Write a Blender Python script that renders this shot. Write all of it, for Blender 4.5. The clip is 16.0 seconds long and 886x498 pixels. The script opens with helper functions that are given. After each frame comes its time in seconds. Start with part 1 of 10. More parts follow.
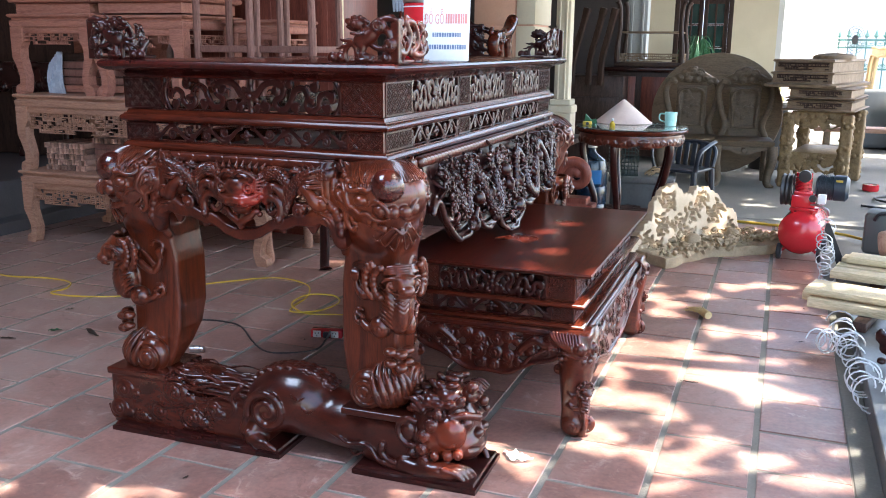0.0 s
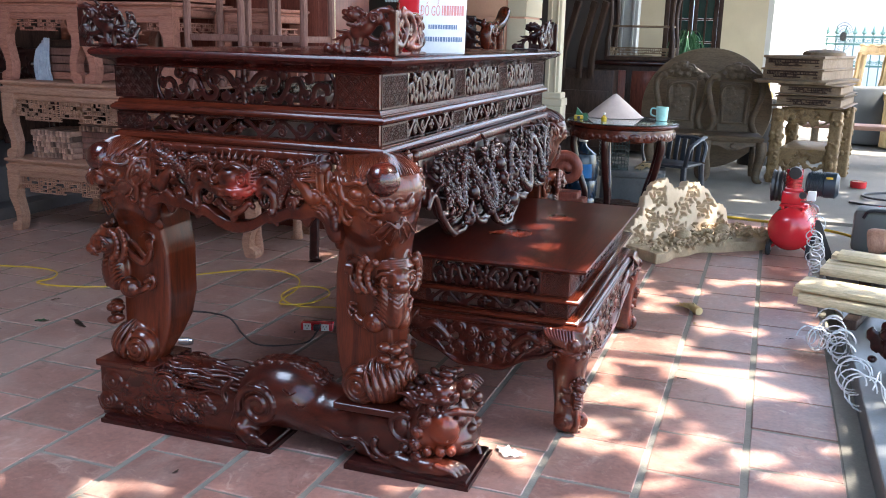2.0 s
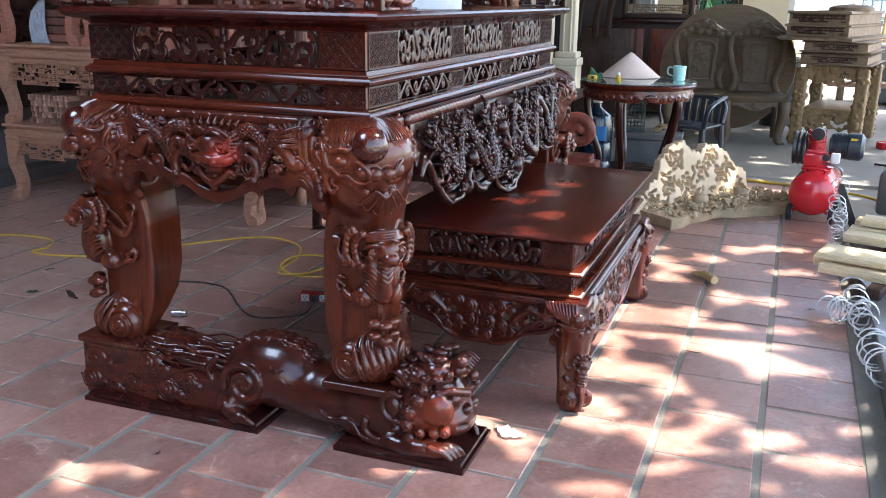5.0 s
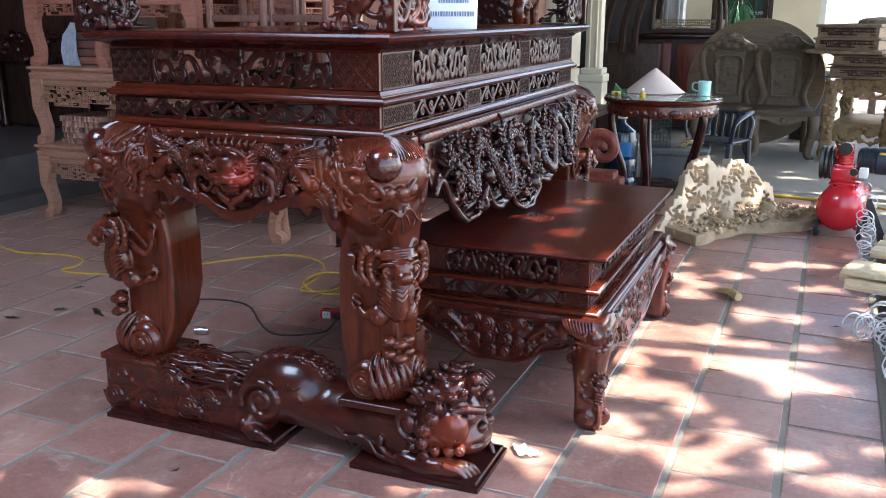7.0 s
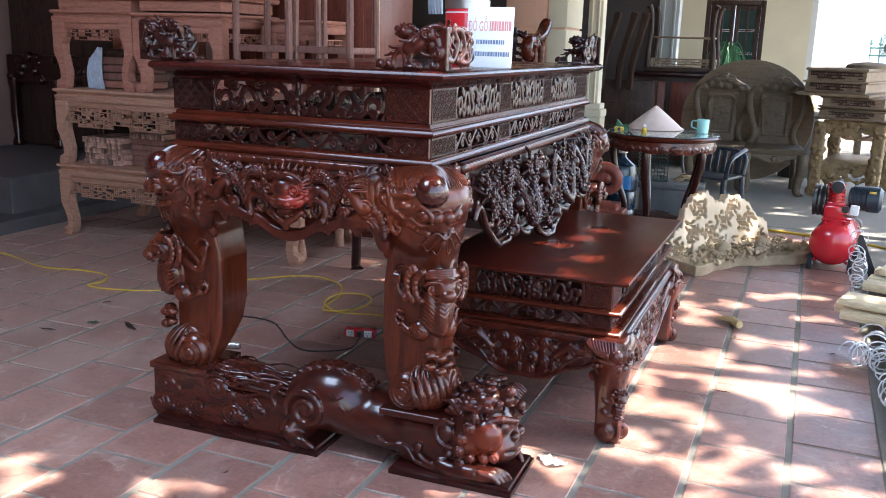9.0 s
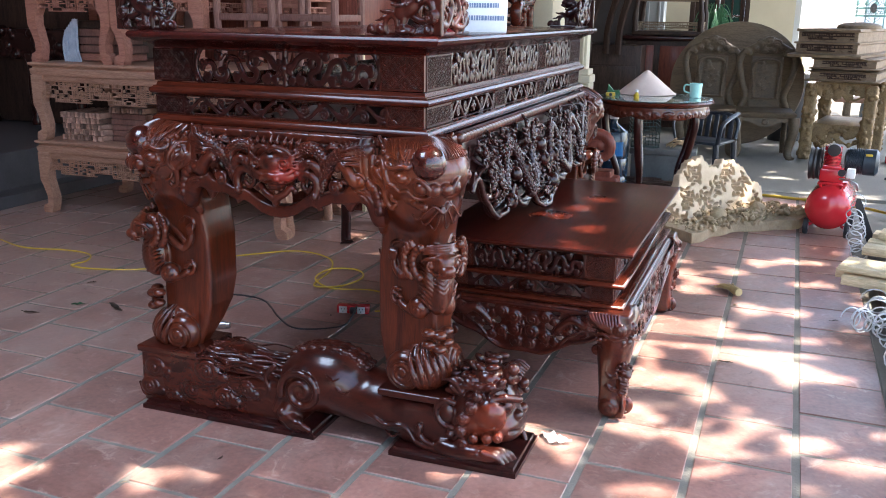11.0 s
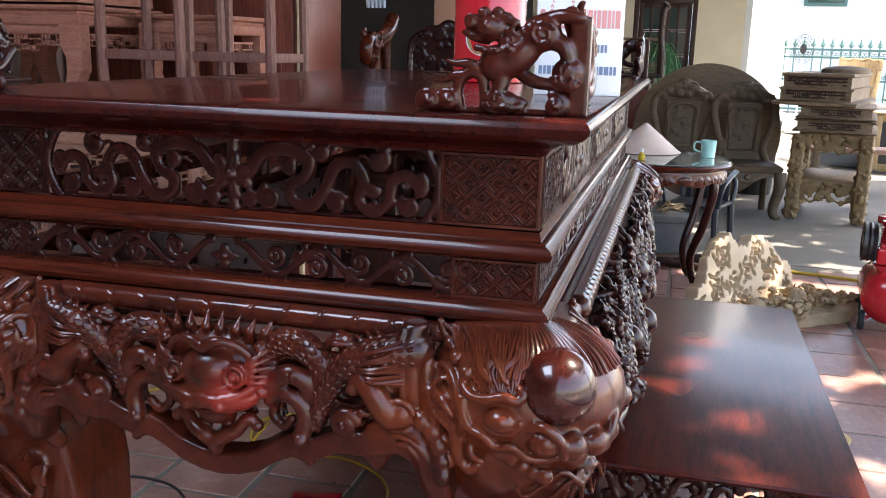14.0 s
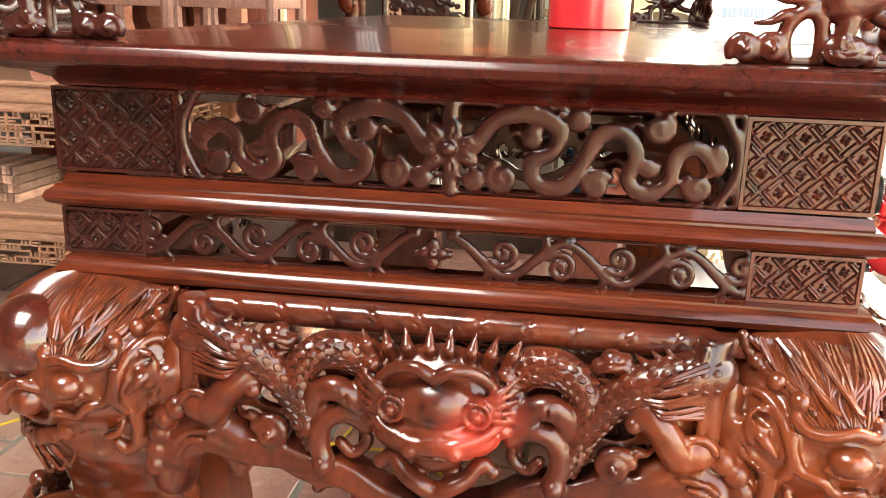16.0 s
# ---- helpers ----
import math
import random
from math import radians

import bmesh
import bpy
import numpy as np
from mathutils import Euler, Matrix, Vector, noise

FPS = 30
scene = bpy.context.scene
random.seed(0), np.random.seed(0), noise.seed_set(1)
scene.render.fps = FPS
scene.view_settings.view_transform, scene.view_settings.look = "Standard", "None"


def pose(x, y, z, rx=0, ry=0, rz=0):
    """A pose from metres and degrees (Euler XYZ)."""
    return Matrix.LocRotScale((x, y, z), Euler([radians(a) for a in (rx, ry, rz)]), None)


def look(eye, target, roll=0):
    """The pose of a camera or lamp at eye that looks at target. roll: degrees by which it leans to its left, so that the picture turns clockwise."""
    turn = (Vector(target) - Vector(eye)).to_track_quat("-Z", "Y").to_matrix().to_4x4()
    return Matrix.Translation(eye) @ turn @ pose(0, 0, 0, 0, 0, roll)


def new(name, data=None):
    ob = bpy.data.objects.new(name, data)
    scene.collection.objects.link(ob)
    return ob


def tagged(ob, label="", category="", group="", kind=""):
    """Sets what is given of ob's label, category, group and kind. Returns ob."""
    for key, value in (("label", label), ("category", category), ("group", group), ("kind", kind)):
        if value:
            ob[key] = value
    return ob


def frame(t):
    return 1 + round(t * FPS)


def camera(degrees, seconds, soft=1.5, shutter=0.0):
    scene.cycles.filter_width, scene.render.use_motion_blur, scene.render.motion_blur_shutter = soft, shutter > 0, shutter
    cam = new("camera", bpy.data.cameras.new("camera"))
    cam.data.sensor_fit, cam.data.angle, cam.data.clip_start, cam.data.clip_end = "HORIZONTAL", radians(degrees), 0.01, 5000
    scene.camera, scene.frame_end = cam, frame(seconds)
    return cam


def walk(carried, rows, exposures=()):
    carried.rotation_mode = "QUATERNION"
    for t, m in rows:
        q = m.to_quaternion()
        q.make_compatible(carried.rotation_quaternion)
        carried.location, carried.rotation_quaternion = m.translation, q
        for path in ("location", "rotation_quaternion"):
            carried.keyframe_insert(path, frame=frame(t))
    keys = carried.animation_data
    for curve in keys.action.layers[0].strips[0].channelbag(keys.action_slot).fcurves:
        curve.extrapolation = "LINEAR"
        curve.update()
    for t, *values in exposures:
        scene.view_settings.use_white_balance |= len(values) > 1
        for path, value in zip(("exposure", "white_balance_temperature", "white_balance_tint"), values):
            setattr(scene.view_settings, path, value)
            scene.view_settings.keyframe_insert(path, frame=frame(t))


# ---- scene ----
cam = camera(53.5, 16.0, 1.0)
PATH = [
    (0, (0.249, 0.296, 1.328), (-0.446, 2.116, 0.877), 0.5),
    (0.5, (0.244, 0.306, 1.329), (-0.441, 2.127, 0.866), 0.7),
    (1, (0.233, 0.315, 1.327), (-0.447, 2.14, 0.872), 1.1),
    (1.5, (0.229, 0.31, 1.331), (-0.449, 2.136, 0.878), 1.3),
    (2, (0.214, 0.309, 1.333), (-0.449, 2.136, 0.863), 1.3),
    (2.5, (0.174, 0.326, 1.327), (-0.451, 2.166, 0.853), 1.5),
    (3, (0.148, 0.36, 1.321), (-0.499, 2.19, 0.837), 1.5),
    (3.5, (0.237, 0.457, 1.316), (-0.477, 2.252, 0.797), 1.4),
    (6, (0.227, 0.502, 1.317), (-0.462, 2.296, 0.761), 0.5),
    (6.5, (0.25, 0.509, 1.319), (-0.463, 2.3, 0.786), 0.2),
    (7, (0.279, 0.504, 1.325), (-0.488, 2.277, 0.807), 0.0),
    (7.5, (0.262, 0.448, 1.327), (-0.513, 2.226, 0.842), 0.7),
    (8, (0.162, 0.303, 1.338), (-0.552, 2.114, 0.879), 2.1),
    (8.5, (0.148, 0.247, 1.348), (-0.567, 2.059, 0.894), 2.4),
    (9, (0.197, 0.241, 1.355), (-0.539, 2.044, 0.9), 1.6),
    (9.2, (0.215, 0.239, 1.347), (-0.531, 2.039, 0.894), 1.3),
    (11.3, (0.068, 0.361, 1.341), (-0.605, 2.169, 0.814), 0.6),
    (11.5, (-0.004, 0.39, 1.336), (-0.638, 2.213, 0.815), 0.8),
    (12, (-0.138, 0.535, 1.318), (-0.752, 2.373, 0.823), 1.2),
    (12.5, (-0.263, 0.769, 1.341), (-0.883, 2.611, 0.868), 0.5),
    (13, (-0.443, 1.032, 1.331), (-0.976, 2.902, 0.865), 0.7),
    (13.5, (-0.588, 1.279, 1.342), (-1.084, 3.167, 0.904), 0.9),
    (14, (-0.688, 1.516, 1.36), (-1.181, 3.402, 0.913), 1.5),
    (14.5, (-0.789, 1.598, 1.366), (-1.187, 3.492, 0.862), 1.6),
    (15, (-0.901, 1.628, 1.359), (-1.254, 3.52, 0.803), 1.2),
    (15.5, (-1.014, 1.644, 1.347), (-1.365, 3.534, 0.79), 1.3),
    (16, (-1.182, 1.712, 1.331), (-1.467, 3.615, 0.784), 1.6),
]
walk(cam, [(t, look(eye, target, roll)) for t, eye, target, roll in PATH], [(0.0, 2.97, 6450, 10), (0.8, 2.93, 6450, 10), (1.5, 2.81, 6450, 10), (9.0, 2.80, 6400, 10), (12.5, 2.75, 6450, 12), (14.0, 2.66, 6950, 14), (15.0, 2.9, 7550, 17), (15.5, 3.48, 8150, 17), (16.0, 4.4, 11300, 12)])

# ---- light ----
SUN_AZ, SUN_EL = radians(62), radians(56)
SUN_DIR = Vector((math.sin(SUN_AZ) * math.cos(SUN_EL), math.cos(SUN_AZ) * math.cos(SUN_EL), math.sin(SUN_EL)))
world = bpy.data.worlds.new("sky")
world.use_nodes = True
scene.world = world
sky = world.node_tree.nodes.new("ShaderNodeTexSky")
sky.sky_type, sky.sun_disc = "NISHITA", False
sky.sun_elevation, sky.sun_rotation = SUN_EL, SUN_AZ
sky.air_density, sky.dust_density = 1.0, 2.0
world.node_tree.links.new(sky.outputs[0], world.node_tree.nodes["Background"].inputs[0])
world.node_tree.nodes["Background"].inputs[1].default_value = 0.15
sun = new("sun", bpy.data.lights.new("sun", "SUN"))
sun.data.energy, sun.data.angle, sun.data.color = 3.8, radians(0.55), (1.0, 0.93, 0.82)
sun.matrix_world = look(SUN_DIR * 20, (0, 0, 0))

# added area lamp: bluish sky light through an assumed, unseen roof opening
bay = new("added_bay_light", bpy.data.lights.new("added_bay_light", "AREA"))
bay.data.shape, bay.data.size, bay.data.size_y = "RECTANGLE", 1.25, 1.5
bay.data.energy, bay.data.color = 17.0, (0.62, 0.77, 1.0)
bay.matrix_world = pose(-2.15, 1.42, 3.42)


# ---- materials ----
def nodes_of(name):
    mat = bpy.data.materials.new(name)
    mat.use_nodes = True
    t = mat.node_tree
    return mat, t, t.nodes["Principled BSDF"]


def add_node(t, kind, **values):
    n = t.nodes.new(kind)
    for key, value in values.items():
        n.inputs[key].default_value = value
    return n


def coords(t, scale):
    tc = t.nodes.new("ShaderNodeTexCoord")
    mp = t.nodes.new("ShaderNodeMapping")
    mp.inputs["Scale"].default_value = scale if hasattr(scale, "__len__") else (scale,) * 3
    t.links.new(tc.outputs["Object"], mp.inputs[0])
    return mp.outputs[0]


def ramp(t, source, stops):
    r = t.nodes.new("ShaderNodeValToRGB")
    while len(r.color_ramp.elements) < len(stops):
        r.color_ramp.elements.new(0.5)
    for e, (p, c) in zip(r.color_ramp.elements, stops):
        e.position, e.color = p, (*c, 1)
    t.links.new(source, r.inputs[0])
    return r.outputs[0]


def mix(t, fac, a, b, mode="MIX"):
    m = t.nodes.new("ShaderNodeMix")
    m.data_type, m.blend_type = "RGBA", mode
    for sock, v in ((m.inputs[0], fac), (m.inputs[6], a), (m.inputs[7], b)):
        if hasattr(v, "is_output"):
            t.links.new(v, sock)
        else:
            sock.default_value = v if not hasattr(v, "__len__") else (*v, 1)[:4]
    return m.outputs[2]


def bump(t, shader, height, strength, distance):
    b = add_node(t, "ShaderNodeBump", Strength=strength, Distance=distance)
    t.links.new(height, b.inputs["Height"])
    t.links.new(b.outputs[0], shader.inputs["Normal"])


def noisy(name, dark, light, scale, rough=0.5, metal=0.0, spec=0.5, grain=60.0, relief=0.3, depth=0.002, coat=0.0, stain=0.25, vary=0.0, dust=None):
    """A surface with variation at two scales, roughness wear and a fine relief."""
    mat, t, s = nodes_of(name)
    v = t.nodes.new("ShaderNodeNewGeometry").outputs["Position"] if dust else coords(t, 1.0)
    big = add_node(t, "ShaderNodeTexNoise", Scale=scale, Detail=4.0, Roughness=0.6)
    fine = add_node(t, "ShaderNodeTexNoise", Scale=grain, Detail=3.0)
    t.links.new(v, big.inputs["Vector"])
    t.links.new(v, fine.inputs["Vector"])
    c = ramp(t, big.outputs[0], [(0.3, dark), (0.7, light)])
    c = mix(t, stain, c, mix(t, fine.outputs[0], [x * 0.45 for x in dark], [min(1, x * 1.25) for x in light]))
    if vary:
        info = t.nodes.new("ShaderNodeObjectInfo")
        hsv = add_node(t, "ShaderNodeHueSaturation")
        mr = add_node(t, "ShaderNodeMapRange")
        mr.inputs["To Min"].default_value, mr.inputs["To Max"].default_value = 1 - vary, 1 + vary
        t.links.new(info.outputs["Random"], mr.inputs["Value"])
        t.links.new(mr.outputs[0], hsv.inputs["Value"])
        t.links.new(c, hsv.inputs["Color"])
        c = hsv.outputs[0]
    if dust:
        # pale trodden dust in drifts
        d = add_node(t, "ShaderNodeTexNoise", Scale=2.1, Detail=7.0, Roughness=0.68, Distortion=0.6)
        t.links.new(v, d.inputs["Vector"])
        c = mix(t, ramp(t, d.outputs[0], [(0.47, (0, 0, 0)), (0.70, (0.6, 0.6, 0.6))]), c, dust)
        # the dust colour is mixed in more strongly towards negative x
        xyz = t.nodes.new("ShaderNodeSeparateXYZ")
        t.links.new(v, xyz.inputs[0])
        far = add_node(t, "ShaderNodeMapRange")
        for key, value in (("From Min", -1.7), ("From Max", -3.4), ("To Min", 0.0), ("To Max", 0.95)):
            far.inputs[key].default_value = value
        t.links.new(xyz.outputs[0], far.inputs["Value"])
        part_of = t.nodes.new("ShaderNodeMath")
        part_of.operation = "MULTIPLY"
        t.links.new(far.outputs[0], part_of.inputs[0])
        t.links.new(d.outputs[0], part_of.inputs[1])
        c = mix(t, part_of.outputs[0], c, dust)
        # small smears of cement and dark spots of damp
        m = add_node(t, "ShaderNodeTexNoise", Scale=8.5, Detail=6.0, Roughness=0.72, Distortion=1.2)
        t.links.new(v, m.inputs["Vector"])
        c = mix(t, ramp(t, m.outputs[0], [(0.56, (0, 0, 0)), (0.68, (0.55, 0.55, 0.55))]), c, [min(1, x * 1.25) for x in dust])
        c = mix(t, ramp(t, m.outputs[0], [(0.30, (0.5, 0.5, 0.5)), (0.42, (0, 0, 0))]), c, [x * 0.5 for x in dark])
    t.links.new(c, s.inputs["Base Color"])
    r = add_node(t, "ShaderNodeMapRange")
    r.inputs["To Min"].default_value, r.inputs["To Max"].default_value = max(0.02, rough - 0.1), min(1, rough + 0.12)
    t.links.new(big.outputs[0], r.inputs["Value"])
    t.links.new(r.outputs[0], s.inputs["Roughness"])
    s.inputs["Metallic"].default_value = metal
    s.inputs["Specular IOR Level"].default_value = spec
    s.inputs["Coat Weight"].default_value, s.inputs["Coat Roughness"].default_value = coat, 0.08
    bump(t, s, fine.outputs[0], relief, depth)
    return mat


def wood(name, dark, light, along=(1.0, 14.0, 14.0), rough=0.35, coat=0.0, coat_rough=0.1, relief=0.15, streak=0.5, blotch=0.0, blotch_colour=(0.3, 0.06, 0.02)):
    """Wood with grain drawn out along one axis, pores and slow shifts of tone."""
    mat, t, s = nodes_of(name)
    v = coords(t, along)
    g = add_node(t, "ShaderNodeTexNoise", Scale=3.5, Detail=6.0, Roughness=0.62, Distortion=0.7)
    t.links.new(v, g.inputs["Vector"])
    fine = add_node(t, "ShaderNodeTexNoise", Scale=26.0, Detail=2.0)
    t.links.new(v, fine.inputs["Vector"])
    slow = add_node(t, "ShaderNodeTexNoise", Scale=2.3, Detail=2.0)
    t.links.new(coords(t, 1.0), slow.inputs["Vector"])
    c = ramp(t, g.outputs[0], [(0.32, dark), (0.5, [a + (b - a) * 0.55 for a, b in zip(dark, light)]), (0.72, light)])
    c = mix(t, streak * 0.5, c, ramp(t, fine.outputs[0], [(0.42, [x * 0.4 for x in dark]), (0.58, light)]))
    if blotch:
        c = mix(t, ramp(t, slow.outputs[0], [(0.5, (0, 0, 0)), (0.72, (blotch,) * 3)]), c, blotch_colour)
    t.links.new(c, s.inputs["Base Color"])
    r = add_node(t, "ShaderNodeMapRange")
    r.inputs["To Min"].default_value, r.inputs["To Max"].default_value = max(0.03, rough - 0.08), rough + 0.1
    t.links.new(slow.outputs[0], r.inputs["Value"])
    t.links.new(r.outputs[0], s.inputs["Roughness"])
    s.inputs["Coat Weight"].default_value, s.inputs["Coat Roughness"].default_value = coat, coat_rough
    s.inputs["Specular IOR Level"].default_value = 0.14 if coat else 0.4
    bump(t, s, fine.outputs[0], relief, 0.0015)
    return mat


def lit_patch(mat, centre, radius, colour, amount):
    """Paints a ragged-rimmed patch of warm light into the colour of an existing wood."""
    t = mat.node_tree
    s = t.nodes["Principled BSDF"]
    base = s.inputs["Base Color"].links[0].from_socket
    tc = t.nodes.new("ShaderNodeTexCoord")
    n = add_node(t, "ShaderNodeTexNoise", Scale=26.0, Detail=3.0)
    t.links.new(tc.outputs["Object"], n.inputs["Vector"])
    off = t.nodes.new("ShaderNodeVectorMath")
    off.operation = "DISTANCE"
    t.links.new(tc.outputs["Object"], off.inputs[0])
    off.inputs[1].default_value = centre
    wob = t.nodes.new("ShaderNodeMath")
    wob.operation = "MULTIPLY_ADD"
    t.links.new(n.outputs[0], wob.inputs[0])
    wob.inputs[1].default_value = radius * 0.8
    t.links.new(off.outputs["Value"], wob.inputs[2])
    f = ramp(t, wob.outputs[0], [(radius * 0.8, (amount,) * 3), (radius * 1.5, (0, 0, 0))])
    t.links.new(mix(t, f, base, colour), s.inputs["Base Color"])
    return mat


def plain(name, colour, rough=0.5, metal=0.0, coat=0.0):
    return noisy(name, [c * 0.85 for c in colour], colour, 5.0, rough, metal, grain=90.0, relief=0.05, depth=0.001, coat=coat, stain=0.12)


LACQUER_Y = wood("lacquered rosewood, grain along y", (0.014, 0.0026, 0.0024), (0.055, 0.0078, 0.0052), (16.0, 1.0, 16.0), 0.24, 0.22, 0.04, 0.03)
LACQUER_LOW = wood("satin lacquered rosewood", (0.016, 0.0034, 0.0026), (0.090, 0.0140, 0.0075), (14.0, 1.0, 14.0), 0.30, 0.22, 0.10, 0.03, 0.7)
PEARL = wood("polished rosewood pearl", (0.016, 0.003, 0.0026), (0.058, 0.0085, 0.0048), (8.0, 2.0, 8.0), 0.24, 1.0, 0.12, 0.0)
LACQUER_X = wood("lacquered rosewood, grain along x", (0.018, 0.0034, 0.0022), (0.092, 0.0155, 0.0065), (1.0, 16.0, 16.0), 0.22, 0.3, 0.04, 0.04)
# warm light from the right is painted into the leg's colour
LACQUER_Z = lit_patch(wood("lacquered rosewood, grain upright", (0.020, 0.0042, 0.0027), (0.118, 0.0215, 0.0078), (12.0, 12.0, 1.0), 0.30, 0.7, 0.14, 0.04, 0.35, 0.6, (0.050, 0.009, 0.005)), (0.40, -1.08, 0.86), 0.12, (0.165, 0.033, 0.010), 0.6)
CARVED = wood("lacquered carved rosewood", (0.020, 0.0038, 0.0026), (0.105, 0.0180, 0.0072), (5.0, 5.0, 5.0), 0.30, 0.8, 0.13, 0.10, 0.3, 0.6, (0.030, 0.005, 0.004))
# the red glow on the mask and the lit right end are painted in
APRON_WOOD = lit_patch(lit_patch(wood("carved rosewood with red-lit patches", (0.012, 0.0028, 0.0024), (0.092, 0.0160, 0.0068), (5.0, 5.0, 5.0), 0.32, 0.5, 0.17, 0.10, 0.3, 0.6, (0.030, 0.005, 0.004)), (0.062, -1.10, 0.868), 0.052, (0.26, 0.026, 0.017), 0.8), (0.30, -1.06, 0.87), 0.085, (0.165, 0.033, 0.010), 0.65)
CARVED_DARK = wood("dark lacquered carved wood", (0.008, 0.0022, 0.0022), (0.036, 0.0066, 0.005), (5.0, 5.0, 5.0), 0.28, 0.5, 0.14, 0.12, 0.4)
RAW = wood("pale unfinished wood", (0.25, 0.125, 0.085), (0.46, 0.255, 0.17), (1.2, 12.0, 12.0), 0.6, 0.0, 0.1, 0.3)
RAW_PINK = wood("pinkish unfinished wood", (0.24, 0.095, 0.070), (0.42, 0.19, 0.135), (1.2, 12.0, 12.0), 0.55, 0.05, 0.2, 0.3)
RAW_GREY = wood("greyish raw carved wood", (0.13, 0.085, 0.05), (0.27, 0.19, 0.12), (3.0, 6.0, 6.0), 0.65, 0.0, 0.1, 0.4)
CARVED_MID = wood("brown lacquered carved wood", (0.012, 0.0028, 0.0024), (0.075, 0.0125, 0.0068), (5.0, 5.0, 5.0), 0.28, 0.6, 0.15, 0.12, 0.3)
# light on the lion's head is painted in as a redder patch
CARVED_BASE = lit_patch(wood("deep brown lacquered carved wood", (0.012, 0.0028, 0.0024), (0.072, 0.0125, 0.0062), (4.0, 9.0, 9.0), 0.28, 0.7, 0.15, 0.10, 0.3, 0.5, (0.020, 0.0035, 0.003)), (0.70, -1.08, 0.13), 0.085, (0.20, 0.032, 0.012), 0.7)
CHAIR_RAW = wood("dull brown raw carved wood", (0.060, 0.040, 0.023), (0.125, 0.083, 0.048), (3.0, 6.0, 6.0), 0.6, 0.0, 0.1, 0.4)
CARVED_TAN = wood("tan raw carved wood", (0.12, 0.072, 0.030), (0.27, 0.175, 0.080), (4.0, 4.0, 4.0), 0.6, 0.0, 0.1, 0.5)
PALE_FRAME = wood("pale yellow carved wood", (0.34, 0.22, 0.10), (0.56, 0.40, 0.20), (6.0, 6.0, 1.5), 0.55, 0.0, 0.1, 0.3)
DARK_RAW = wood("dusty dark wood", (0.02, 0.012, 0.010), (0.07, 0.04, 0.03), (8.0, 8.0, 1.5), 0.5, 0.1, 0.2, 0.3)
RED_PANEL = wood("red-brown varnished panel", (0.10, 0.026, 0.018), (0.21, 0.06, 0.04), (14.0, 14.0, 1.0), 0.35, 0.15, 0.2, 0.1)
PINE = wood("pale sawn pine", (0.52, 0.40, 0.22), (0.74, 0.62, 0.40), (1.0, 9.0, 9.0), 0.6, 0.0, 0.1, 0.2)
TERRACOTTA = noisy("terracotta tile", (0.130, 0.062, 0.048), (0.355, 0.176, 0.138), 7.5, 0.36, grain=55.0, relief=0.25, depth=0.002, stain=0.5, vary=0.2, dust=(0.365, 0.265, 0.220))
# darker copy of the raw wood, with the stack's shade in its colour
RAW_SHADED = wood("shaded greyish-red raw wood", (0.13, 0.062, 0.050), (0.24, 0.12, 0.095), (8.0, 8.0, 1.2), 0.55, 0.05, 0.2, 0.3)
GROUT = noisy("greenish cement joint", (0.120, 0.108, 0.088), (0.225, 0.205, 0.168), 5.0, 0.85, grain=120.0, relief=0.5, depth=0.003)
CONCRETE = noisy("grey cement floor", (0.125, 0.117, 0.098), (0.225, 0.208, 0.178), 1.6, 0.75, grain=90.0, relief=0.4, depth=0.003, stain=0.35)
STONE_DARK = noisy("dark grey stone", (0.07, 0.075, 0.078), (0.16, 0.165, 0.165), 6.0, 0.35, grain=110.0, relief=0.25, depth=0.002)
PLASTER = noisy("cream painted plaster", (0.55, 0.47, 0.33), (0.68, 0.60, 0.44), 1.2, 0.85, grain=70.0, relief=0.15, depth=0.002, stain=0.15)
PLASTER_WHITE = noisy("white painted plaster", (0.66, 0.66, 0.64), (0.80, 0.80, 0.78), 1.2, 0.8, grain=70.0, relief=0.15, depth=0.002, stain=0.12)
PEACH = noisy("peach painted plaster", (0.52, 0.28, 0.18), (0.66, 0.38, 0.26), 1.5, 0.7, grain=70.0, relief=0.15, depth=0.002, stain=0.15)
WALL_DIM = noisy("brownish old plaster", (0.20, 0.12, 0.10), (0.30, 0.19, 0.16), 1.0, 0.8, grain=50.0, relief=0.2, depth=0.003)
PALE_ROOT = noisy("pale dry root wood", (0.25, 0.17, 0.092), (0.50, 0.37, 0.22), 9.0, 0.75, grain=80.0, relief=0.8, depth=0.006, stain=0.3)
PALE_STONE = noisy("pale cream carved wood", (0.46, 0.345, 0.215), (0.64, 0.50, 0.34), 5.0, 0.7, grain=60.0, relief=0.35, depth=0.003, stain=0.15)
RED_PAINT = plain("glossy red enamel", (0.62, 0.02, 0.03), 0.22, coat=0.5)
BLACK = plain("black plastic", (0.018, 0.018, 0.02), 0.4)
RUBBER = plain("black rubber", (0.02, 0.02, 0.022), 0.7)
BLUE_GREY = plain("blue-black enamel", (0.022, 0.034, 0.046), 0.35)
STEEL = plain("dull steel", (0.45, 0.45, 0.46), 0.35, 1.0)
WHITE = plain("white plastic", (0.78, 0.78, 0.76), 0.4)
YELLOW = plain("yellow cable sheath", (0.56, 0.37, 0.03), 0.45)
MINT = plain("pale mint glazed plastic", (0.36, 0.68, 0.62), 0.25, coat=0.3)
STRAW = noisy("pinkish palm-leaf straw", (0.62, 0.47, 0.40), (0.78, 0.64, 0.56), 8.0, 0.6, grain=160.0, relief=0.3, depth=0.002)
BROOM = noisy("dry straw", (0.42, 0.30, 0.12), (0.62, 0.48, 0.24), 20.0, 0.7, grain=200.0)
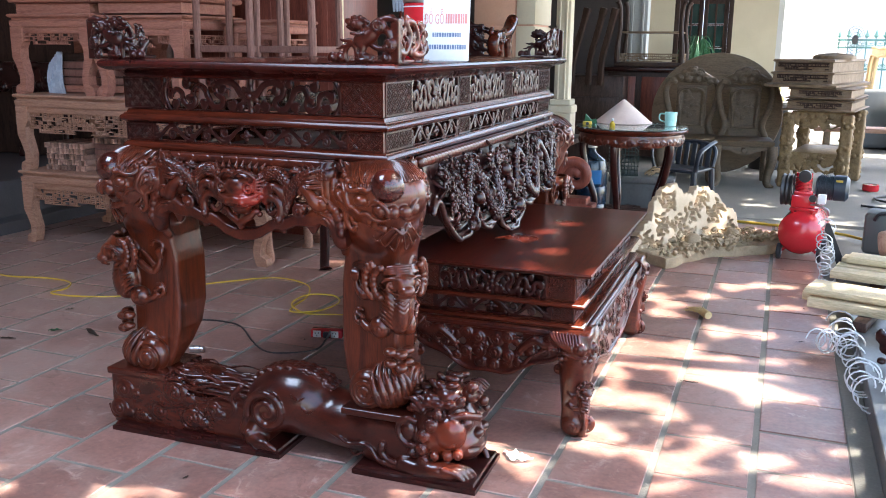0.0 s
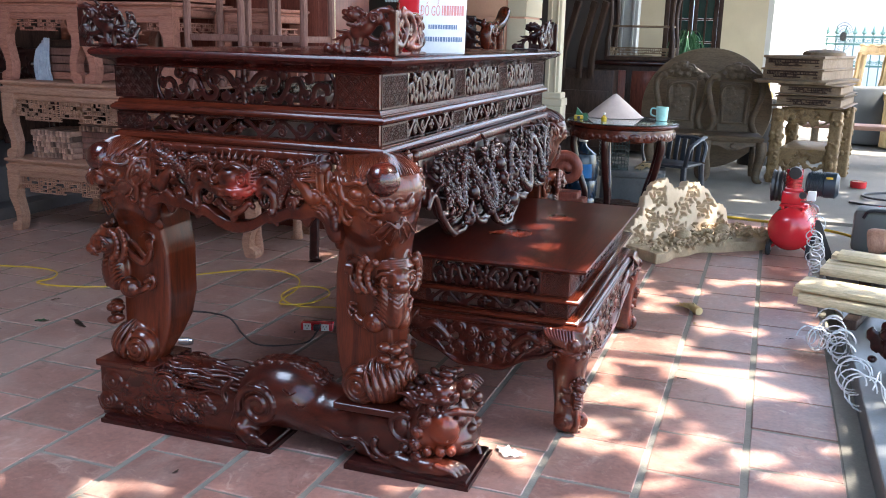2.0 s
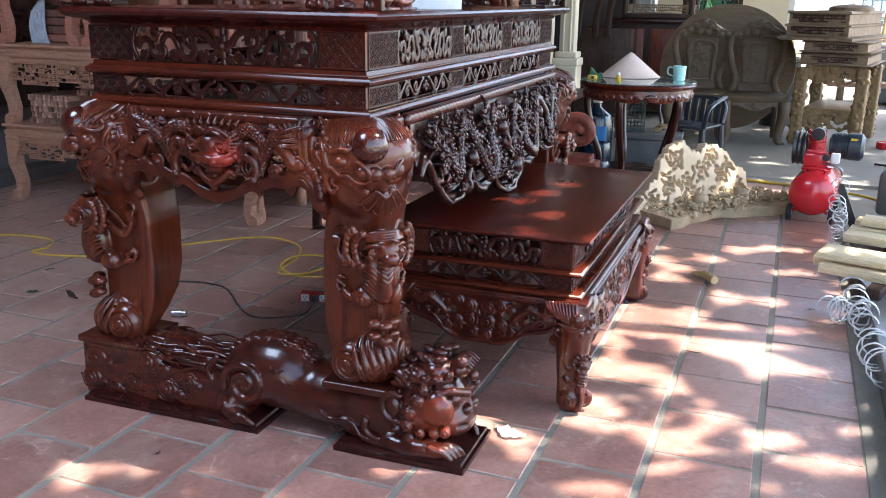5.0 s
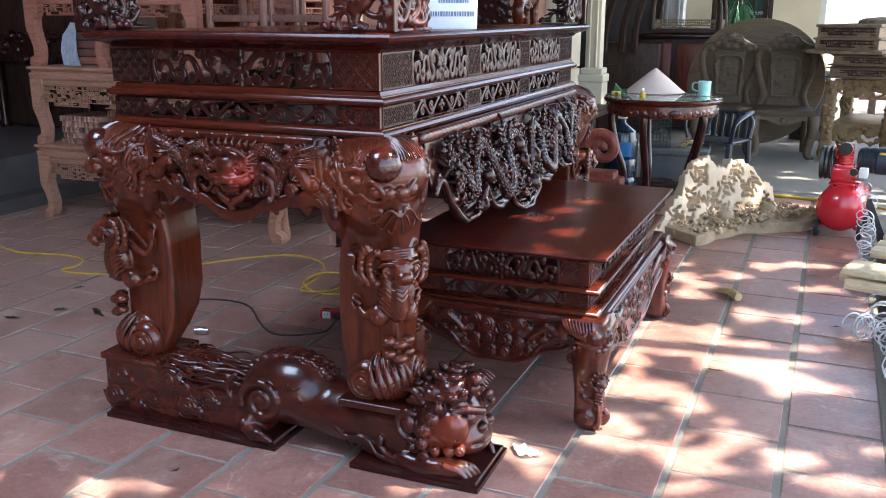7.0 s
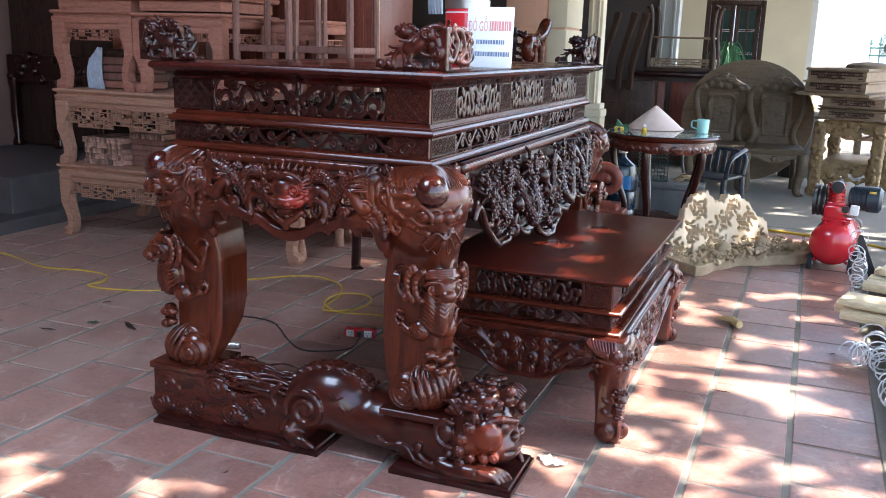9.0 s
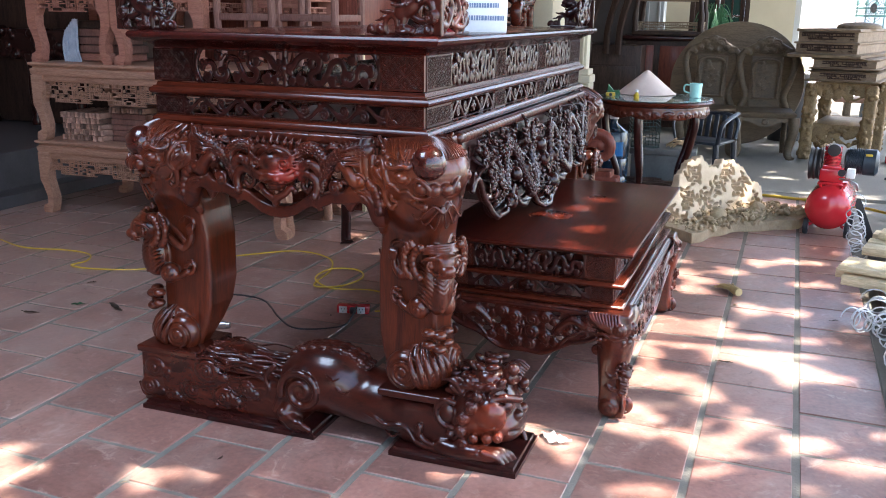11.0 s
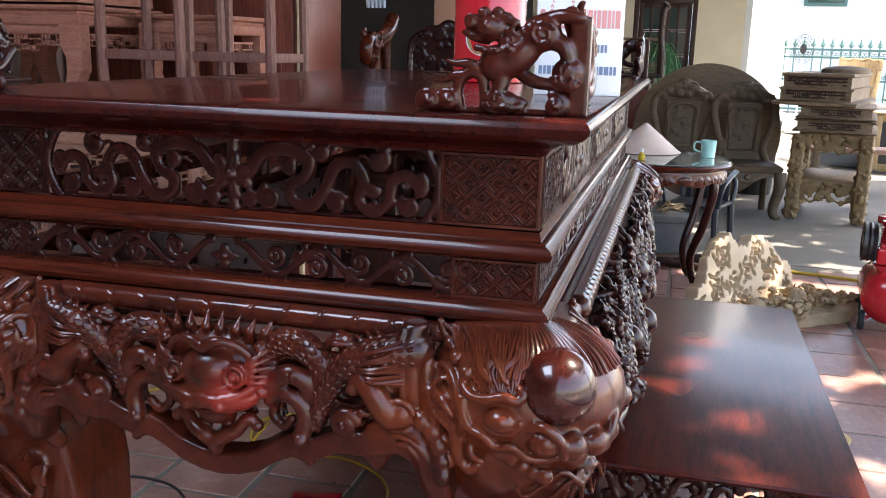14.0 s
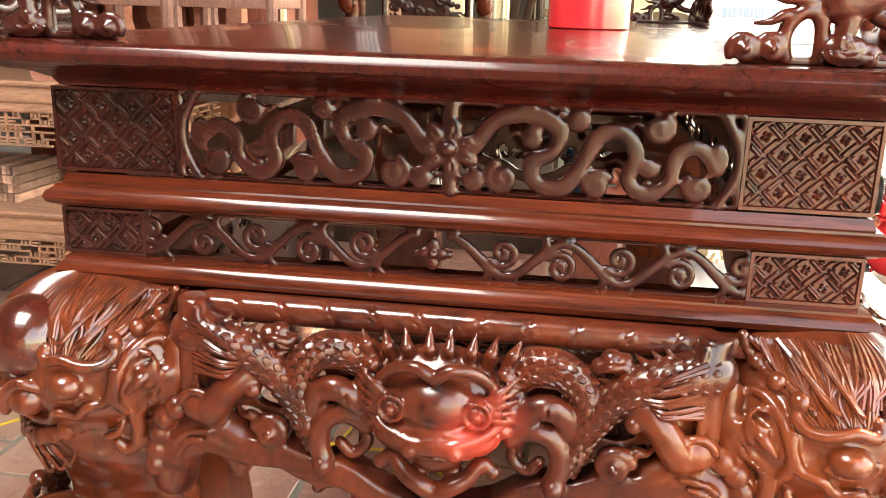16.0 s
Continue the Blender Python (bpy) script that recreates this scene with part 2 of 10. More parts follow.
BLUE = plain("blue plastic", (0.02, 0.16, 0.40), 0.3)
DARK_BLUE = plain("dark blue plastic", (0.018, 0.024, 0.034), 0.4)
PAPER = plain("white card", (0.80, 0.82, 0.82), 0.5)
INK_RED = plain("faded red print", (0.70, 0.30, 0.28), 0.5)
INK_BLUE = plain("blue-grey print", (0.16, 0.22, 0.34), 0.5)
GREEN_LEAF = noisy("green leaf", (0.02, 0.09, 0.035), (0.06, 0.20, 0.09), 8.0, 0.45, grain=60.0)
TREE_LEAF = noisy("tree leaf", (0.03, 0.08, 0.02), (0.08, 0.16, 0.04), 3.0, 0.5, grain=60.0)
IRON_GREEN = plain("green painted iron", (0.07, 0.17, 0.155), 0.5)
DUST_LEAF = noisy("dry brown leaf", (0.03, 0.02, 0.015), (0.09, 0.055, 0.035), 20.0, 0.8)
CLOTH = noisy("pale blue-white cloth", (0.24, 0.29, 0.38), (0.46, 0.51, 0.58), 18.0, 0.85, grain=160.0)
BRICK_RED = noisy("brown wooden batten", (0.12, 0.055, 0.042), (0.44, 0.26, 0.19), 18.0, 0.7, grain=90.0, vary=0.6)
CLEAR = plain("clear plastic hose", (0.78, 0.80, 0.80), 0.15)
CLEAR.node_tree.nodes["Principled BSDF"].inputs["Transmission Weight"].default_value = 0.35


def glass(name, colour, rough=0.02):
    mat, t, s = nodes_of(name)
    s.inputs["Base Color"].default_value = (*colour, 1)
    s.inputs["Roughness"].default_value = rough
    s.inputs["Transmission Weight"].default_value = 0.85
    s.inputs["IOR"].default_value = 1.45
    return mat


WINDOW_GLASS = plain("dark green window glass", (0.012, 0.045, 0.04), 0.06, coat=0.5)
TABLE_GLASS = glass("clear glass sheet", (0.75, 0.88, 0.84))


# ---- building tools ----
def part(name, bm, material, parent=None, label="", smooth=True, matrix=None):
    """One mesh object out of a bmesh (or a ready mesh), under a thing or on its own."""
    if isinstance(bm, bmesh.types.BMesh):
        me = bpy.data.meshes.new(name)
        bm.to_mesh(me)
        bm.free()
    else:
        me = bm
    if not me.materials:
        me.materials.append(material)
    if smooth:
        me.shade_smooth()
        me.set_sharp_from_angle(angle=radians(38))
    ob = new(name, me)
    if parent is not None:
        ob.parent = parent
    if matrix is not None:
        ob.matrix_basis = matrix
    if label:
        ob["label"] = label
    return ob


def thing(name, m, label, category, group="", kind=""):
    """The Empty at a thing's base that carries its parts."""
    ob = new(name)
    ob.empty_display_size = 0.1
    ob.matrix_basis = m
    return tagged(ob, label, category, group, kind)


def box(bm, c, size, bevel=0.0, turn=None, segments=2, taper=1.0):
    """A box with rounded edges, centred at c."""
    made = bmesh.ops.create_cube(bm, size=1.0)["verts"]
    for v in made:
        k = taper if v.co.z < 0 else 1.0
        v.co = Vector((v.co.x * size[0] * k, v.co.y * size[1] * k, v.co.z * size[2]))
    if bevel:
        edges = list({e for v in made for e in v.link_edges})
        made = bmesh.ops.bevel(bm, geom=edges, offset=bevel, segments=segments, affect="EDGES", profile=0.5)["verts"]
    m = Matrix.Translation(c) @ (turn.to_4x4() if turn is not None else Matrix())
    bmesh.ops.transform(bm, matrix=m, verts=made)
    return made


def lathe(bm, profile, c=(0, 0, 0), steps=32, turn=None):
    """A turned body from (radius, height) pairs, from bottom to top."""
    rings = []
    m = Matrix.Translation(c) @ (turn.to_4x4() if turn is not None else Matrix())
    for r, z in profile:
        if r < 1e-5:
            rings.append([bm.verts.new(m @ Vector((0, 0, z)))])
        else:
            rings.append([bm.verts.new(m @ Vector((r * math.cos(a), r * math.sin(a), z))) for a in (2 * math.pi * i / steps for i in range(steps))])
    for a, b in zip(rings, rings[1:]):
        if len(a) == 1 and len(b) == 1:
            continue
        for i in range(steps):
            j = (i + 1) % steps
            if len(a) == 1:
                bm.faces.new((a[0], b[j], b[i]))
            elif len(b) == 1:
                bm.faces.new((a[i], a[j], b[0]))
            else:
                bm.faces.new((a[i], a[j], b[j], b[i]))
    for ring, flip in ((rings[0], True), (rings[-1], False)):
        if len(ring) > 1:
            bm.faces.new(ring[::-1] if flip else ring)


def sweep(bm, pts, radii, sides=8, flat=1.0):
    """A tube along a line of points, with a radius at each."""
    pts = [Vector(p) for p in pts]
    if not hasattr(radii, "__len__"):
        radii = [radii] * len(pts)
    up = Vector((0.13, 0.21, 0.97)).normalized()
    rings = []
    for i, p in enumerate(pts):
        d = (pts[min(i + 1, len(pts) - 1)] - pts[max(i - 1, 0)]).normalized()
        side = d.cross(up)
        if side.length < 0.05:
            side = d.cross(Vector((1, 0, 0)))
        side.normalize()
        up = side.cross(d).normalized()
        rings.append([bm.verts.new(p + radii[i] * (math.cos(a) * side + flat * math.sin(a) * up)) for a in (2 * math.pi * k / sides for k in range(sides))])
    for a, b in zip(rings, rings[1:]):
        for k in range(sides):
            j = (k + 1) % sides
            bm.faces.new((a[k], a[j], b[j], b[k]))
    bm.faces.new(rings[0][::-1])
    bm.faces.new(rings[-1])


def smooth_line(pts, n=8):
    """Catmull-Rom points through pts."""
    pts = [Vector(p) for p in pts]
    ext = [2 * pts[0] - pts[1]] + pts + [2 * pts[-1] - pts[-2]]
    out = []
    for i in range(1, len(ext) - 2):
        a, b, c, d = ext[i - 1:i + 3]
        for k in range(n):
            s = k / n
            out.append(0.5 * (2 * b + (c - a) * s + (2 * a - 5 * b + 4 * c - d) * s * s + (3 * b - a - 3 * c + d) * s ** 3))
    return out + [pts[-1]]


def prism(bm, outline, depth, axis="y", at=0.0):
    """A flat plate from an outline in two axes, with thickness along the third."""
    def place(u, v, w):
        return {"y": (u, w, v), "x": (w, u, v), "z": (u, v, w)}[axis]
    lo = [bm.verts.new(place(u, v, at)) for u, v in outline]
    hi = [bm.verts.new(place(u, v, at + depth)) for u, v in outline]
    n = len(outline)
    bm.faces.new(lo)
    bm.faces.new(hi[::-1])
    for i in range(n):
        j = (i + 1) % n
        bm.faces.new((lo[i], hi[i], hi[j], lo[j]))
    bmesh.ops.recalc_face_normals(bm, faces=bm.faces)


def moulding(bm, hx, hy, profile, c=(0, 0, 0), ring=False):
    """A mitred moulding round a rectangle; profile of (overhang, height) from bottom to top, closed inwards, or an open ring."""
    rings = [[bm.verts.new((c[0] + sx * (hx + o), c[1] + sy * (hy + o), c[2] + z)) for sx, sy in ((-1, -1), (1, -1), (1, 1), (-1, 1))] for o, z in profile]
    for a, b in zip(rings, rings[1:]):
        for i in range(4):
            j = (i + 1) % 4
            bm.faces.new((a[i], a[j], b[j], b[i]))
    if ring:
        for i in range(4):
            j = (i + 1) % 4
            bm.faces.new((rings[-1][i], rings[-1][j], rings[0][j], rings[0][i]))
    else:
        bm.faces.new(rings[0][::-1])
        bm.faces.new(rings[-1])


class Clay:
    """A solid carved on a grid: forms are joined softly and cut away, then turned into a skin."""

    def __init__(self, lo, hi, step):
        self.lo, self.step = np.array(lo, float), step
        self.n = (np.ceil((np.array(hi) - self.lo) / step) + 1).astype(int)
        self.d = np.full(self.n, 0.05, np.float32)

    def block(self, lo, hi, pad):
        a = np.clip(np.floor((np.array(lo) - pad - self.lo) / self.step).astype(int), 0, self.n)
        b = np.clip(np.ceil((np.array(hi) + pad - self.lo) / self.step).astype(int) + 1, 0, self.n)
        if (b <= a).any():
            return None, None
        s = tuple(slice(i, j) for i, j in zip(a, b))
        g = [(self.lo[k] + self.step * np.arange(a[k], b[k])).reshape([-1 if q == k else 1 for q in range(3)]) for k in range(3)]
        return s, g

    def join(self, s, v, k, cut=False):
        a = self.d[s]
        if cut:
            v = -v
            h = np.clip(0.5 - 0.5 * (v - a) / k, 0, 1)
            self.d[s] = v * (1 - h) + a * h + k * h * (1 - h)
        else:
            h = np.clip(0.5 + 0.5 * (a - v) / k, 0, 1)
            self.d[s] = a * (1 - h) + v * h - k * h * (1 - h)

    def ball(self, c, r, k=0.006, cut=False, turn=None):
        c, r = np.array(c, float), np.array(r if hasattr(r, "__len__") else (r, r, r), float)
        m = r.max() if turn is not None else r
        s, g = self.block(c - m, c + m, k * 2 + 2 * self.step)
        if s is None:
            return
        p = [g[i] - c[i] for i in range(3)]
        if turn is not None:
            q = np.array(turn.to_matrix().inverted() if hasattr(turn, "to_matrix") else turn.inverted())
            p = [q[i][0] * p[0] + q[i][1] * p[1] + q[i][2] * p[2] for i in range(3)]
        k0 = np.sqrt(sum((p[i] / r[i]) ** 2 for i in range(3)))
        k1 = np.sqrt(sum((p[i] / r[i] ** 2) ** 2 for i in range(3))) + 1e-9
        self.join(s, k0 * (k0 - 1) / k1, k, cut)

    def tube(self, pts, radii, k=0.004, cut=False):
        pts = [np.array(p, float) for p in pts]
        if not hasattr(radii, "__len__"):
            radii = [radii] * len(pts)
        for a, b, ra, rb in zip(pts, pts[1:], radii, radii[1:]):
            m = max(ra, rb)
            s, g = self.block(np.minimum(a, b) - m, np.maximum(a, b) + m, k * 2 + 2 * self.step)
            if s is None:
                continue
            ab = b - a
            t = np.clip(sum((g[i] - a[i]) * ab[i] for i in range(3)) / max(ab @ ab, 1e-9), 0, 1)
            dist = np.sqrt(sum((g[i] - a[i] - t * ab[i]) ** 2 for i in range(3)))
            self.join(s, dist - (ra + (rb - ra) * t), k, cut)

    def slab(self, c, half, r=0.004, k=0.004, cut=False):
        c, half = np.array(c, float), np.array(half, float)
        s, g = self.block(c - half, c + half, k * 2 + 2 * self.step)
        if s is None:
            return
        q = [np.abs(g[i] - c[i]) - half[i] + r for i in range(3)]
        out = np.sqrt(sum(np.maximum(x, 0) ** 2 for x in q))
        inn = np.minimum(np.maximum(np.maximum(q[0], q[1]), q[2]), 0)
        self.join(s, out + inn - r, k, cut)

    def field(self, lo, hi, fn, k=0.004, cut=False):
        s, g = self.block(lo, hi, 0)
        if s is not None:
            self.join(s, fn(*g) + 0 * (g[0] + g[1] + g[2]), k, cut)

    def relief(self, lo, hi, fn):
        s, g = self.block(lo, hi, 0)
        if s is not None:
            self.d[s] += fn(*g)

    def skin(self, name, mirror=None):
        """The mesh of the skin; mirror: the x of a plane in which it is turned round."""
        d = self.d
        for k in range(3):
            for e in (0, -1):
                ix = [slice(None)] * 3
                ix[k] = e
                d[tuple(ix)] = np.maximum(d[tuple(ix)], 1e-4)
        inside = d < 0
        n = self.n - 1
        count = np.zeros(n, np.int8)
        corner = [(i, j, k) for i in (0, 1) for j in (0, 1) for k in (0, 1)]
        for i, j, k in corner:
            count += inside[i:i + n[0], j:j + n[1], k:k + n[2]]
        cells = np.argwhere((count > 0) & (count < 8))
        number = np.full(n, -1, np.int64)
        number[tuple(cells.T)] = np.arange(len(cells))
        total, hits = np.zeros((len(cells), 3)), np.zeros(len(cells))
        for a in corner:
            for axis in range(3):
                if a[axis]:
                    continue
                b = list(a)
                b[axis] = 1
                da, db = d[tuple((cells + a).T)], d[tuple((cells + b).T)]
                on = (da < 0) != (db < 0)
                t = np.where(on, da / np.where(on, da - db, 1), 0)
                p = cells + np.array(a, float)
                p[:, axis] += t
                total += p * on[:, None]
                hits += on
        verts = self.lo + self.step * total / hits[:, None]
        quads = []
        for axis in range(3):
            u, w = (axis + 1) % 3, (axis + 2) % 3
            e = np.argwhere(inside != np.roll(inside, -1, axis))
            e = e[(e[:, axis] < n[axis]) & (e[:, u] > 0) & (e[:, w] > 0) & (e[:, u] < n[u]) & (e[:, w] < n[w])]
            flip = inside[tuple(e.T)]
            q = []
            for du, dw in ((0, 0), (1, 0), (1, 1), (0, 1)):
                c = e.copy()
                c[:, u] -= du
                c[:, w] -= dw
                q.append(number[tuple(c.T)])
            q = np.array(q).T
            q[~flip] = q[~flip][:, ::-1]
            quads.append(q)
        quads = np.concatenate(quads)
        quads = quads[(quads >= 0).all(1)]
        if mirror is not None:
            verts[:, 0] = 2 * mirror - verts[:, 0]
            quads = quads[:, ::-1]
        me = bpy.data.meshes.new(name)
        me.vertices.add(len(verts))
        me.vertices.foreach_set("co", verts.astype(np.float32).ravel())
        me.loops.add(quads.size)
        me.loops.foreach_set("vertex_index", quads.astype(np.int32).ravel())
        me.polygons.add(len(quads))
        me.polygons.foreach_set("loop_start", np.arange(0, quads.size, 4, dtype=np.int32))
        me.update(calc_edges=True)
        me.validate()
        return me


def curl(c, r, start, turns, hand=1, n=14, y=0.0, rise=0.0):
    """A spiral in the x-z plane that winds in to c: points from outside to inside."""
    out = []
    for i in range(n + 1):
        s = i / n
        a = start + hand * turns * 2 * math.pi * s
        q = r * (1 - 0.86 * s)
        out.append((c[0] + q * math.cos(a), y - rise * s, c[1] + q * math.sin(a)))
    return out


def taper(n, a, b):
    return [a + (b - a) * i / (n - 1) for i in range(n)]


# ---- the tall altar table ----
def fret_board(name, u0, u1, v0, v1, place, parent, material, thick=0.014, cell=0.0070, proud=0.0036):
    """A board whose face is cut into slanting pairs of long bars round small knotted squares; place turns (u, v, w) into a point."""
    nu, nv = max(8, round((u1 - u0) / 0.0013)), max(8, round((v1 - v0) / 0.0013))
    u, v = np.meshgrid(np.linspace(u0, u1, nu + 1), np.linspace(v0, v1, nv + 1), indexing="ij")
    long, wide = 3.1, 1.0
    p = long + wide
    a, b = (((u - u0) + (v - v0)) * 0.7071 / cell) % p, (((v - v0) - (u - u0)) * 0.7071 / cell) % p

    def raised(x0, x1, y0, y1, gap=0.13, slope=0.16):
        d = np.minimum(np.minimum(a - x0, x1 - a), np.minimum(b - y0, y1 - b))
        return np.clip((d - gap) / slope, 0, 1)
    h = np.zeros_like(u)
    for bar in ((0, long, 0, wide), (long, p, 0, long), (wide, p, long, p), (0, wide, wide, p)):
        h = np.maximum(h, raised(*bar))
    m = p / 2
    for dx, dy in ((-0.45, 0.2), (0.45, -0.2), (0.2, 0.5), (-0.2, -0.5)):
        h = np.maximum(h, raised(m + dx - 0.36, m + dx + 0.36, m + dy - 0.36, m + dy + 0.36, 0.04, 0.2))
    rim = np.minimum(np.minimum(u - u0, u1 - u), np.minimum(v - v0, v1 - v))
    h = np.where(rim < 0.004, 0.75, np.where(rim < 0.006, 0.0, h)) * proud
    pts = [place(*q) for q in zip(u.ravel().tolist(), v.ravel().tolist(), h.ravel().tolist())]
    w = nv + 1
    faces = [(i * w + k, (i + 1) * w + k, (i + 1) * w + k + 1, i * w + k + 1) for i in range(nu) for k in range(nv)]
    rimline = [i * w for i in range(nu + 1)] + [nu * w + k for k in range(1, nv + 1)] + [i * w + nv for i in range(nu - 1, -1, -1)] + [k for k in range(nv - 1, 0, -1)]
    back = len(pts)
    pts += [place(x, z, -thick) for x, z in ((u0, v0), (u1, v0), (u1, v1), (u0, v1))]
    corners = [0, nu, nu + nv, 2 * nu + nv, len(rimline)]
    for k in range(4):
        run = [rimline[q % len(rimline)] for q in range(corners[k], corners[k + 1] + 1)]
        faces.append((*run[::-1], back + k, back + (k + 1) % 4))
    faces.append((back + 3, back + 2, back + 1, back))
    me = bpy.data.meshes.new(name)
    me.from_pydata(pts, [], faces)
    bm = bmesh.new()
    bm.from_mesh(me)
    bmesh.ops.recalc_face_normals(bm, faces=bm.faces)
    return part(name, bm, material, parent, "carved fret panel of slanting bars", smooth=False)


def face_end(y, sign=-1):
    return lambda u, v, w: (u, y + sign * w, v)


def face_side(x, sign=1):
    return lambda u, v, w: (x + sign * w, u, v)


def dragon_panel(u0, u1, v0, v1, step=0.0030):
    """Two winding dragon ribbons with cloud curls from a middle flower to rounded end rings, all pierced; in the x-z plane, facing -y."""
    w, h, cx, mid = u1 - u0, v1 - v0, (u0 + u1) / 2, (v0 + v1) / 2
    c = Clay((u0 - 0.012, -0.024, v0 - 0.008), (u1 + 0.012, 0.012, v1 + 0.008), step)
    k = h / 0.102
    j = w / 2 / (0.33 * k)
    grooves = []
    for s in (-1, 1):
        def at(u, z, y=-0.003):
            return (cx + s * u * k * j, y, mid + z * k)
        ribbon = smooth_line([at(0.030, 0.004, -0.006), at(0.055, 0.034, -0.003), at(0.094, 0.043, -0.008), at(0.126, 0.028, -0.005), at(0.121, 0.002, -0.002), at(0.098, -0.012, -0.007), at(0.104, -0.035, -0.003), at(0.134, -0.038, -0.008), at(0.155, -0.010, -0.003), at(0.171, 0.022, -0.008), at(0.199, 0.027, -0.003), at(0.214, 0.001, -0.008), at(0.207, -0.026, -0.003), at(0.227, -0.041, -0.008), at(0.252, -0.026, -0.003), at(0.258, 0.004, -0.008), at(0.279, 0.014, -0.006), at(0.298, 0.0, -0.008)], 5)
        n = len(ribbon)
        c.tube(ribbon, [(0.0104 - 0.0020 * i / n) * k for i in range(n)], 0.0015)
        for u, z, r, st, hand in ((0.064, -0.031, 0.018, 2.0, 1), (0.172, -0.033, 0.016, 0.6, 1), (0.236, 0.033, 0.016, 1.0, -1), (0.284, -0.030, 0.015, 2.4, 1), (0.148, 0.040, 0.011, 3.6, 1), (0.098, 0.016, 0.011, 1.0, 1), (0.228, -0.010, 0.009, 0.2, -1), (0.030, -0.036, 0.011, 1.5, -1)):
            c.tube([(cx + s * q[0] * k * j, q[1], mid + q[2] * k) for q in curl((u, z), r, st, 1.5, hand, 16, -0.004, 0.006)], taper(17, 0.0062 * k, 0.0042 * k), 0.0012)
            c.ball(at(u, z, -0.010), 0.0046 * k, 0.001)
            c.tube([at(u, z + math.copysign(r * 0.6, z), 0.0), at(u * 1.01, math.copysign(0.051, z), 0.0)], 0.0055 * k, 0.002)
            c.tube(smooth_line([at(u - r * 0.8, z, -0.003), at(u - r - 0.010, z + 0.005, -0.006), at(u - r - 0.020, z - 0.003, -0.002)], 3), taper(7, 0.0042 * k, 0.0018 * k), 0.0015)
        c.tube([at(0.306 + 0.020 * (1 - (2 * q / 12 - 1) ** 2), (q / 12 - 0.5) * 0.102, -0.002) for q in range(13)], 0.0060 * k, 0.002)
        c.ball(at(0.302, 0.002, -0.006), (0.012 * k, 0.010, 0.020 * k), 0.002)
        for z in (-0.016, -0.006, 0.004, 0.014):
            c.ball(at(0.294, z, -0.014), (0.009 * k, 0.006, 0.0046 * k), 0.001)
        grooves.append(ribbon)
    c.slab((cx, -0.0310, mid), (w / 2, 0.020, h / 2), 0.001, 0.0016, cut=True)
    for ribbon in grooves:
        for off in (-0.0046, 0.0046):
            side = [(Vector(b) - Vector(a)).normalized() for a, b in zip(ribbon, ribbon[1:])]
            c.tube([(q[0] - d.z * off * k, -0.0115, q[2] + d.x * off * k) for q, d in zip(ribbon, side)], 0.0015 * k, 0.0005, cut=True)
    for i in range(7):
        a = i * 0.8976 + 0.4
        c.ball((cx + 0.024 * math.cos(a) * k, -0.006, mid + 0.020 * math.sin(a) * k), (0.016 * k, 0.007, 0.010 * k), 0.001, turn=Euler((0, -a, 0)))
        c.tube([(cx + 0.012 * math.cos(a) * k, -0.012, mid + 0.009 * math.sin(a) * k), (cx + 0.036 * math.cos(a) * k, -0.012, mid + 0.028 * math.sin(a) * k)], 0.0014, 0.0006, cut=True)
    c.ball((cx, -0.010, mid), (0.011 * k, 0.008, 0.010 * k), 0.001)
    for z in (v0, v1):
        c.tube([(cx, 0.0, mid), (cx + 0.004, 0.0, z)], 0.010 * k, 0.003)
        c.slab((cx, 0, z), (w / 2, 0.007, 0.0025))
    for e, s in ((u0, 1), (u1, -1)):
        c.slab((e + s * 0.001, 0, mid), (0.005, 0.007, h / 2))
    return c.skin("pierced_scroll")


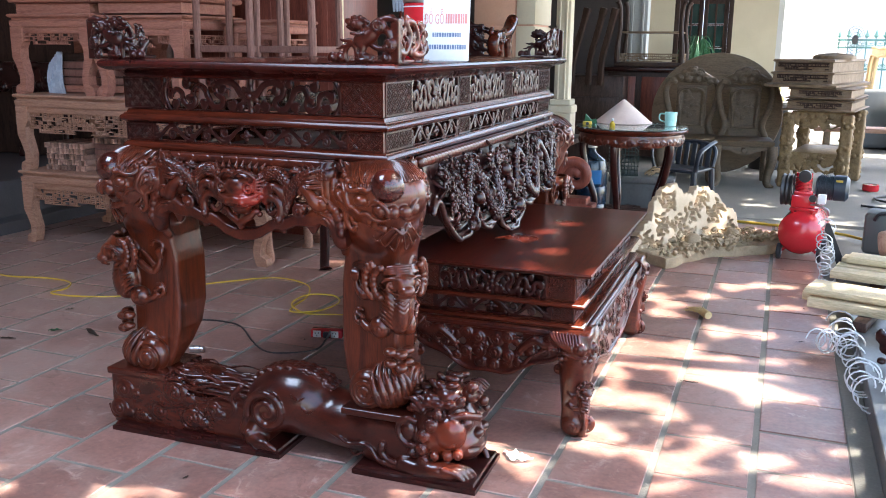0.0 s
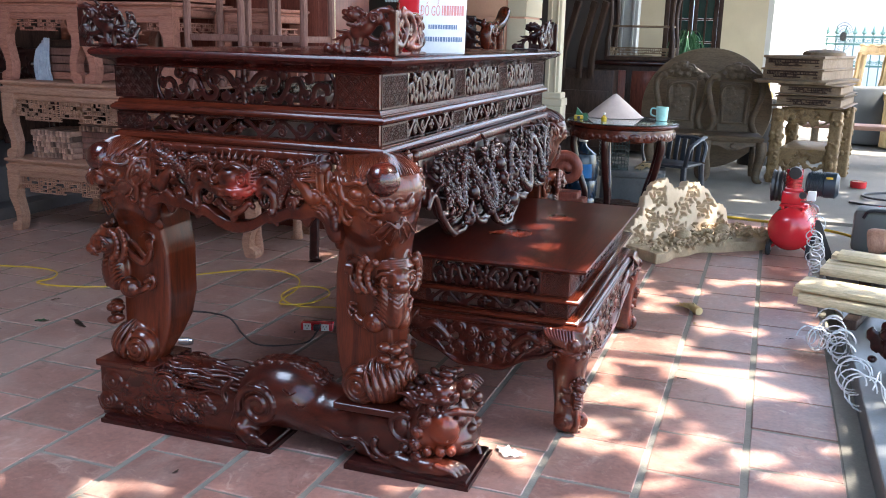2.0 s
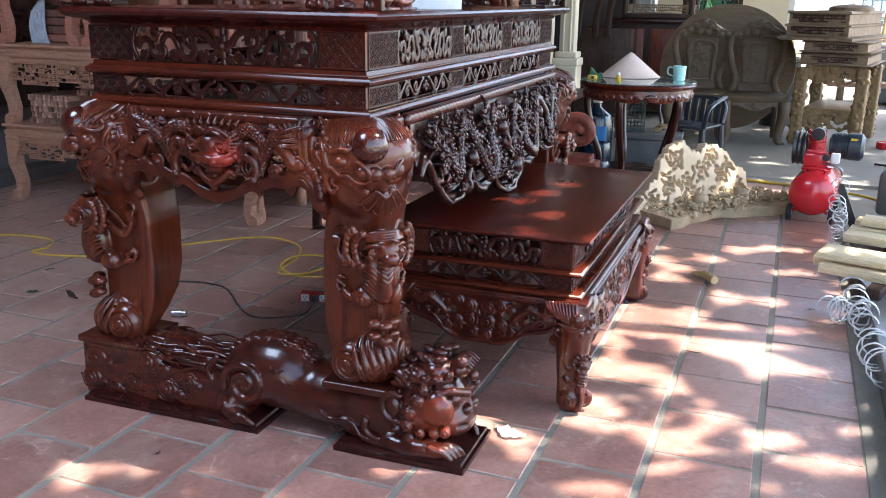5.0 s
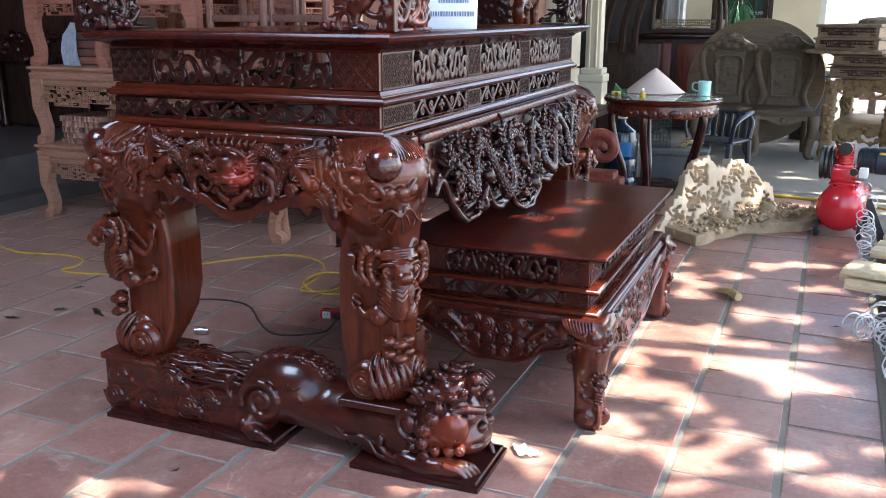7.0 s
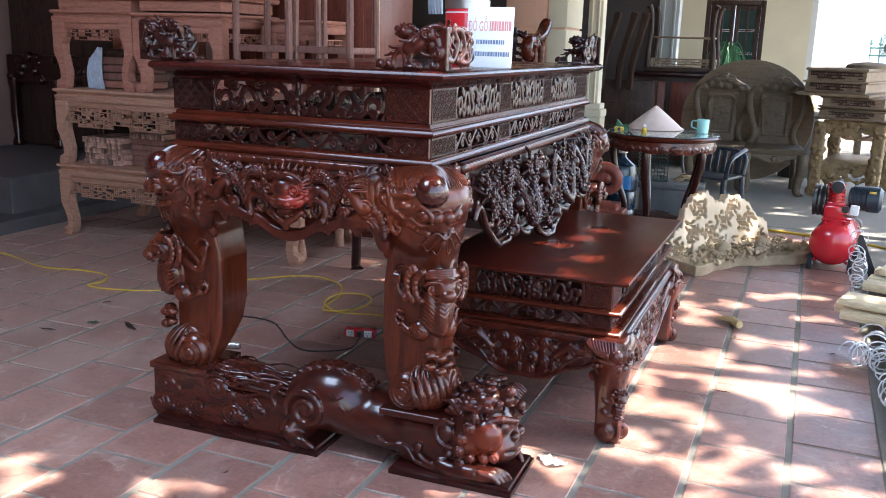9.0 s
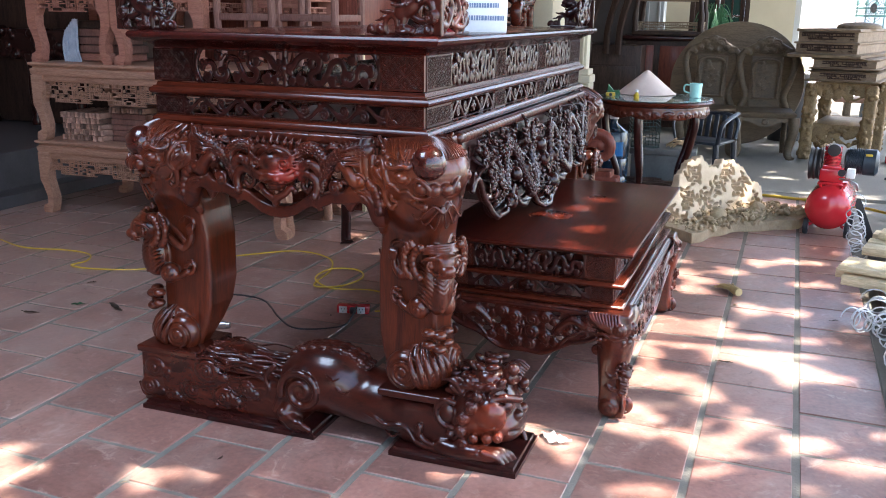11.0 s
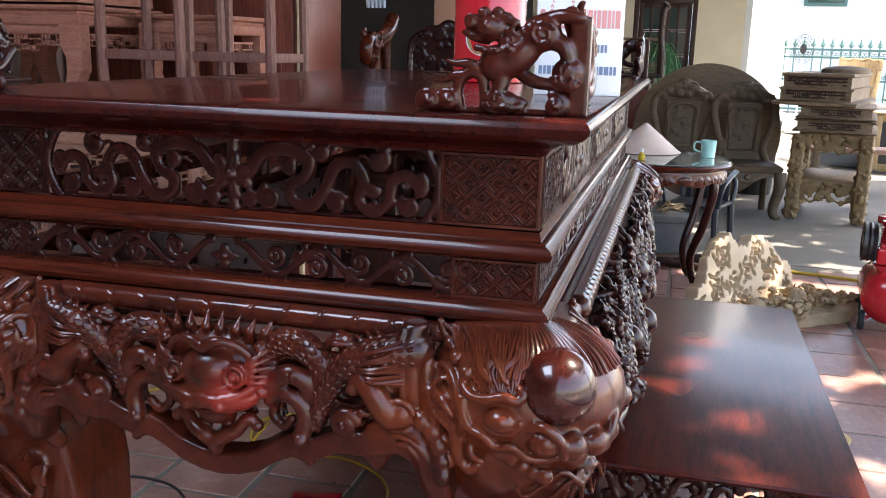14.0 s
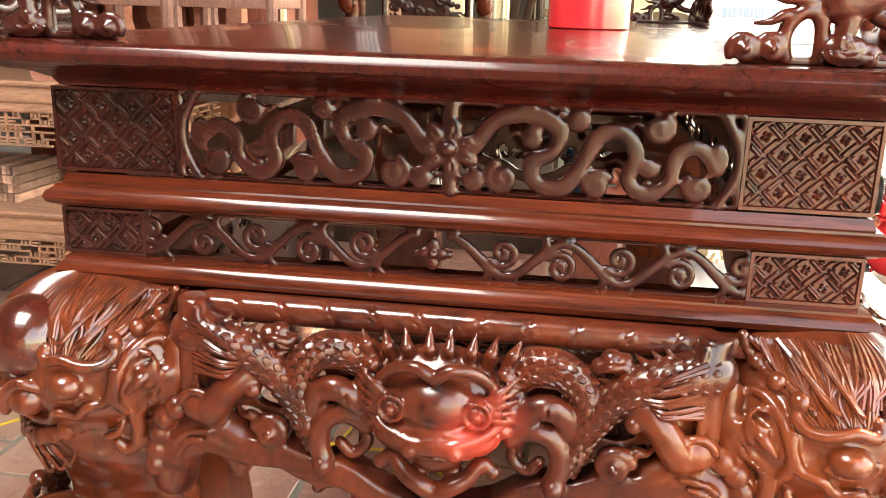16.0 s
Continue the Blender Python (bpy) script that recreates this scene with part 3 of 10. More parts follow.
def vine_panel(u0, u1, v0, v1, step=0.0022):
    """A running wave of slim tendrils with a spiral in every bend, from a middle flower to both ends."""
    w, h, cx, mid = u1 - u0, v1 - v0, (u0 + u1) / 2, (v0 + v1) / 2
    c = Clay((u0 - 0.008, -0.013, v0 - 0.006), (u1 + 0.008, 0.009, v1 + 0.006), step)
    n = max(3, round((w / 2 - 0.024) / 0.066))
    p = (w / 2 - 0.024) / n
    for s in (-1, 1):
        line = [(cx + s * (0.020 + p * i / 10), -0.003, mid + 0.38 * h * math.cos(math.pi * i / 10)) for i in range(n * 10 + 1)]
        c.tube(line, [0.0054 + 0.0010 * math.sin(i * 0.314) ** 2 for i in range(len(line))], 0.0008)
        for i in range(1, n + 1):
            u, up = 0.020 + p * i, 1 if i % 2 == 0 else -1
            v = curl((u - 0.004, mid - up * 0.12 * h), 0.31 * h, 2.5 * up, 1.45, -up, 26, -0.003, 0.002)
            c.tube([(cx + s * q[0], q[1], q[2]) for q in v], taper(27, 0.0050, 0.0038), 0.0006)
            c.ball((cx + s * v[-1][0], -0.005, v[-1][2]), 0.0050, 0.0008)
            c.tube(smooth_line([(cx + s * (u - 0.42 * p), -0.003, mid + up * 0.02 * h), (cx + s * (u - 0.30 * p), -0.004, mid + up * 0.34 * h), (cx + s * (u - 0.38 * p), -0.003, mid + up * 0.44 * h)], 3), [0.0048, 0.0050, 0.0048, 0.0044, 0.0038, 0.0030, 0.0024], 0.0008)
    c.slab((cx, -0.0275, mid), (w / 2, 0.020, h / 2), 0.001, 0.0014, cut=True)
    for a in range(4):
        c.ball((cx + 0.010 * math.cos(a * 1.571), -0.004, mid + 0.20 * h * math.sin(a * 1.571)), (0.0085, 0.005, 0.0085), 0.0015)
    c.tube([(cx - 0.020, -0.003, mid), (cx + 0.020, -0.003, mid)], 0.005, 0.001)
    c.ball((cx, -0.008, mid), 0.005, 0.001)
    for e in (u0, u1):
        c.slab((e, 0, mid), (0.005, 0.006, h / 2))
    for z in (v0, v1):
        c.slab((cx, 0, z), (w / 2, 0.006, 0.0025))
    return c.skin("pierced_vine")


def rope_band(length, z, r=0.017, lobe=0.040):
    """A half-round band cut into broad slanting lobes, each with a sunk rim; runs along x, facing -y."""
    c = Clay((-length / 2 - 0.02, -0.03, z - 0.03), (length / 2 + 0.02, 0.02, z + 0.03), 0.0030)
    c.tube([(-length / 2, 0.002, z), (length / 2, 0.002, z)], r, 0.003)
    c.slab((0, 0.010, z), (length / 2, 0.008, r))
    c.slab((0, -r - 0.008, z), (length / 2, 0.012, r * 1.2), 0.001, 0.003, cut=True)
    n = round(length / lobe)
    for i in range(n + 1):
        x = -length / 2 + lobe * i
        s = 1 if x < 0 else -1
        f = -r + 0.0042
        c.tube(smooth_line([(x - s * 0.012, -0.002, z + r), (x - s * 0.006, f, z + r * 0.5), (x + s * 0.004, f - 0.0005, z - r * 0.4), (x + s * 0.008, -0.004, z - r * 1.1)], 3), 0.0022, 0.0008, cut=True)
        q = lobe * 0.30
        c.tube(smooth_line([(x + s * 0.005, f, z + r * 0.42), (x + s * (0.005 + q), f, z + r * 0.50), (x + s * (0.009 + 2 * q), f, z + r * 0.20), (x + s * (0.013 + 2 * q), f, z - r * 0.42), (x + s * (0.012 + q), f, z - r * 0.55)], 3), 0.0012, 0.0005, cut=True)
    return c.skin("rope_band")


def shield(bm, p, out, d, size, rise):
    """One pointed scale lying on a surface at p: out is the surface's normal, d runs towards its free end."""
    w = out.cross(d).normalized()
    rim = [bm.verts.new(p + d * size * a + w * size * b - out * 0.001) for a, b in ((-0.75, -0.3), (-0.2, -0.58), (0.35, -0.5), (0.8, -0.2), (0.92, 0.0), (0.8, 0.2), (0.35, 0.5), (-0.2, 0.58), (-0.75, 0.3))]
    top = [bm.verts.new(p + d * size * a + w * size * b + out * rise * h) for a, b, h in ((-0.5, 0.0, 0.35), (0.05, -0.34, 0.8), (0.55, -0.2, 1.0), (0.55, 0.2, 1.0), (0.05, 0.34, 0.8))]
    for f in ((0, 1, "b", "a"), (1, 2, "c", "b"), (2, 3, "c"), (3, 4, "d", "c"), (4, 5, "d"), (5, 6, "d"), (6, 7, "e", "d"), (7, 8, "a", "e"), (8, 0, "a")):
        bm.faces.new([rim[q] if isinstance(q, int) else top["abcde".index(q)] for q in f])
    bm.faces.new((top[0], top[1], top[4]))
    bm.faces.new((top[1], top[2], top[3], top[4]))


def scales(bm, line, r, size=0.0105, lift=0.0):
    """Covers the front of a round body with rows of overlapping scales."""
    pts, rad = [Vector(line[0])], [r[0]]
    for i in range(1, len(line)):
        if (Vector(line[i]) - pts[-1]).length > size * 0.78:
            pts.append(Vector(line[i]))
            rad.append(r[i])
    for i in range(1, len(pts)):
        d = (pts[i] - pts[i - 1]).normalized()
        w = Vector((-d.z, 0, d.x)).normalized()
        n = max(2, round(2.5 * rad[i] / size)) + i % 2
        for q in range(n):
            a = ((q + 0.5) / n - 0.5) * 2.7
            out = (w * math.sin(a) + Vector((0, -math.cos(a), 0))).normalized()
            shield(bm, pts[i] + out * (rad[i] + lift), out, d, size, 0.0036)
    return pts, rad


def strands(bm, rows, r0=0.0032, r1=0.0020):
    for pts in rows:
        line = smooth_line(pts, 4)
        sweep(bm, line, taper(len(line), r0, r1), 6)


def flipped(me, plane):
    """A copy of a mesh mirrored in x = plane."""
    other = me.copy()
    co = np.zeros(len(me.vertices) * 3, np.float32)
    me.vertices.foreach_get("co", co)
    co = co.reshape(-1, 3)
    co[:, 0] = 2 * plane - co[:, 0]
    other.vertices.foreach_set("co", co.ravel())
    other.flip_normals()
    return other


def meshed(name, bm):
    bmesh.ops.recalc_face_normals(bm, faces=bm.faces)
    me = bpy.data.meshes.new(name)
    bm.to_mesh(me)
    bm.free()
    return me


def leg_mane():
    """Fine locks of hair that fall over the beast's head at the top of a leg."""
    bm = bmesh.new()

    def skin_y(u, v):
        q = 1 - ((u - 0.455) / 0.145) ** 2 - ((v - 0.888) / 0.104) ** 2
        return -0.985 - 0.125 * math.sqrt(max(q, 0.12))
    rnd = random.Random(41)
    for P in (lambda u, y, v: (u, y, v), lambda u, y, v: (-0.525 - y, -0.525 - u, v)):
        def S(u, v, lift):
            return P(u, skin_y(u, v) - lift, v)
        rows = []
        for i in range(30):
            q = i / 29
            u, e = 0.352 + 0.118 * q, (0.404 + 0.062 * q, 0.918 + 0.004 * math.sin(i * 1.9))
            bend = 0.006 * math.sin(i * 0.9)
            rows.append([S(u, 0.982, 0.002), S(u + 0.010 + bend, 0.964, 0.0035 + 0.002 * (i % 3)), S(0.45 * u + 0.55 * e[0] - bend, 0.942, 0.0035 + 0.0015 * (i % 2)), S(e[0], e[1], 0.001)])
        for k in range(3):
            for i in range(7):
                q = i / 6
                rows.append([S(0.345 + 0.030 * k + 0.006 * i, 0.984 - 0.002 * i, 0.005), S(0.366 + 0.028 * k + 0.0035 * i, 0.966 - 0.004 * i, 0.010), S(0.392 + 0.024 * k + 0.002 * i, 0.946 - 0.002 * i, 0.009), S(0.408 + 0.022 * k, 0.926 + 0.001 * i, 0.004)])
        strands(bm, rows)
    rows = []
    for i in range(26):
        a = radians(-96 + 4.05 * i)
        rows.append([(0.455 + (0.148 + 0.002 * (i % 3)) * math.cos(e) * math.cos(a + 0.05 * math.sin(q)), -0.985 + (0.128 + 0.002 * (i % 3)) * math.cos(e) * math.sin(a + 0.05 * math.sin(q)), 0.888 + 0.107 * math.sin(e)) for q, e in enumerate((radians(74), radians(58), radians(42), radians(28)))])
    strands(bm, rows, 0.0036, 0.0024)
    return meshed("mane", bm)


def end_apron():
    """Pierced apron under the short side: a dragon mask between two scaly bodies, curls and a broken lower edge; and its scales and manes."""
    bm = bmesh.new()
    c = Clay((-0.35, -1.15, 0.705), (0.37, -1.0, 0.985), 0.0030)
    mx = 0.009
    c.slab((mx, -1.022, 0.968), (0.33, 0.010, 0.012))
    c.slab((mx, -1.044, 0.874), (0.315, 0.008, 0.064), 0.004, 0.002)
    for s in (-1, 1):
        for u, z, ru, rz in ((0.118, 0.830, 0.020, 0.026), (0.200, 0.868, 0.026, 0.016), (0.176, 0.812, 0.012, 0.014), (0.238, 0.838, 0.022, 0.012), (0.066, 0.826, 0.018, 0.020), (0.030, 0.806, 0.026, 0.010), (0.150, 0.898, 0.012, 0.012), (0.185, 0.932, 0.016, 0.012), (0.090, 0.800, 0.020, 0.018), (0.150, 0.800, 0.010, 0.012)):
            c.ball((mx + s * u, -1.044, z), (ru, 0.03, rz), 0.003, cut=True)
    rail_u = (0.0, 0.030, 0.064, 0.094, 0.118, 0.142, 0.166, 0.190, 0.222, 0.250, 0.282, 0.310)
    rail_z = (0.738, 0.741, 0.752, 0.772, 0.783, 0.780, 0.788, 0.800, 0.800, 0.804, 0.812, 0.800)

    def rail(x, y, z):
        v = np.abs(z - np.interp(np.abs(x - mx), rail_u, rail_z) - 0.08 * (y + 1.05)) - 0.0185 + 0.005
        w = np.abs(y + 1.052) - 0.020 + 0.005
        return np.maximum(np.sqrt(np.maximum(v, 0) ** 2 + np.maximum(w, 0) ** 2) + np.minimum(np.maximum(v, w), 0) - 0.005, np.abs(x - mx) - 0.315)
    c.field((mx - 0.33, -1.10, 0.710), (mx + 0.33, -1.01, 0.84), rail, 0.003)
    c.ball((mx, -1.055, 0.892), (0.088, 0.042, 0.060), 0.008)
    c.ball((mx, -1.084, 0.896), (0.046, 0.036, 0.036), 0.003)
    for q in range(3):
        c.tube([(mx + 0.032 * e, -1.1205 + 0.010 * abs(e) ** 2 + 0.0035 * q, 0.912 + 0.006 * q - 0.004 * e * e) for e in (-1, -0.6, -0.2, 0.2, 0.6, 1)], 0.0014, 0.0006, cut=True)
    c.ball((mx, -1.080, 0.856), (0.074, 0.040, 0.030), 0.004)
    c.ball((mx, -1.070, 0.824), (0.030, 0.026, 0.020), 0.005)
    c.ball((mx, -1.078, 0.768), 0.0125, 0.003)
    c.tube(smooth_line([(mx - 0.085, -1.076, 0.900), (mx - 0.05, -1.108, 0.872), (mx - 0.02, -1.117, 0.866), (mx, -1.119, 0.870), (mx + 0.02, -1.117, 0.866), (mx + 0.05, -1.108, 0.872), (mx + 0.085, -1.076, 0.900)], 5), 0.0038, 0.002, cut=True)
    c.tube(smooth_line([(mx - 0.060, -1.088, 0.852), (mx - 0.03, -1.106, 0.836), (mx, -1.110, 0.842), (mx + 0.03, -1.106, 0.836), (mx + 0.060, -1.088, 0.852)], 5), 0.0045, 0.002, cut=True)
    for s in (-1, 1):
        def at(u, y, z):
            return (mx + s * u, y, z)

        def way(*rows):
            return smooth_line([at(*q) for q in rows], 6)
        # the mask: eyes, brows, cheeks, lip knobs, beard, crest
        c.ball(at(0.048, -1.094, 0.894), (0.017, 0.016, 0.017), 0.002)
        c.tube([at(0.048 + 0.0145 * math.cos(a), -1.108, 0.894 + 0.0145 * math.sin(a)) for a in (q * 0.524 for q in range(13))], 0.0034, 0.0012)
        c.ball(at(0.048, -1.112, 0.894), 0.0062, 0.0012)
        c.tube(way((0.0, -1.108, 0.934), (0.020, -1.108, 0.945), (0.044, -1.100, 0.940), (0.064, -1.088, 0.920), (0.070, -1.080, 0.900)), taper(25, 0.0078, 0.005), 0.002)
        c.ball(at(0.025, -1.112, 0.848), (0.011, 0.010, 0.010), 0.002)
        c.tube(way((0.004, -1.112, 0.855), (0.026, -1.112, 0.858), (0.055, -1.100, 0.866), (0.080, -1.082, 0.884), (0.092, -1.070, 0.905)), taper(25, 0.0055, 0.0075), 0.0018)
        for q in range(5):
            c.ball(at(0.076 + 0.004 * (q % 2), -1.076, 0.932 - 0.017 * q), (0.0105, 0.012, 0.0095), 0.0018)
            c.tube(way((0.060, -1.094, 0.908 - 0.006 * q), (0.074, -1.094, 0.920 - 0.009 * q), (0.092, -1.078, 0.932 - 0.014 * q)), taper(13, 0.005, 0.0024), 0.0014)
        for q, (u, z) in enumerate(((0.012, 0.978), (0.040, 0.974), (0.064, 0.972), (0.090, 0.970))):
            c.tube([at(u * 0.8, -1.062, 0.938 - 0.004 * q), at(u * 0.92, -1.076, 0.955), at(u, -1.066, z)], [0.0085, 0.0075, 0.0015], 0.0018)
        c.tube(way((0.0, -1.080, 0.778), (0.018, -1.084, 0.790), (0.036, -1.080, 0.800), (0.052, -1.074, 0.818), (0.064, -1.070, 0.808)), [0.012 - 0.0002 * q for q in range(25)], 0.003)
        c.tube([at(0.02, -1.066, 0.830), at(0.018, -1.072, 0.800)], 0.010, 0.003)
        c.ball(at(0.066, -1.072, 0.808), 0.0095, 0.002)
        # the arching front body
        line = way((0.070, -1.046, 0.905), (0.090, -1.056, 0.930), (0.114, -1.062, 0.940), (0.142, -1.064, 0.936), (0.165, -1.062, 0.910), (0.166, -1.060, 0.876), (0.160, -1.060, 0.846), (0.148, -1.058, 0.818))
        r = [0.024 - 0.010 * (i / (len(line) - 1)) for i in range(len(line))]
        c.tube(line, r, 0.003)
        scales(bm, line, r)
        c.tube(way((0.088, -1.066, 0.872), (0.102, -1.074, 0.888), (0.122, -1.076, 0.898), (0.142, -1.070, 0.886), (0.148, -1.062, 0.862)), [0.012] * 25, 0.006)
        for q in range(6):
            c.tube([at(0.096 + 0.009 * q, -1.088, 0.872 + 0.014 * math.sin(0.6 * q)), at(0.092 + 0.011 * q, -1.089, 0.898 + 0.012 * math.sin(0.6 * q))], 0.0016, 0.001, cut=True)
        c.ball(at(0.262, -1.052, 0.905), (0.045, 0.016, 0.050), 0.01)
        # C-scroll with its inner curl
        c.tube(way((0.084, -1.064, 0.848), (0.098, -1.070, 0.862), (0.118, -1.072, 0.864), (0.138, -1.070, 0.846), (0.141, -1.070, 0.818), (0.134, -1.072, 0.799)), [0.0105] * 31, 0.005)
        c.tube(way((0.090, -1.058, 0.846), (0.086, -1.058, 0.822), (0.104, -1.060, 0.808), (0.118, -1.062, 0.822)), [0.007] * 19, 0.002)
        c.ball(at(0.136, -1.078, 0.797), 0.0125, 0.002)
        # the second body running to the leg, with fin, mane and forearm
        line = way((0.150, -1.056, 0.822), (0.160, -1.060, 0.848), (0.172, -1.062, 0.875), (0.196, -1.064, 0.908), (0.226, -1.066, 0.930), (0.262, -1.062, 0.940), (0.300, -1.050, 0.944))
        r = [0.0125 + 0.0155 * (i / (len(line) - 1)) for i in range(len(line))]
        c.tube(line, r, 0.003)
        pts, rad = scales(bm, line, r)
        for i in range(2, len(pts) - 3):
            d = (pts[i] - pts[i - 1]).normalized()
            w = Vector((-d.z, 0, d.x)) * (1 if d.x > 0 else -1)
            c.tube([pts[i] + w * rad[i] * 0.8, pts[i] + w * (rad[i] + 0.013) - d * 0.010], [0.006, 0.0018], 0.0014)
        for q in range(11):
            z = 0.962 - 0.0062 * q
            strands(bm, [[at(0.222 + 0.004 * abs(q - 5), -1.086, 0.938 - 0.003 * q), at(0.250, -1.094, 0.5 * (0.938 - 0.003 * q + z) + 0.004 * math.sin(q * 2)), at(0.290, -1.076, z + 0.002)]], 0.0022, 0.0036)
        c.tube(way((0.214, -1.060, 0.900), (0.228, -1.072, 0.902), (0.246, -1.078, 0.888), (0.262, -1.078, 0.866), (0.274, -1.070, 0.848)), taper(25, 0.011, 0.0175), 0.007)
        for q in range(6):
            c.tube([at(0.232 + 0.008 * q, -1.098, 0.876 - 0.008 * q), at(0.250 + 0.008 * q, -1.098, 0.898 - 0.009 * q)], 0.0016, 0.001, cut=True)
        c.ball(at(0.218, -1.080, 0.888), 0.0105, 0.002)
        # cloud under the rope, curl with a tail, the lower edge with its pendant
        for u, z, q in ((0.178, 0.946, 0.010), (0.190, 0.956, 0.012), (0.204, 0.954, 0.010)):
            c.ball(at(u, -1.058, z), (q, 0.012, q * 0.8), 0.002)
        c.tube(way((0.176, -1.066, 0.942), (0.190, -1.074, 0.950), (0.210, -1.066, 0.948)), [0.0045] * 13, 0.0014)
        c.tube([(mx + s * q[0], q[1], q[2]) for q in curl((0.202, 0.828), 0.019, 0.3, 1.7, 1, 22, -1.066, 0.008)], taper(23, 0.0085, 0.005), 0.0016)
        c.ball(at(0.202, -1.058, 0.828), (0.020, 0.014, 0.020), 0.003)
        c.ball(at(0.202, -1.080, 0.828), 0.0055, 0.0012)
        c.tube(way((0.216, -1.062, 0.834), (0.226, -1.066, 0.848), (0.236, -1.064, 0.846), (0.246, -1.060, 0.855)), taper(19, 0.0075, 0.0025), 0.0016)
        c.tube([at(0.130, -1.062, 0.778), at(0.146, -1.062, 0.758)], [0.012, 0.008], 0.003)
        c.tube(way((0.216, -1.054, 0.800), (0.236, -1.056, 0.786), (0.246, -1.056, 0.764)), taper(13, 0.016, 0.007), 0.004)
        c.tube(way((0.262, -1.052, 0.800), (0.254, -1.055, 0.782), (0.248, -1.056, 0.764)), taper(13, 0.014, 0.007), 0.004)
        c.tube(way((0.246, -1.050, 0.812), (0.282, -1.050, 0.826), (0.31, -1.045, 0.82)), [0.022] * 13, 0.006)
        # strap and knuckles where the apron meets the leg
        c.tube(way((0.302, -1.046, 0.985), (0.294, -1.056, 0.955), (0.298, -1.058, 0.915), (0.300, -1.056, 0.870)), [0.017] * 19, 0.004)
        c.tube(way((0.288, -1.068, 0.98), (0.283, -1.076, 0.95), (0.287, -1.076, 0.91), (0.290, -1.072, 0.88)), [0.0042] * 19, 0.0014)
        c.ball(at(0.288, -1.072, 0.856), (0.020, 0.018, 0.021), 0.003)
        c.tube([at(0.288 + 0.021 * math.cos(a), -1.082, 0.858 + 0.021 * math.sin(a)) for a in (0.3 + q * 0.35 for q in range(8))], 0.005, 0.0015)
        for u, z, q in ((0.318, 0.850, 0.015), (0.334, 0.836, 0.015), (0.342, 0.815, 0.014), (0.347, 0.793, 0.0135), (0.350, 0.772, 0.015)):
            c.ball(at(u, -1.070, z), (q, q, q * 1.1), 0.002)
        for i in range(2):
            c.tube(way((0.274 + 0.01 * i, -1.078, 0.826 - 0.012 * i), (0.302, -1.080, 0.822 - 0.012 * i), (0.324 - 0.006 * i, -1.076, 0.800 - 0.012 * i), (0.332 - 0.008 * i, -1.07, 0.765)), [0.0036] * 19, 0.0012)
        c.tube(way((0.296, -1.048, 0.815), (0.320, -1.050, 0.80), (0.334, -1.048, 0.765), (0.34, -1.04, 0.74)), [0.026] * 19, 0.006)
    return c.skin("end_apron"), meshed("scales", bm)


def lean(me, z_top, depth, span):
    """Leans the lower part of a hanging carving outwards."""
    co = np.zeros(len(me.vertices) * 3, np.float32)
    me.vertices.foreach_get("co", co)
    co = co.reshape(-1, 3)
    co[:, 1] -= depth * np.clip((z_top - co[:, 2]) / span, 0, 1.2) ** 0.9
    me.vertices.foreach_set("co", co.ravel())
    me.update()
    return me


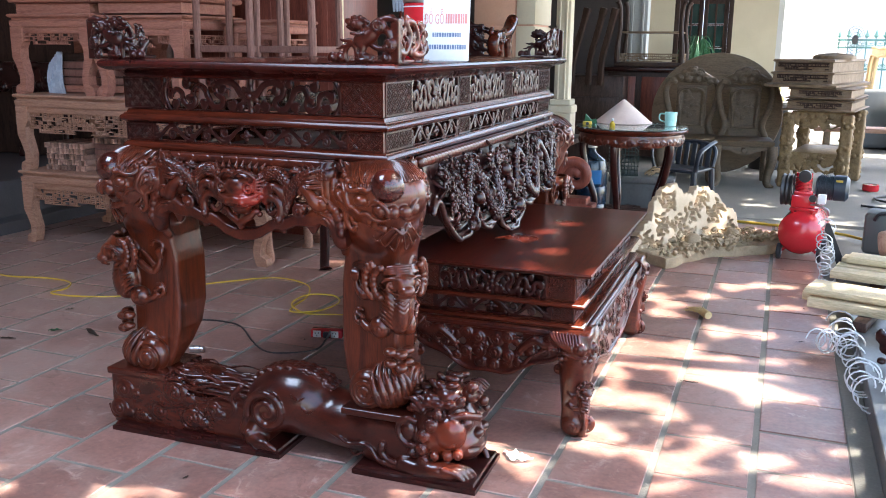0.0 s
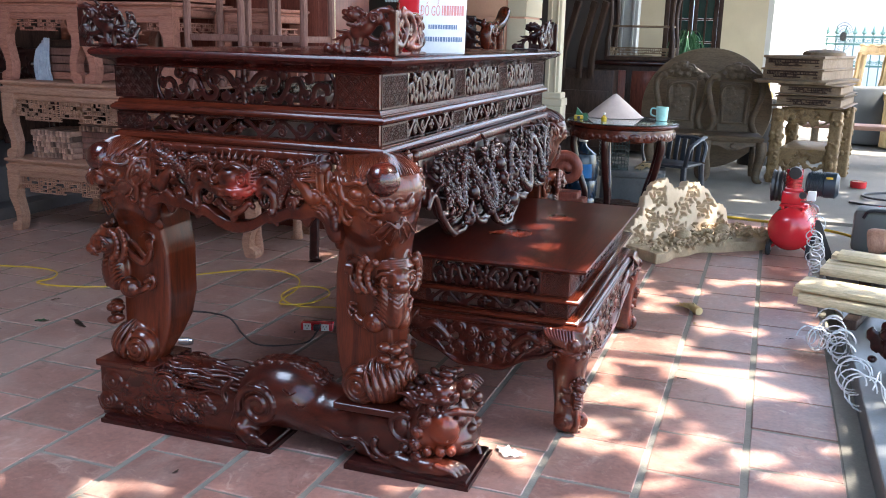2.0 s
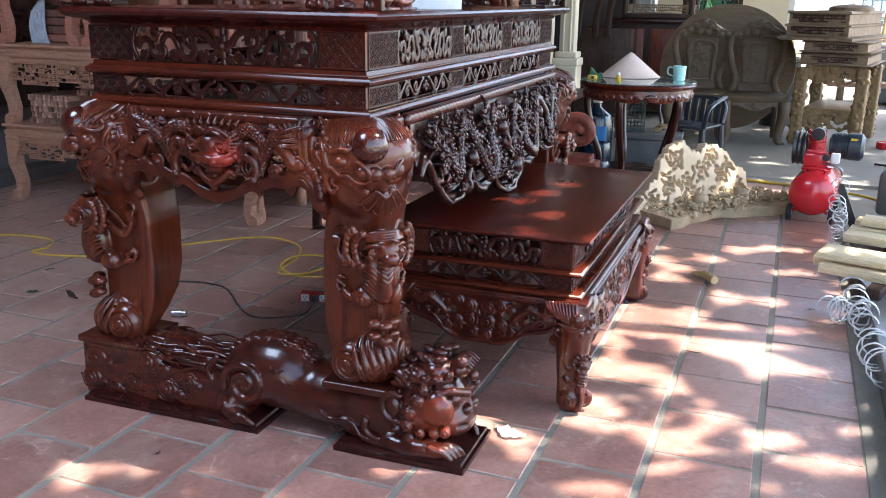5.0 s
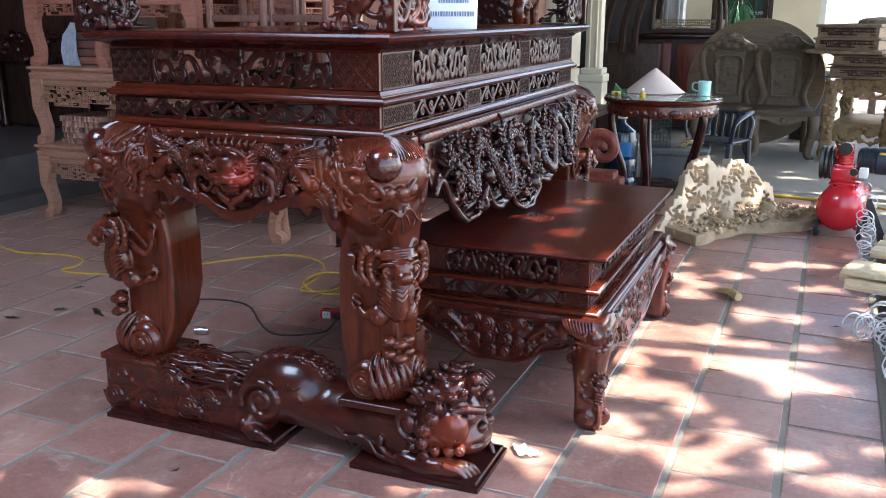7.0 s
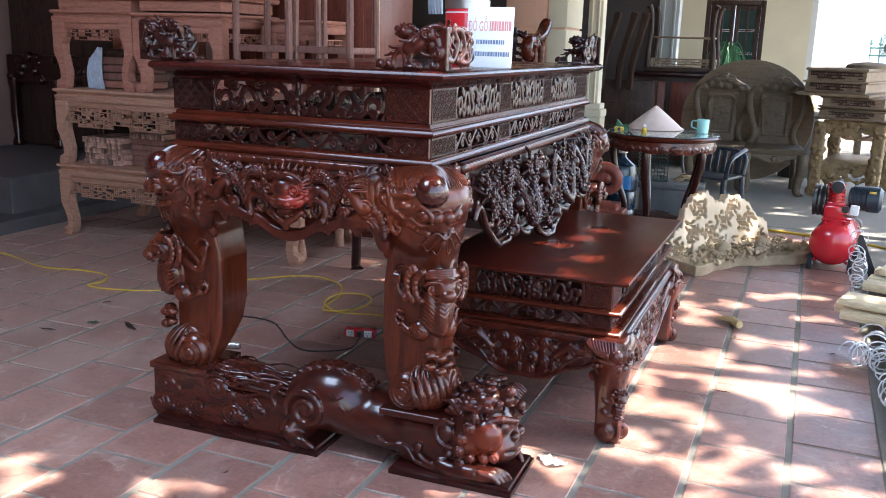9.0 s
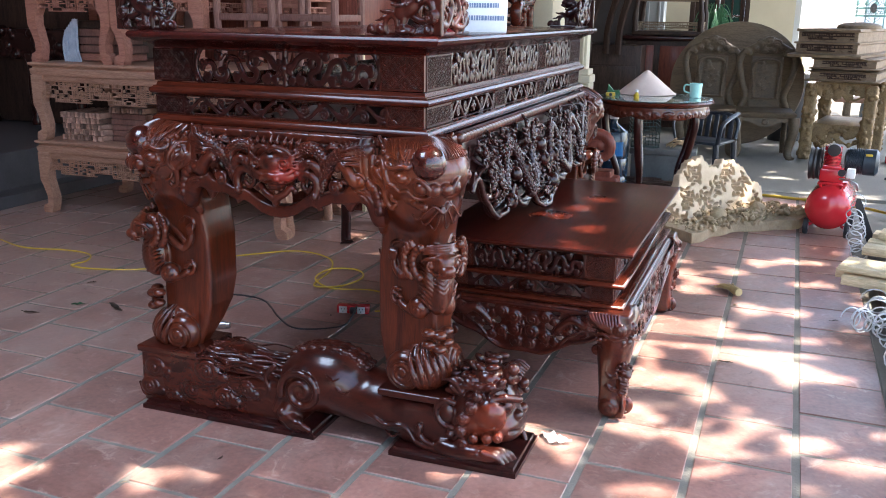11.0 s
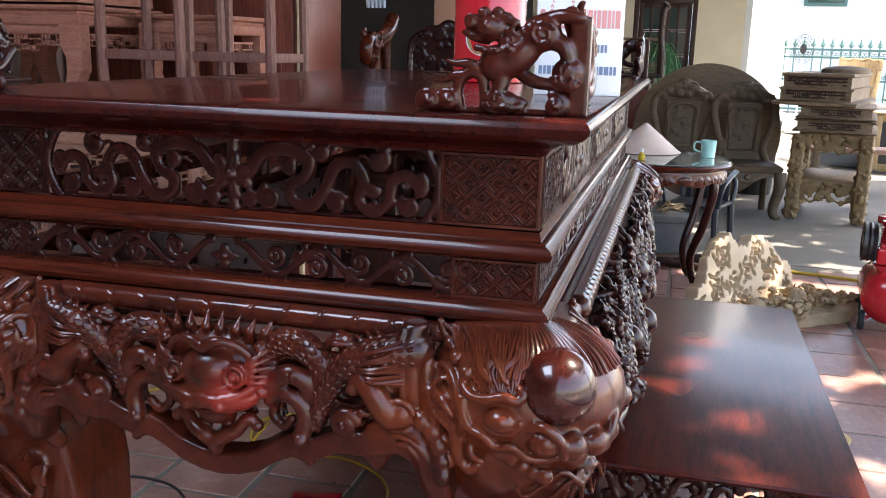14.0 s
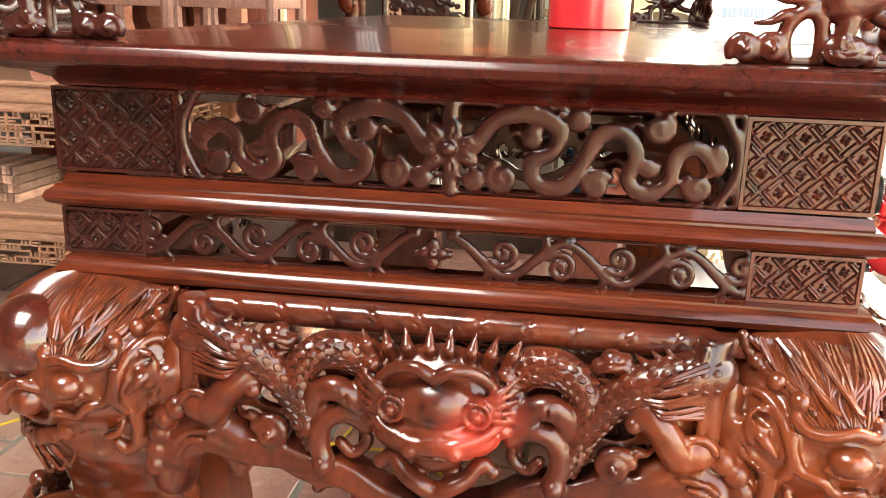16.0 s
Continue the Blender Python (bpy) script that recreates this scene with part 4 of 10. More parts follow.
def side_apron(length=1.62, z_top=0.965, low=0.60, seed=5, step=0.0036):
    """Deep carved apron of the long side: dragons, pearls, flames and curls crowded on a pierced ground with a smooth rim of uneven lobes; it leans outwards."""
    rnd = random.Random(seed)
    bm = bmesh.new()
    h = length / 2
    c = Clay((-h - 0.02, -0.065, low - 0.03), (h + 0.02, 0.026, z_top + 0.012), step)
    knots = ((0.0, 0.602), (0.185, 0.696), (0.29, 0.662), (0.415, 0.752), (0.505, 0.684), (0.60, 0.676), (0.690, 0.745), (0.770, 0.832), (0.83, 0.79))
    rim_x = [a[0] + (b[0] - a[0]) * q / 12 for a, b in zip(knots, knots[1:]) for q in range(12)] + [0.83]
    rise = lambda q, e: q ** 2.4 if e < 0.8 else (0.5 - 0.5 * math.cos(math.pi * q)) ** 1.2
    rim_z = [a[1] + (b[1] - a[1]) * (rise(q / 12, b[1]) if b[1] > a[1] else 1 - rise(1 - q / 12, a[1])) for a, b in zip(knots, knots[1:]) for q in range(12)] + [0.79]

    def edge(x):
        return np.interp(np.abs(x), rim_x, rim_z)
    c.field((-h, -0.05, low - 0.03), (h, 0.026, z_top), lambda x, y, z: np.maximum(np.maximum(np.abs(y - 0.010) - 0.006, edge(x) - z), np.maximum(z - z_top, np.abs(x) - h)), 0.003)
    line = smooth_line([(-h + length * i / 90, -0.006 - 0.008 * math.sin(i * 0.5) ** 2, float(edge(-h + length * i / 90)) + 0.003) for i in range(91)], 2)
    c.field((-h, -0.03, low - 0.02), (h, 0.026, z_top), lambda x, y, z: np.maximum(np.abs(y + 0.002) - 0.010, np.maximum(np.abs(z - edge(x) - 0.012) - 0.012, np.abs(x) - h)), 0.006)
    c.tube(line, 0.0100, 0.004)
    for i in range(44):
        x = rnd.uniform(-h + 0.03, h - 0.03)
        z = rnd.uniform(min(float(edge(x)) + 0.08, z_top - 0.05), z_top - 0.04)
        c.ball((x, 0.010, z), (rnd.uniform(0.007, 0.014), 0.03, rnd.uniform(0.008, 0.016)), 0.002, cut=True, turn=Euler((0, rnd.uniform(-1.5, 1.5), 0)))
    for s in (-1, 1):
        body = smooth_line([(s * u, y, z) for u, y, z in ((0.04, -0.03, 0.78), (0.10, -0.026, 0.90), (0.19, -0.02, 0.87), (0.20, -0.03, 0.76), (0.28, -0.034, 0.72), (0.36, -0.026, 0.82), (0.44, -0.02, 0.91), (0.53, -0.028, 0.85), (0.56, -0.034, 0.77), (0.64, -0.026, 0.85), (0.74, -0.016, 0.92))], 8)
        r = [0.021 - 0.009 * abs(2 * i / len(body) - 0.8) for i in range(len(body))]
        c.tube(body, r, 0.002)
        scales(bm, body, r, 0.0135)
        for i in range(6, len(body) - 4, 3):
            p, d = Vector(body[i]), (Vector(body[i]) - Vector(body[i - 1])).normalized()
            w = Vector((-d.z, 0, d.x))
            c.tube([p + w * r[i] * 0.8, p + w * (r[i] + 0.018) - d * 0.012], [0.006, 0.0018], 0.0015)
        # dragon heads, pearls and hanging beards over the lobes
        for u, z, q in ((0.07, 0.80, 0.030), (0.30, 0.80, 0.024), (0.52, 0.72, 0.028)):
            c.ball((s * u, -0.036, z), (q, q * 0.8, q), 0.003)
            for e in (-1, 1):
                c.ball((s * u + e * q * 0.5, -0.036 - q * 0.7, z + q * 0.35), q * 0.26, 0.001)
    for u, z, q in ((0.02, 0.70, 0.034), (0.28, 0.705, 0.020), (-0.28, 0.705, 0.020), (-0.10, 0.86, 0.028), (0.40, 0.86, 0.026), (-0.44, 0.80, 0.026)):
        c.ball((u, -0.034, z), q, 0.002)
    for i in range(420):
        x = rnd.uniform(-h + 0.02, h - 0.02)
        z = rnd.uniform(float(edge(x)) + 0.040, z_top - 0.010)
        a, l = rnd.uniform(0, 6.28), rnd.uniform(0.014, 0.036)
        n = (-math.sin(a), math.cos(a))
        b = rnd.uniform(0.3, 0.7) * rnd.choice((-1, 1)) * l
        y = rnd.uniform(-0.040, -0.014)
        if z - l < float(edge(x)) or abs(x) > h - 0.05:
            continue
        if i % 3 == 0:
            c.tube(curl((x, z), rnd.uniform(0.010, 0.017), a, 1.4, rnd.choice((-1, 1)), 14, y + 0.006, 0.010), taper(15, 0.0044, 0.0028), 0.0008)
            c.ball((x, y - 0.002, z), 0.0050, 0.0008)
        elif i % 3 == 1:
            for q in range(4):
                c.ball((x + 0.012 * math.cos(a + q * 1.6), y - 0.004, z + 0.012 * math.sin(a + q * 1.6)), (0.009, 0.008, 0.006), 0.0008, turn=Euler((0, a + q, 0)))
        else:
            c.tube(smooth_line([(x - l * math.cos(a), 0.0, z - l * math.sin(a)), (x + b * n[0], y, z + b * n[1]), (x + 0.3 * l * math.cos(a) - 0.4 * b * n[0], y - 0.004, z + 0.3 * l * math.sin(a) - 0.4 * b * n[1]), (x + l * math.cos(a), -0.006, z + l * math.sin(a))], 4), taper(13, 0.0075, 0.0016), 0.0008)
    return lean(c.skin("side_apron"), z_top, 0.058, 0.36), lean(meshed("scales", bm), z_top, 0.058, 0.36)


def carved_leg(name, mirror=None):
    """A corner leg: a beast's head holding a pearl on top, a swelling neck, a lion cub that clings to the outer corner, clouds, and a shell scroll at the foot."""
    c = Clay((0.27, -1.175, 0.195), (0.67, -0.73, 0.993), 0.0031)
    zk = (0.195, 0.25, 0.30, 0.36, 0.44, 0.60, 0.69, 0.75, 0.81, 0.87)
    left = (0.385, 0.356, 0.338, 0.326, 0.321, 0.323, 0.336, 0.348, 0.352, 0.352)
    right = (0.500, 0.505, 0.510, 0.514, 0.515, 0.515, 0.520, 0.532, 0.548, 0.556)
    front_y = (-1.020, -1.018, -1.014, -1.010, -1.008, -1.008, -1.013, -1.026, -1.046, -1.054)
    back_y = (-0.965, -0.945, -0.908, -0.868, -0.846, -0.840, -0.840, -0.842, -0.846, -0.85)

    def board(x, y, z):
        x0, x1, y0, y1 = (np.interp(z, zk, q) for q in (left, right, front_y, back_y))
        r = 0.014
        a, b = np.abs(x - (x0 + x1) / 2) - (x1 - x0) / 2 + r, np.abs(y - (y0 + y1) / 2) - (y1 - y0) / 2 + r
        side = np.sqrt(np.maximum(a, 0) ** 2 + np.maximum(b, 0) ** 2) + np.minimum(np.maximum(a, b), 0) - r
        return np.maximum(side, np.maximum(z - 0.90, 0.205 - z))
    c.field((0.27, -1.15, 0.195), (0.66, -0.74, 0.92), board, 0.006)
    c.ball((0.45, -0.965, 0.80), (0.112, 0.108, 0.10), 0.03)
    c.slab((0.435, -0.935, 0.945), (0.085, 0.085, 0.036), 0.01, 0.03)
    c.ball((0.455, -0.985, 0.888), (0.145, 0.125, 0.104), 0.02)
    # a fine bead along the board's inner front edge
    c.tube([(float(np.interp(z, zk, left)) + 0.010, float(np.interp(z, zk, front_y)) + 0.001, z) for z in (0.27 + 0.02 * i for i in range(20))], 0.0016, 0.001, cut=True)

    def skin_y(u, v):
        q = 1 - ((u - 0.455) / 0.145) ** 2 - ((v - 0.888) / 0.104) ** 2
        return -0.985 - 0.125 * math.sqrt(max(q, 0.12))
    front = lambda u, y, v: (u, y, v)
    side = lambda u, y, v: (-0.525 - y, -0.525 - u, v)
    for place in (front, side):
        P = place

        def S(u, v, lift=0.0):
            return P(u, skin_y(u, v) - lift, v)
        # curls, brow, eye, ear, wavy lip and beard of the beast's head
        for u, v, r in ((0.357, 0.957, 0.0105), (0.373, 0.948, 0.011), (0.393, 0.937, 0.0115)):
            c.ball(S(u, v, 0.008), r, 0.002)
        c.tube(smooth_line([S(0.340, 0.985, 0.0016), S(0.346, 0.968, 0.0005), S(0.357, 0.956, 0.0005), S(0.372, 0.946, 0.0005)], 4), 0.006, 0.002)
        c.tube(smooth_line([S(0.394, 0.938, 0.0025), S(0.390, 0.922, 0.0045), S(0.402, 0.911, 0.0065), S(0.424, 0.911, 0.0075), S(0.447, 0.917, 0.0065), S(0.464, 0.913, 0.0045), S(0.474, 0.920, 0.0025), S(0.468, 0.927, 0.0025)], 5), [0.0064] * 36, 0.0018)
        c.ball(S(0.446, 0.884, 0.0008), (0.023, 0.019, 0.017), 0.0016)
        c.tube([S(0.446 + 0.027 * math.cos(a), 0.885 + 0.021 * math.sin(a), 0.004) for a in (3.1 + q * 0.32 for q in range(11))], 0.0034, 0.001)
        c.ball(S(0.408, 0.884, 0.006), (0.016, 0.010, 0.014), 0.004, cut=True)
        ring = smooth_line([S(0.334, 0.884, 0.0005), S(0.338, 0.914, 0.0005), S(0.352, 0.932, 0.0015), S(0.370, 0.926, 0.0015), S(0.384, 0.900, 0.0015), S(0.392, 0.868, 0.0025), S(0.386, 0.846, 0.003)], 5)
        c.tube(ring, 0.0060, 0.0018)
        c.ball(S(0.359, 0.900, 0.0016), (0.018, 0.010, 0.026), 0.003)
        c.tube([S(0.346, 0.915, 0.0085), S(0.358, 0.912, 0.0105), S(0.374, 0.904, 0.0085)], [0.002, 0.0078, 0.003], 0.001, cut=True)
        c.tube(smooth_line([S(0.350, 0.900, 0.0055), S(0.362, 0.890, 0.0085), S(0.376, 0.874, 0.0055)], 4), [0.004, 0.005, 0.006, 0.007, 0.0075, 0.007, 0.006, 0.005, 0.004], 0.001)
        c.tube(smooth_line([S(0.390, 0.902, 0.0005), S(0.392, 0.884, 0.0005), S(0.402, 0.862, 0.0035), S(0.422, 0.857, 0.0055), S(0.438, 0.842, 0.0065), S(0.462, 0.846, 0.0065), S(0.478, 0.828, 0.0075), S(0.500, 0.823, 0.0085), S(0.520, 0.830, 0.0085)], 5), [0.0058] * 41, 0.0018)
        for u, v in ((0.408, 0.842), (0.424, 0.832), (0.440, 0.822), (0.456, 0.816), (0.472, 0.806), (0.488, 0.800), (0.504, 0.798)):
            c.ball(P(u, -1.070 - 0.10 * (u - 0.4), v), (0.0120, 0.008, 0.0125), 0.0014)
        c.ball(P(0.504, -1.098, 0.856), (0.023, 0.020, 0.020), 0.004)
        c.tube(smooth_line([P(0.482, -1.104, 0.874), P(0.504, -1.112, 0.882), P(0.526, -1.110, 0.864), P(0.530, -1.104, 0.842)], 4), 0.0070, 0.0016)
        c.ball(P(0.540, -1.090, 0.852), (0.020, 0.019, 0.020), 0.004)
        strap = smooth_line([P(0.338, -1.066, 0.892), P(0.352, -1.066, 0.866), P(0.376, -1.072, 0.846), P(0.378, -1.068, 0.815), P(0.384, -1.064, 0.794), P(0.398, -1.066, 0.784), P(0.408, -1.070, 0.796)], 5)
        c.tube(strap, taper(len(strap), 0.0135, 0.0062), 0.002)
        c.tube([(q[0], q[1] - 0.011, q[2] - 0.004) if place is front else (q[0] + 0.011, q[1], q[2] - 0.004) for q in strap], 0.0015, 0.0008, cut=True)
        c.tube(smooth_line([P(0.396, -1.074, 0.826), P(0.402, -1.078, 0.812), P(0.416, -1.080, 0.806)], 4), 0.005, 0.0015)
        c.tube(smooth_line([P(0.328, -1.055, 0.93), P(0.330, -1.058, 0.88), P(0.348, -1.056, 0.82), P(0.350, -1.04, 0.75), P(0.342, -1.012, 0.70)], 4), 0.013, 0.006)
        for i, (u, v) in enumerate(((0.340, 0.846), (0.354, 0.822), (0.362, 0.794))):
            c.ball(P(u, -1.062, v), (0.0145, 0.013, 0.0165), 0.002)
        c.ball(P(0.350, -1.050, 0.768), 0.0135, 0.002)
    cx, cy = 0.514, -1.009

    def D(a, l, z):
        """A place before the outer corner: a runs across it, l stands off it."""
        return (cx + 0.7071 * (a + l), cy + 0.7071 * (a - l), z)

    def F(face, s, z, lift):
        """A place on the front (0) or on the outer side (1), s from the corner."""
        return (cx - s, cy - lift, z) if face == 0 else (cx + lift, cy + s, z)
    turn = Euler((0, 0, radians(-45)))
    # foot: shell ball, a grooved volute on either face, flames that sweep up round the corner
    ox, oy, oz = 0.468, -0.985, 0.276
    c.ball((ox, oy, oz), (0.086, 0.076, 0.076), 0.010)

    def hull(az, z, lift):
        """A place on the skin of the foot: az runs round the corner, z goes up."""
        ball = 0.083 * math.sqrt(max(0.02, 1 - ((z - oz) / 0.080) ** 2))
        flat = min(0.046 / max(math.cos(az), 0.05), 0.030 / max(-math.sin(az), 0.05))
        q = max(ball, flat) + lift
        return (ox + q * math.cos(az), oy + q * math.sin(az), z)
    for i in range(6):
        low_a, top_a, top_z = radians(-78 + 15 * i), radians(-112 + 19 * i), 0.343 + 0.012 * math.sin(i * 1.1)
        rib = [hull(low_a + (top_a - low_a) * q ** 1.6, 0.208 + (top_z - 0.208) * q, 0.006 * math.sin(math.pi * q)) for q in (j / 12 for j in range(13))]
        c.tube(rib, [0.006, 0.009, 0.0115, 0.013, 0.0135, 0.013, 0.012, 0.0108, 0.0095, 0.008, 0.0065, 0.005, 0.003], 0.0012)
        c.tube([hull(low_a + radians(3) + (top_a - low_a) * q ** 1.6, 0.208 + (top_z - 0.208) * q, 0.017 * math.sin(math.pi * (0.15 + 0.7 * q))) for q in (j / 12 for j in range(2, 10))], 0.0018, 0.0008, cut=True)
    for face, out, s0 in ((0, 0.066, 0.086), (1, 0.056, 0.086)):
        c.ball(F(face, s0, 0.266, out - 0.040), (0.066, 0.042, 0.066) if face == 0 else (0.042, 0.066, 0.066), 0.002)
        spiral = curl((0.4, 0.266), 0.060, 1.2, 2.6, -1, 60)
        c.tube([F(face, s0 - (p[0] - 0.4), p[2], out + 0.0015 - 6.5 * ((p[0] - 0.4) ** 2 + (p[2] - 0.266) ** 2)) for p in spiral], taper(61, 0.0056, 0.0036), 0.0008, cut=True)
    # clouds over the foot
    for a, l, z, r in ((-0.030, 0.020, 0.403, 0.019), (0.030, 0.020, 0.403, 0.019), (0.0, 0.036, 0.396, 0.020), (-0.030, 0.022, 0.366, 0.018), (0.030, 0.022, 0.366, 0.018), (0.0, 0.036, 0.352, 0.020)):
        c.ball(D(a, l, z), (r * 1.15, r * 1.15, r * 0.78), 0.0010)
        c.tube([D(a + 0.75 * r * math.cos(q), l + r * 1.0, z + 0.45 * r * math.sin(q)) for q in (0.3, 0.9, 1.5, 2.1, 2.7)], 0.0016, 0.0006, cut=True)
    # the cub: ribbed chest between leafy flanks, haunches, arms, a broad curly mask
    c.ball(D(0, 0.014, 0.525), (0.050, 0.036, 0.070), 0.010, turn=turn)
    for i in range(8):
        z = 0.588 - 0.014 * i
        q = 0.046 - 0.0007 * (i - 3) ** 2
        for s in (-1, 1):
            c.tube(smooth_line([D(0.0, q + 0.014, z - 0.014), D(s * 0.012, q + 0.009, z - 0.004), D(s * 0.024, q - 0.004, z + 0.004)], 3), [0.0055, 0.0062, 0.0062, 0.006, 0.0055, 0.0048, 0.0035], 0.0008)
            c.tube(smooth_line([D(s * 0.026, q - 0.006, z - 0.006), D(s * 0.040, q - 0.016, z + 0.010), D(s * 0.058, q - 0.040, z + 0.026)], 3), [0.0062, 0.0066, 0.0064, 0.006, 0.005, 0.0038, 0.002], 0.0008)
    for face in (0, 1):
        # thigh, foot with curled claws, arm with raised claws, feathers behind it
        c.ball(F(face, 0.046, 0.474, 0.018), (0.036, 0.030, 0.036) if face == 0 else (0.030, 0.036, 0.036), 0.004)
        c.tube([F(face, 0.046 - (p[0] - 0.4), p[2], 0.047 - 8.0 * ((p[0] - 0.4) ** 2 + (p[2] - 0.474) ** 2)) for p in curl((0.4, 0.474), 0.026, 2.0, 1.2, 1, 20)], 0.0020, 0.0008, cut=True)
        c.tube(smooth_line([F(face, 0.058, 0.462, 0.022), F(face, 0.090, 0.468, 0.018), F(face, 0.114, 0.484, 0.010)], 4), taper(9, 0.014, 0.010), 0.003)
        c.tube(smooth_line([F(face, 0.104, 0.476, 0.012), F(face, 0.130, 0.480, 0.010), F(face, 0.140, 0.500, 0.008), F(face, 0.132, 0.522, 0.008), F(face, 0.112, 0.520, 0.008)], 4), taper(17, 0.0085, 0.0050), 0.0010)
        for q in range(3):
            c.ball(F(face, 0.110 + 0.010 * q, 0.500 + 0.006 * q, 0.016), 0.0078, 0.0008)
        c.tube(smooth_line([F(face, 0.050, 0.600, 0.020), F(face, 0.085, 0.574, 0.018), F(face, 0.108, 0.566, 0.012), F(face, 0.128, 0.590, 0.010), F(face, 0.134, 0.618, 0.008)], 4), [0.012] * 9 + taper(8, 0.0115, 0.0080), 0.002)
        for q in range(5):
            c.tube(smooth_line([F(face, 0.062 + 0.006 * q, 0.640 - 0.004 * q, 0.016), F(face, 0.086 + 0.005 * q, 0.612 - 0.002 * q, 0.017), F(face, 0.108 + 0.003 * q, 0.574 + 0.003 * q, 0.010)], 4), taper(9, 0.0058, 0.0030), 0.0007)
        for q in range(4):
            c.tube(smooth_line([F(face, 0.126 + 0.006 * q, 0.618, 0.012), F(face, 0.124 + 0.007 * q, 0.636, 0.015), F(face, 0.128 + 0.006 * q, 0.646, 0.008)], 3), 0.0050, 0.0007)
        c.tube(smooth_line([F(face, 0.144, 0.640, 0.004), F(face, 0.138, 0.664, 0.005), F(face, 0.110, 0.672, 0.006), F(face, 0.092, 0.656, 0.006)], 4), 0.0042, 0.0008)
    c.ball(D(0, 0.024, 0.632), (0.072, 0.048, 0.044), 0.005, turn=turn)
    c.ball(D(0, 0.084, 0.612), (0.026, 0.026, 0.020), 0.0015, turn=turn)
    c.tube([D(-0.030, 0.074, 0.592), D(-0.012, 0.092, 0.594), D(0.012, 0.092, 0.594), D(0.030, 0.074, 0.592)], 0.0045, 0.001)
    for q in range(4):
        c.tube(smooth_line([D(-0.056 + 0.004 * q, 0.036, 0.658 + 0.0065 * q), D(-0.02, 0.066 - 0.005 * q, 0.663 + 0.0065 * q), D(0.02, 0.066 - 0.005 * q, 0.663 + 0.0065 * q), D(0.056 - 0.004 * q, 0.036, 0.658 + 0.0065 * q)], 4), 0.0046, 0.0006)
    for s in (-1, 1):
        c.ball(D(s * 0.040, 0.058, 0.624), 0.0105, 0.0008)
        c.tube([D(s * 0.040 + 0.0145 * math.cos(a), 0.061 - s * 0.10 * 0.0145 * math.cos(a), 0.624 + 0.0145 * math.sin(a)) for a in (q * 0.4834 for q in range(14))], 0.0034, 0.0007)
        c.tube(smooth_line([D(s * 0.006, 0.080, 0.640), D(s * 0.026, 0.076, 0.650), D(s * 0.052, 0.054, 0.646), D(s * 0.062, 0.040, 0.634)], 4), taper(13, 0.0072, 0.0042), 0.0008)
        c.ball(D(s * 0.018, 0.066, 0.652), 0.0085, 0.0007)
        c.tube(smooth_line([D(s * 0.014, 0.090, 0.600), D(s * 0.036, 0.074, 0.604), D(s * 0.056, 0.050, 0.614)], 4), 0.0036, 0.0007)
        for q in range(8):
            a = radians(-75 + 22 * q)
            p = D(s * (0.060 + 0.020 * math.cos(a)), 0.036 - 0.022 * math.cos(a), 0.630 + 0.046 * math.sin(a))
            c.ball(p, 0.0122, 0.0007)
            p = D(s * (0.076 + 0.022 * math.cos(a)), 0.010 - 0.016 * math.cos(a), 0.630 + 0.050 * math.sin(a))
            c.ball(p, 0.0118, 0.0007)
            c.ball((p[0] + s * 0.003, p[1] - 0.004, p[2] + 0.010), 0.0085, 0.0006)
        # incised flourish under the beast's beard
        for q, (du, z1, z2) in enumerate(((0.014, 0.752, 0.730), (0.034, 0.768, 0.744), (0.052, 0.788, 0.762))):
            c.tube(smooth_line([D(s * 0.003, 0.048 + 0.002 * q, 0.795 - 0.008 * q), D(s * du * 0.6, 0.044, z1 + 0.010), D(s * du * 1.3, 0.034 - 0.3 * du, z2 - 0.004), D(s * (du * 1.3 + 0.012), 0.030 - 0.4 * du, z2 + 0.010)], 4), taper(13, 0.0046, 0.0024), 0.0008)
    return c.skin(name, mirror)


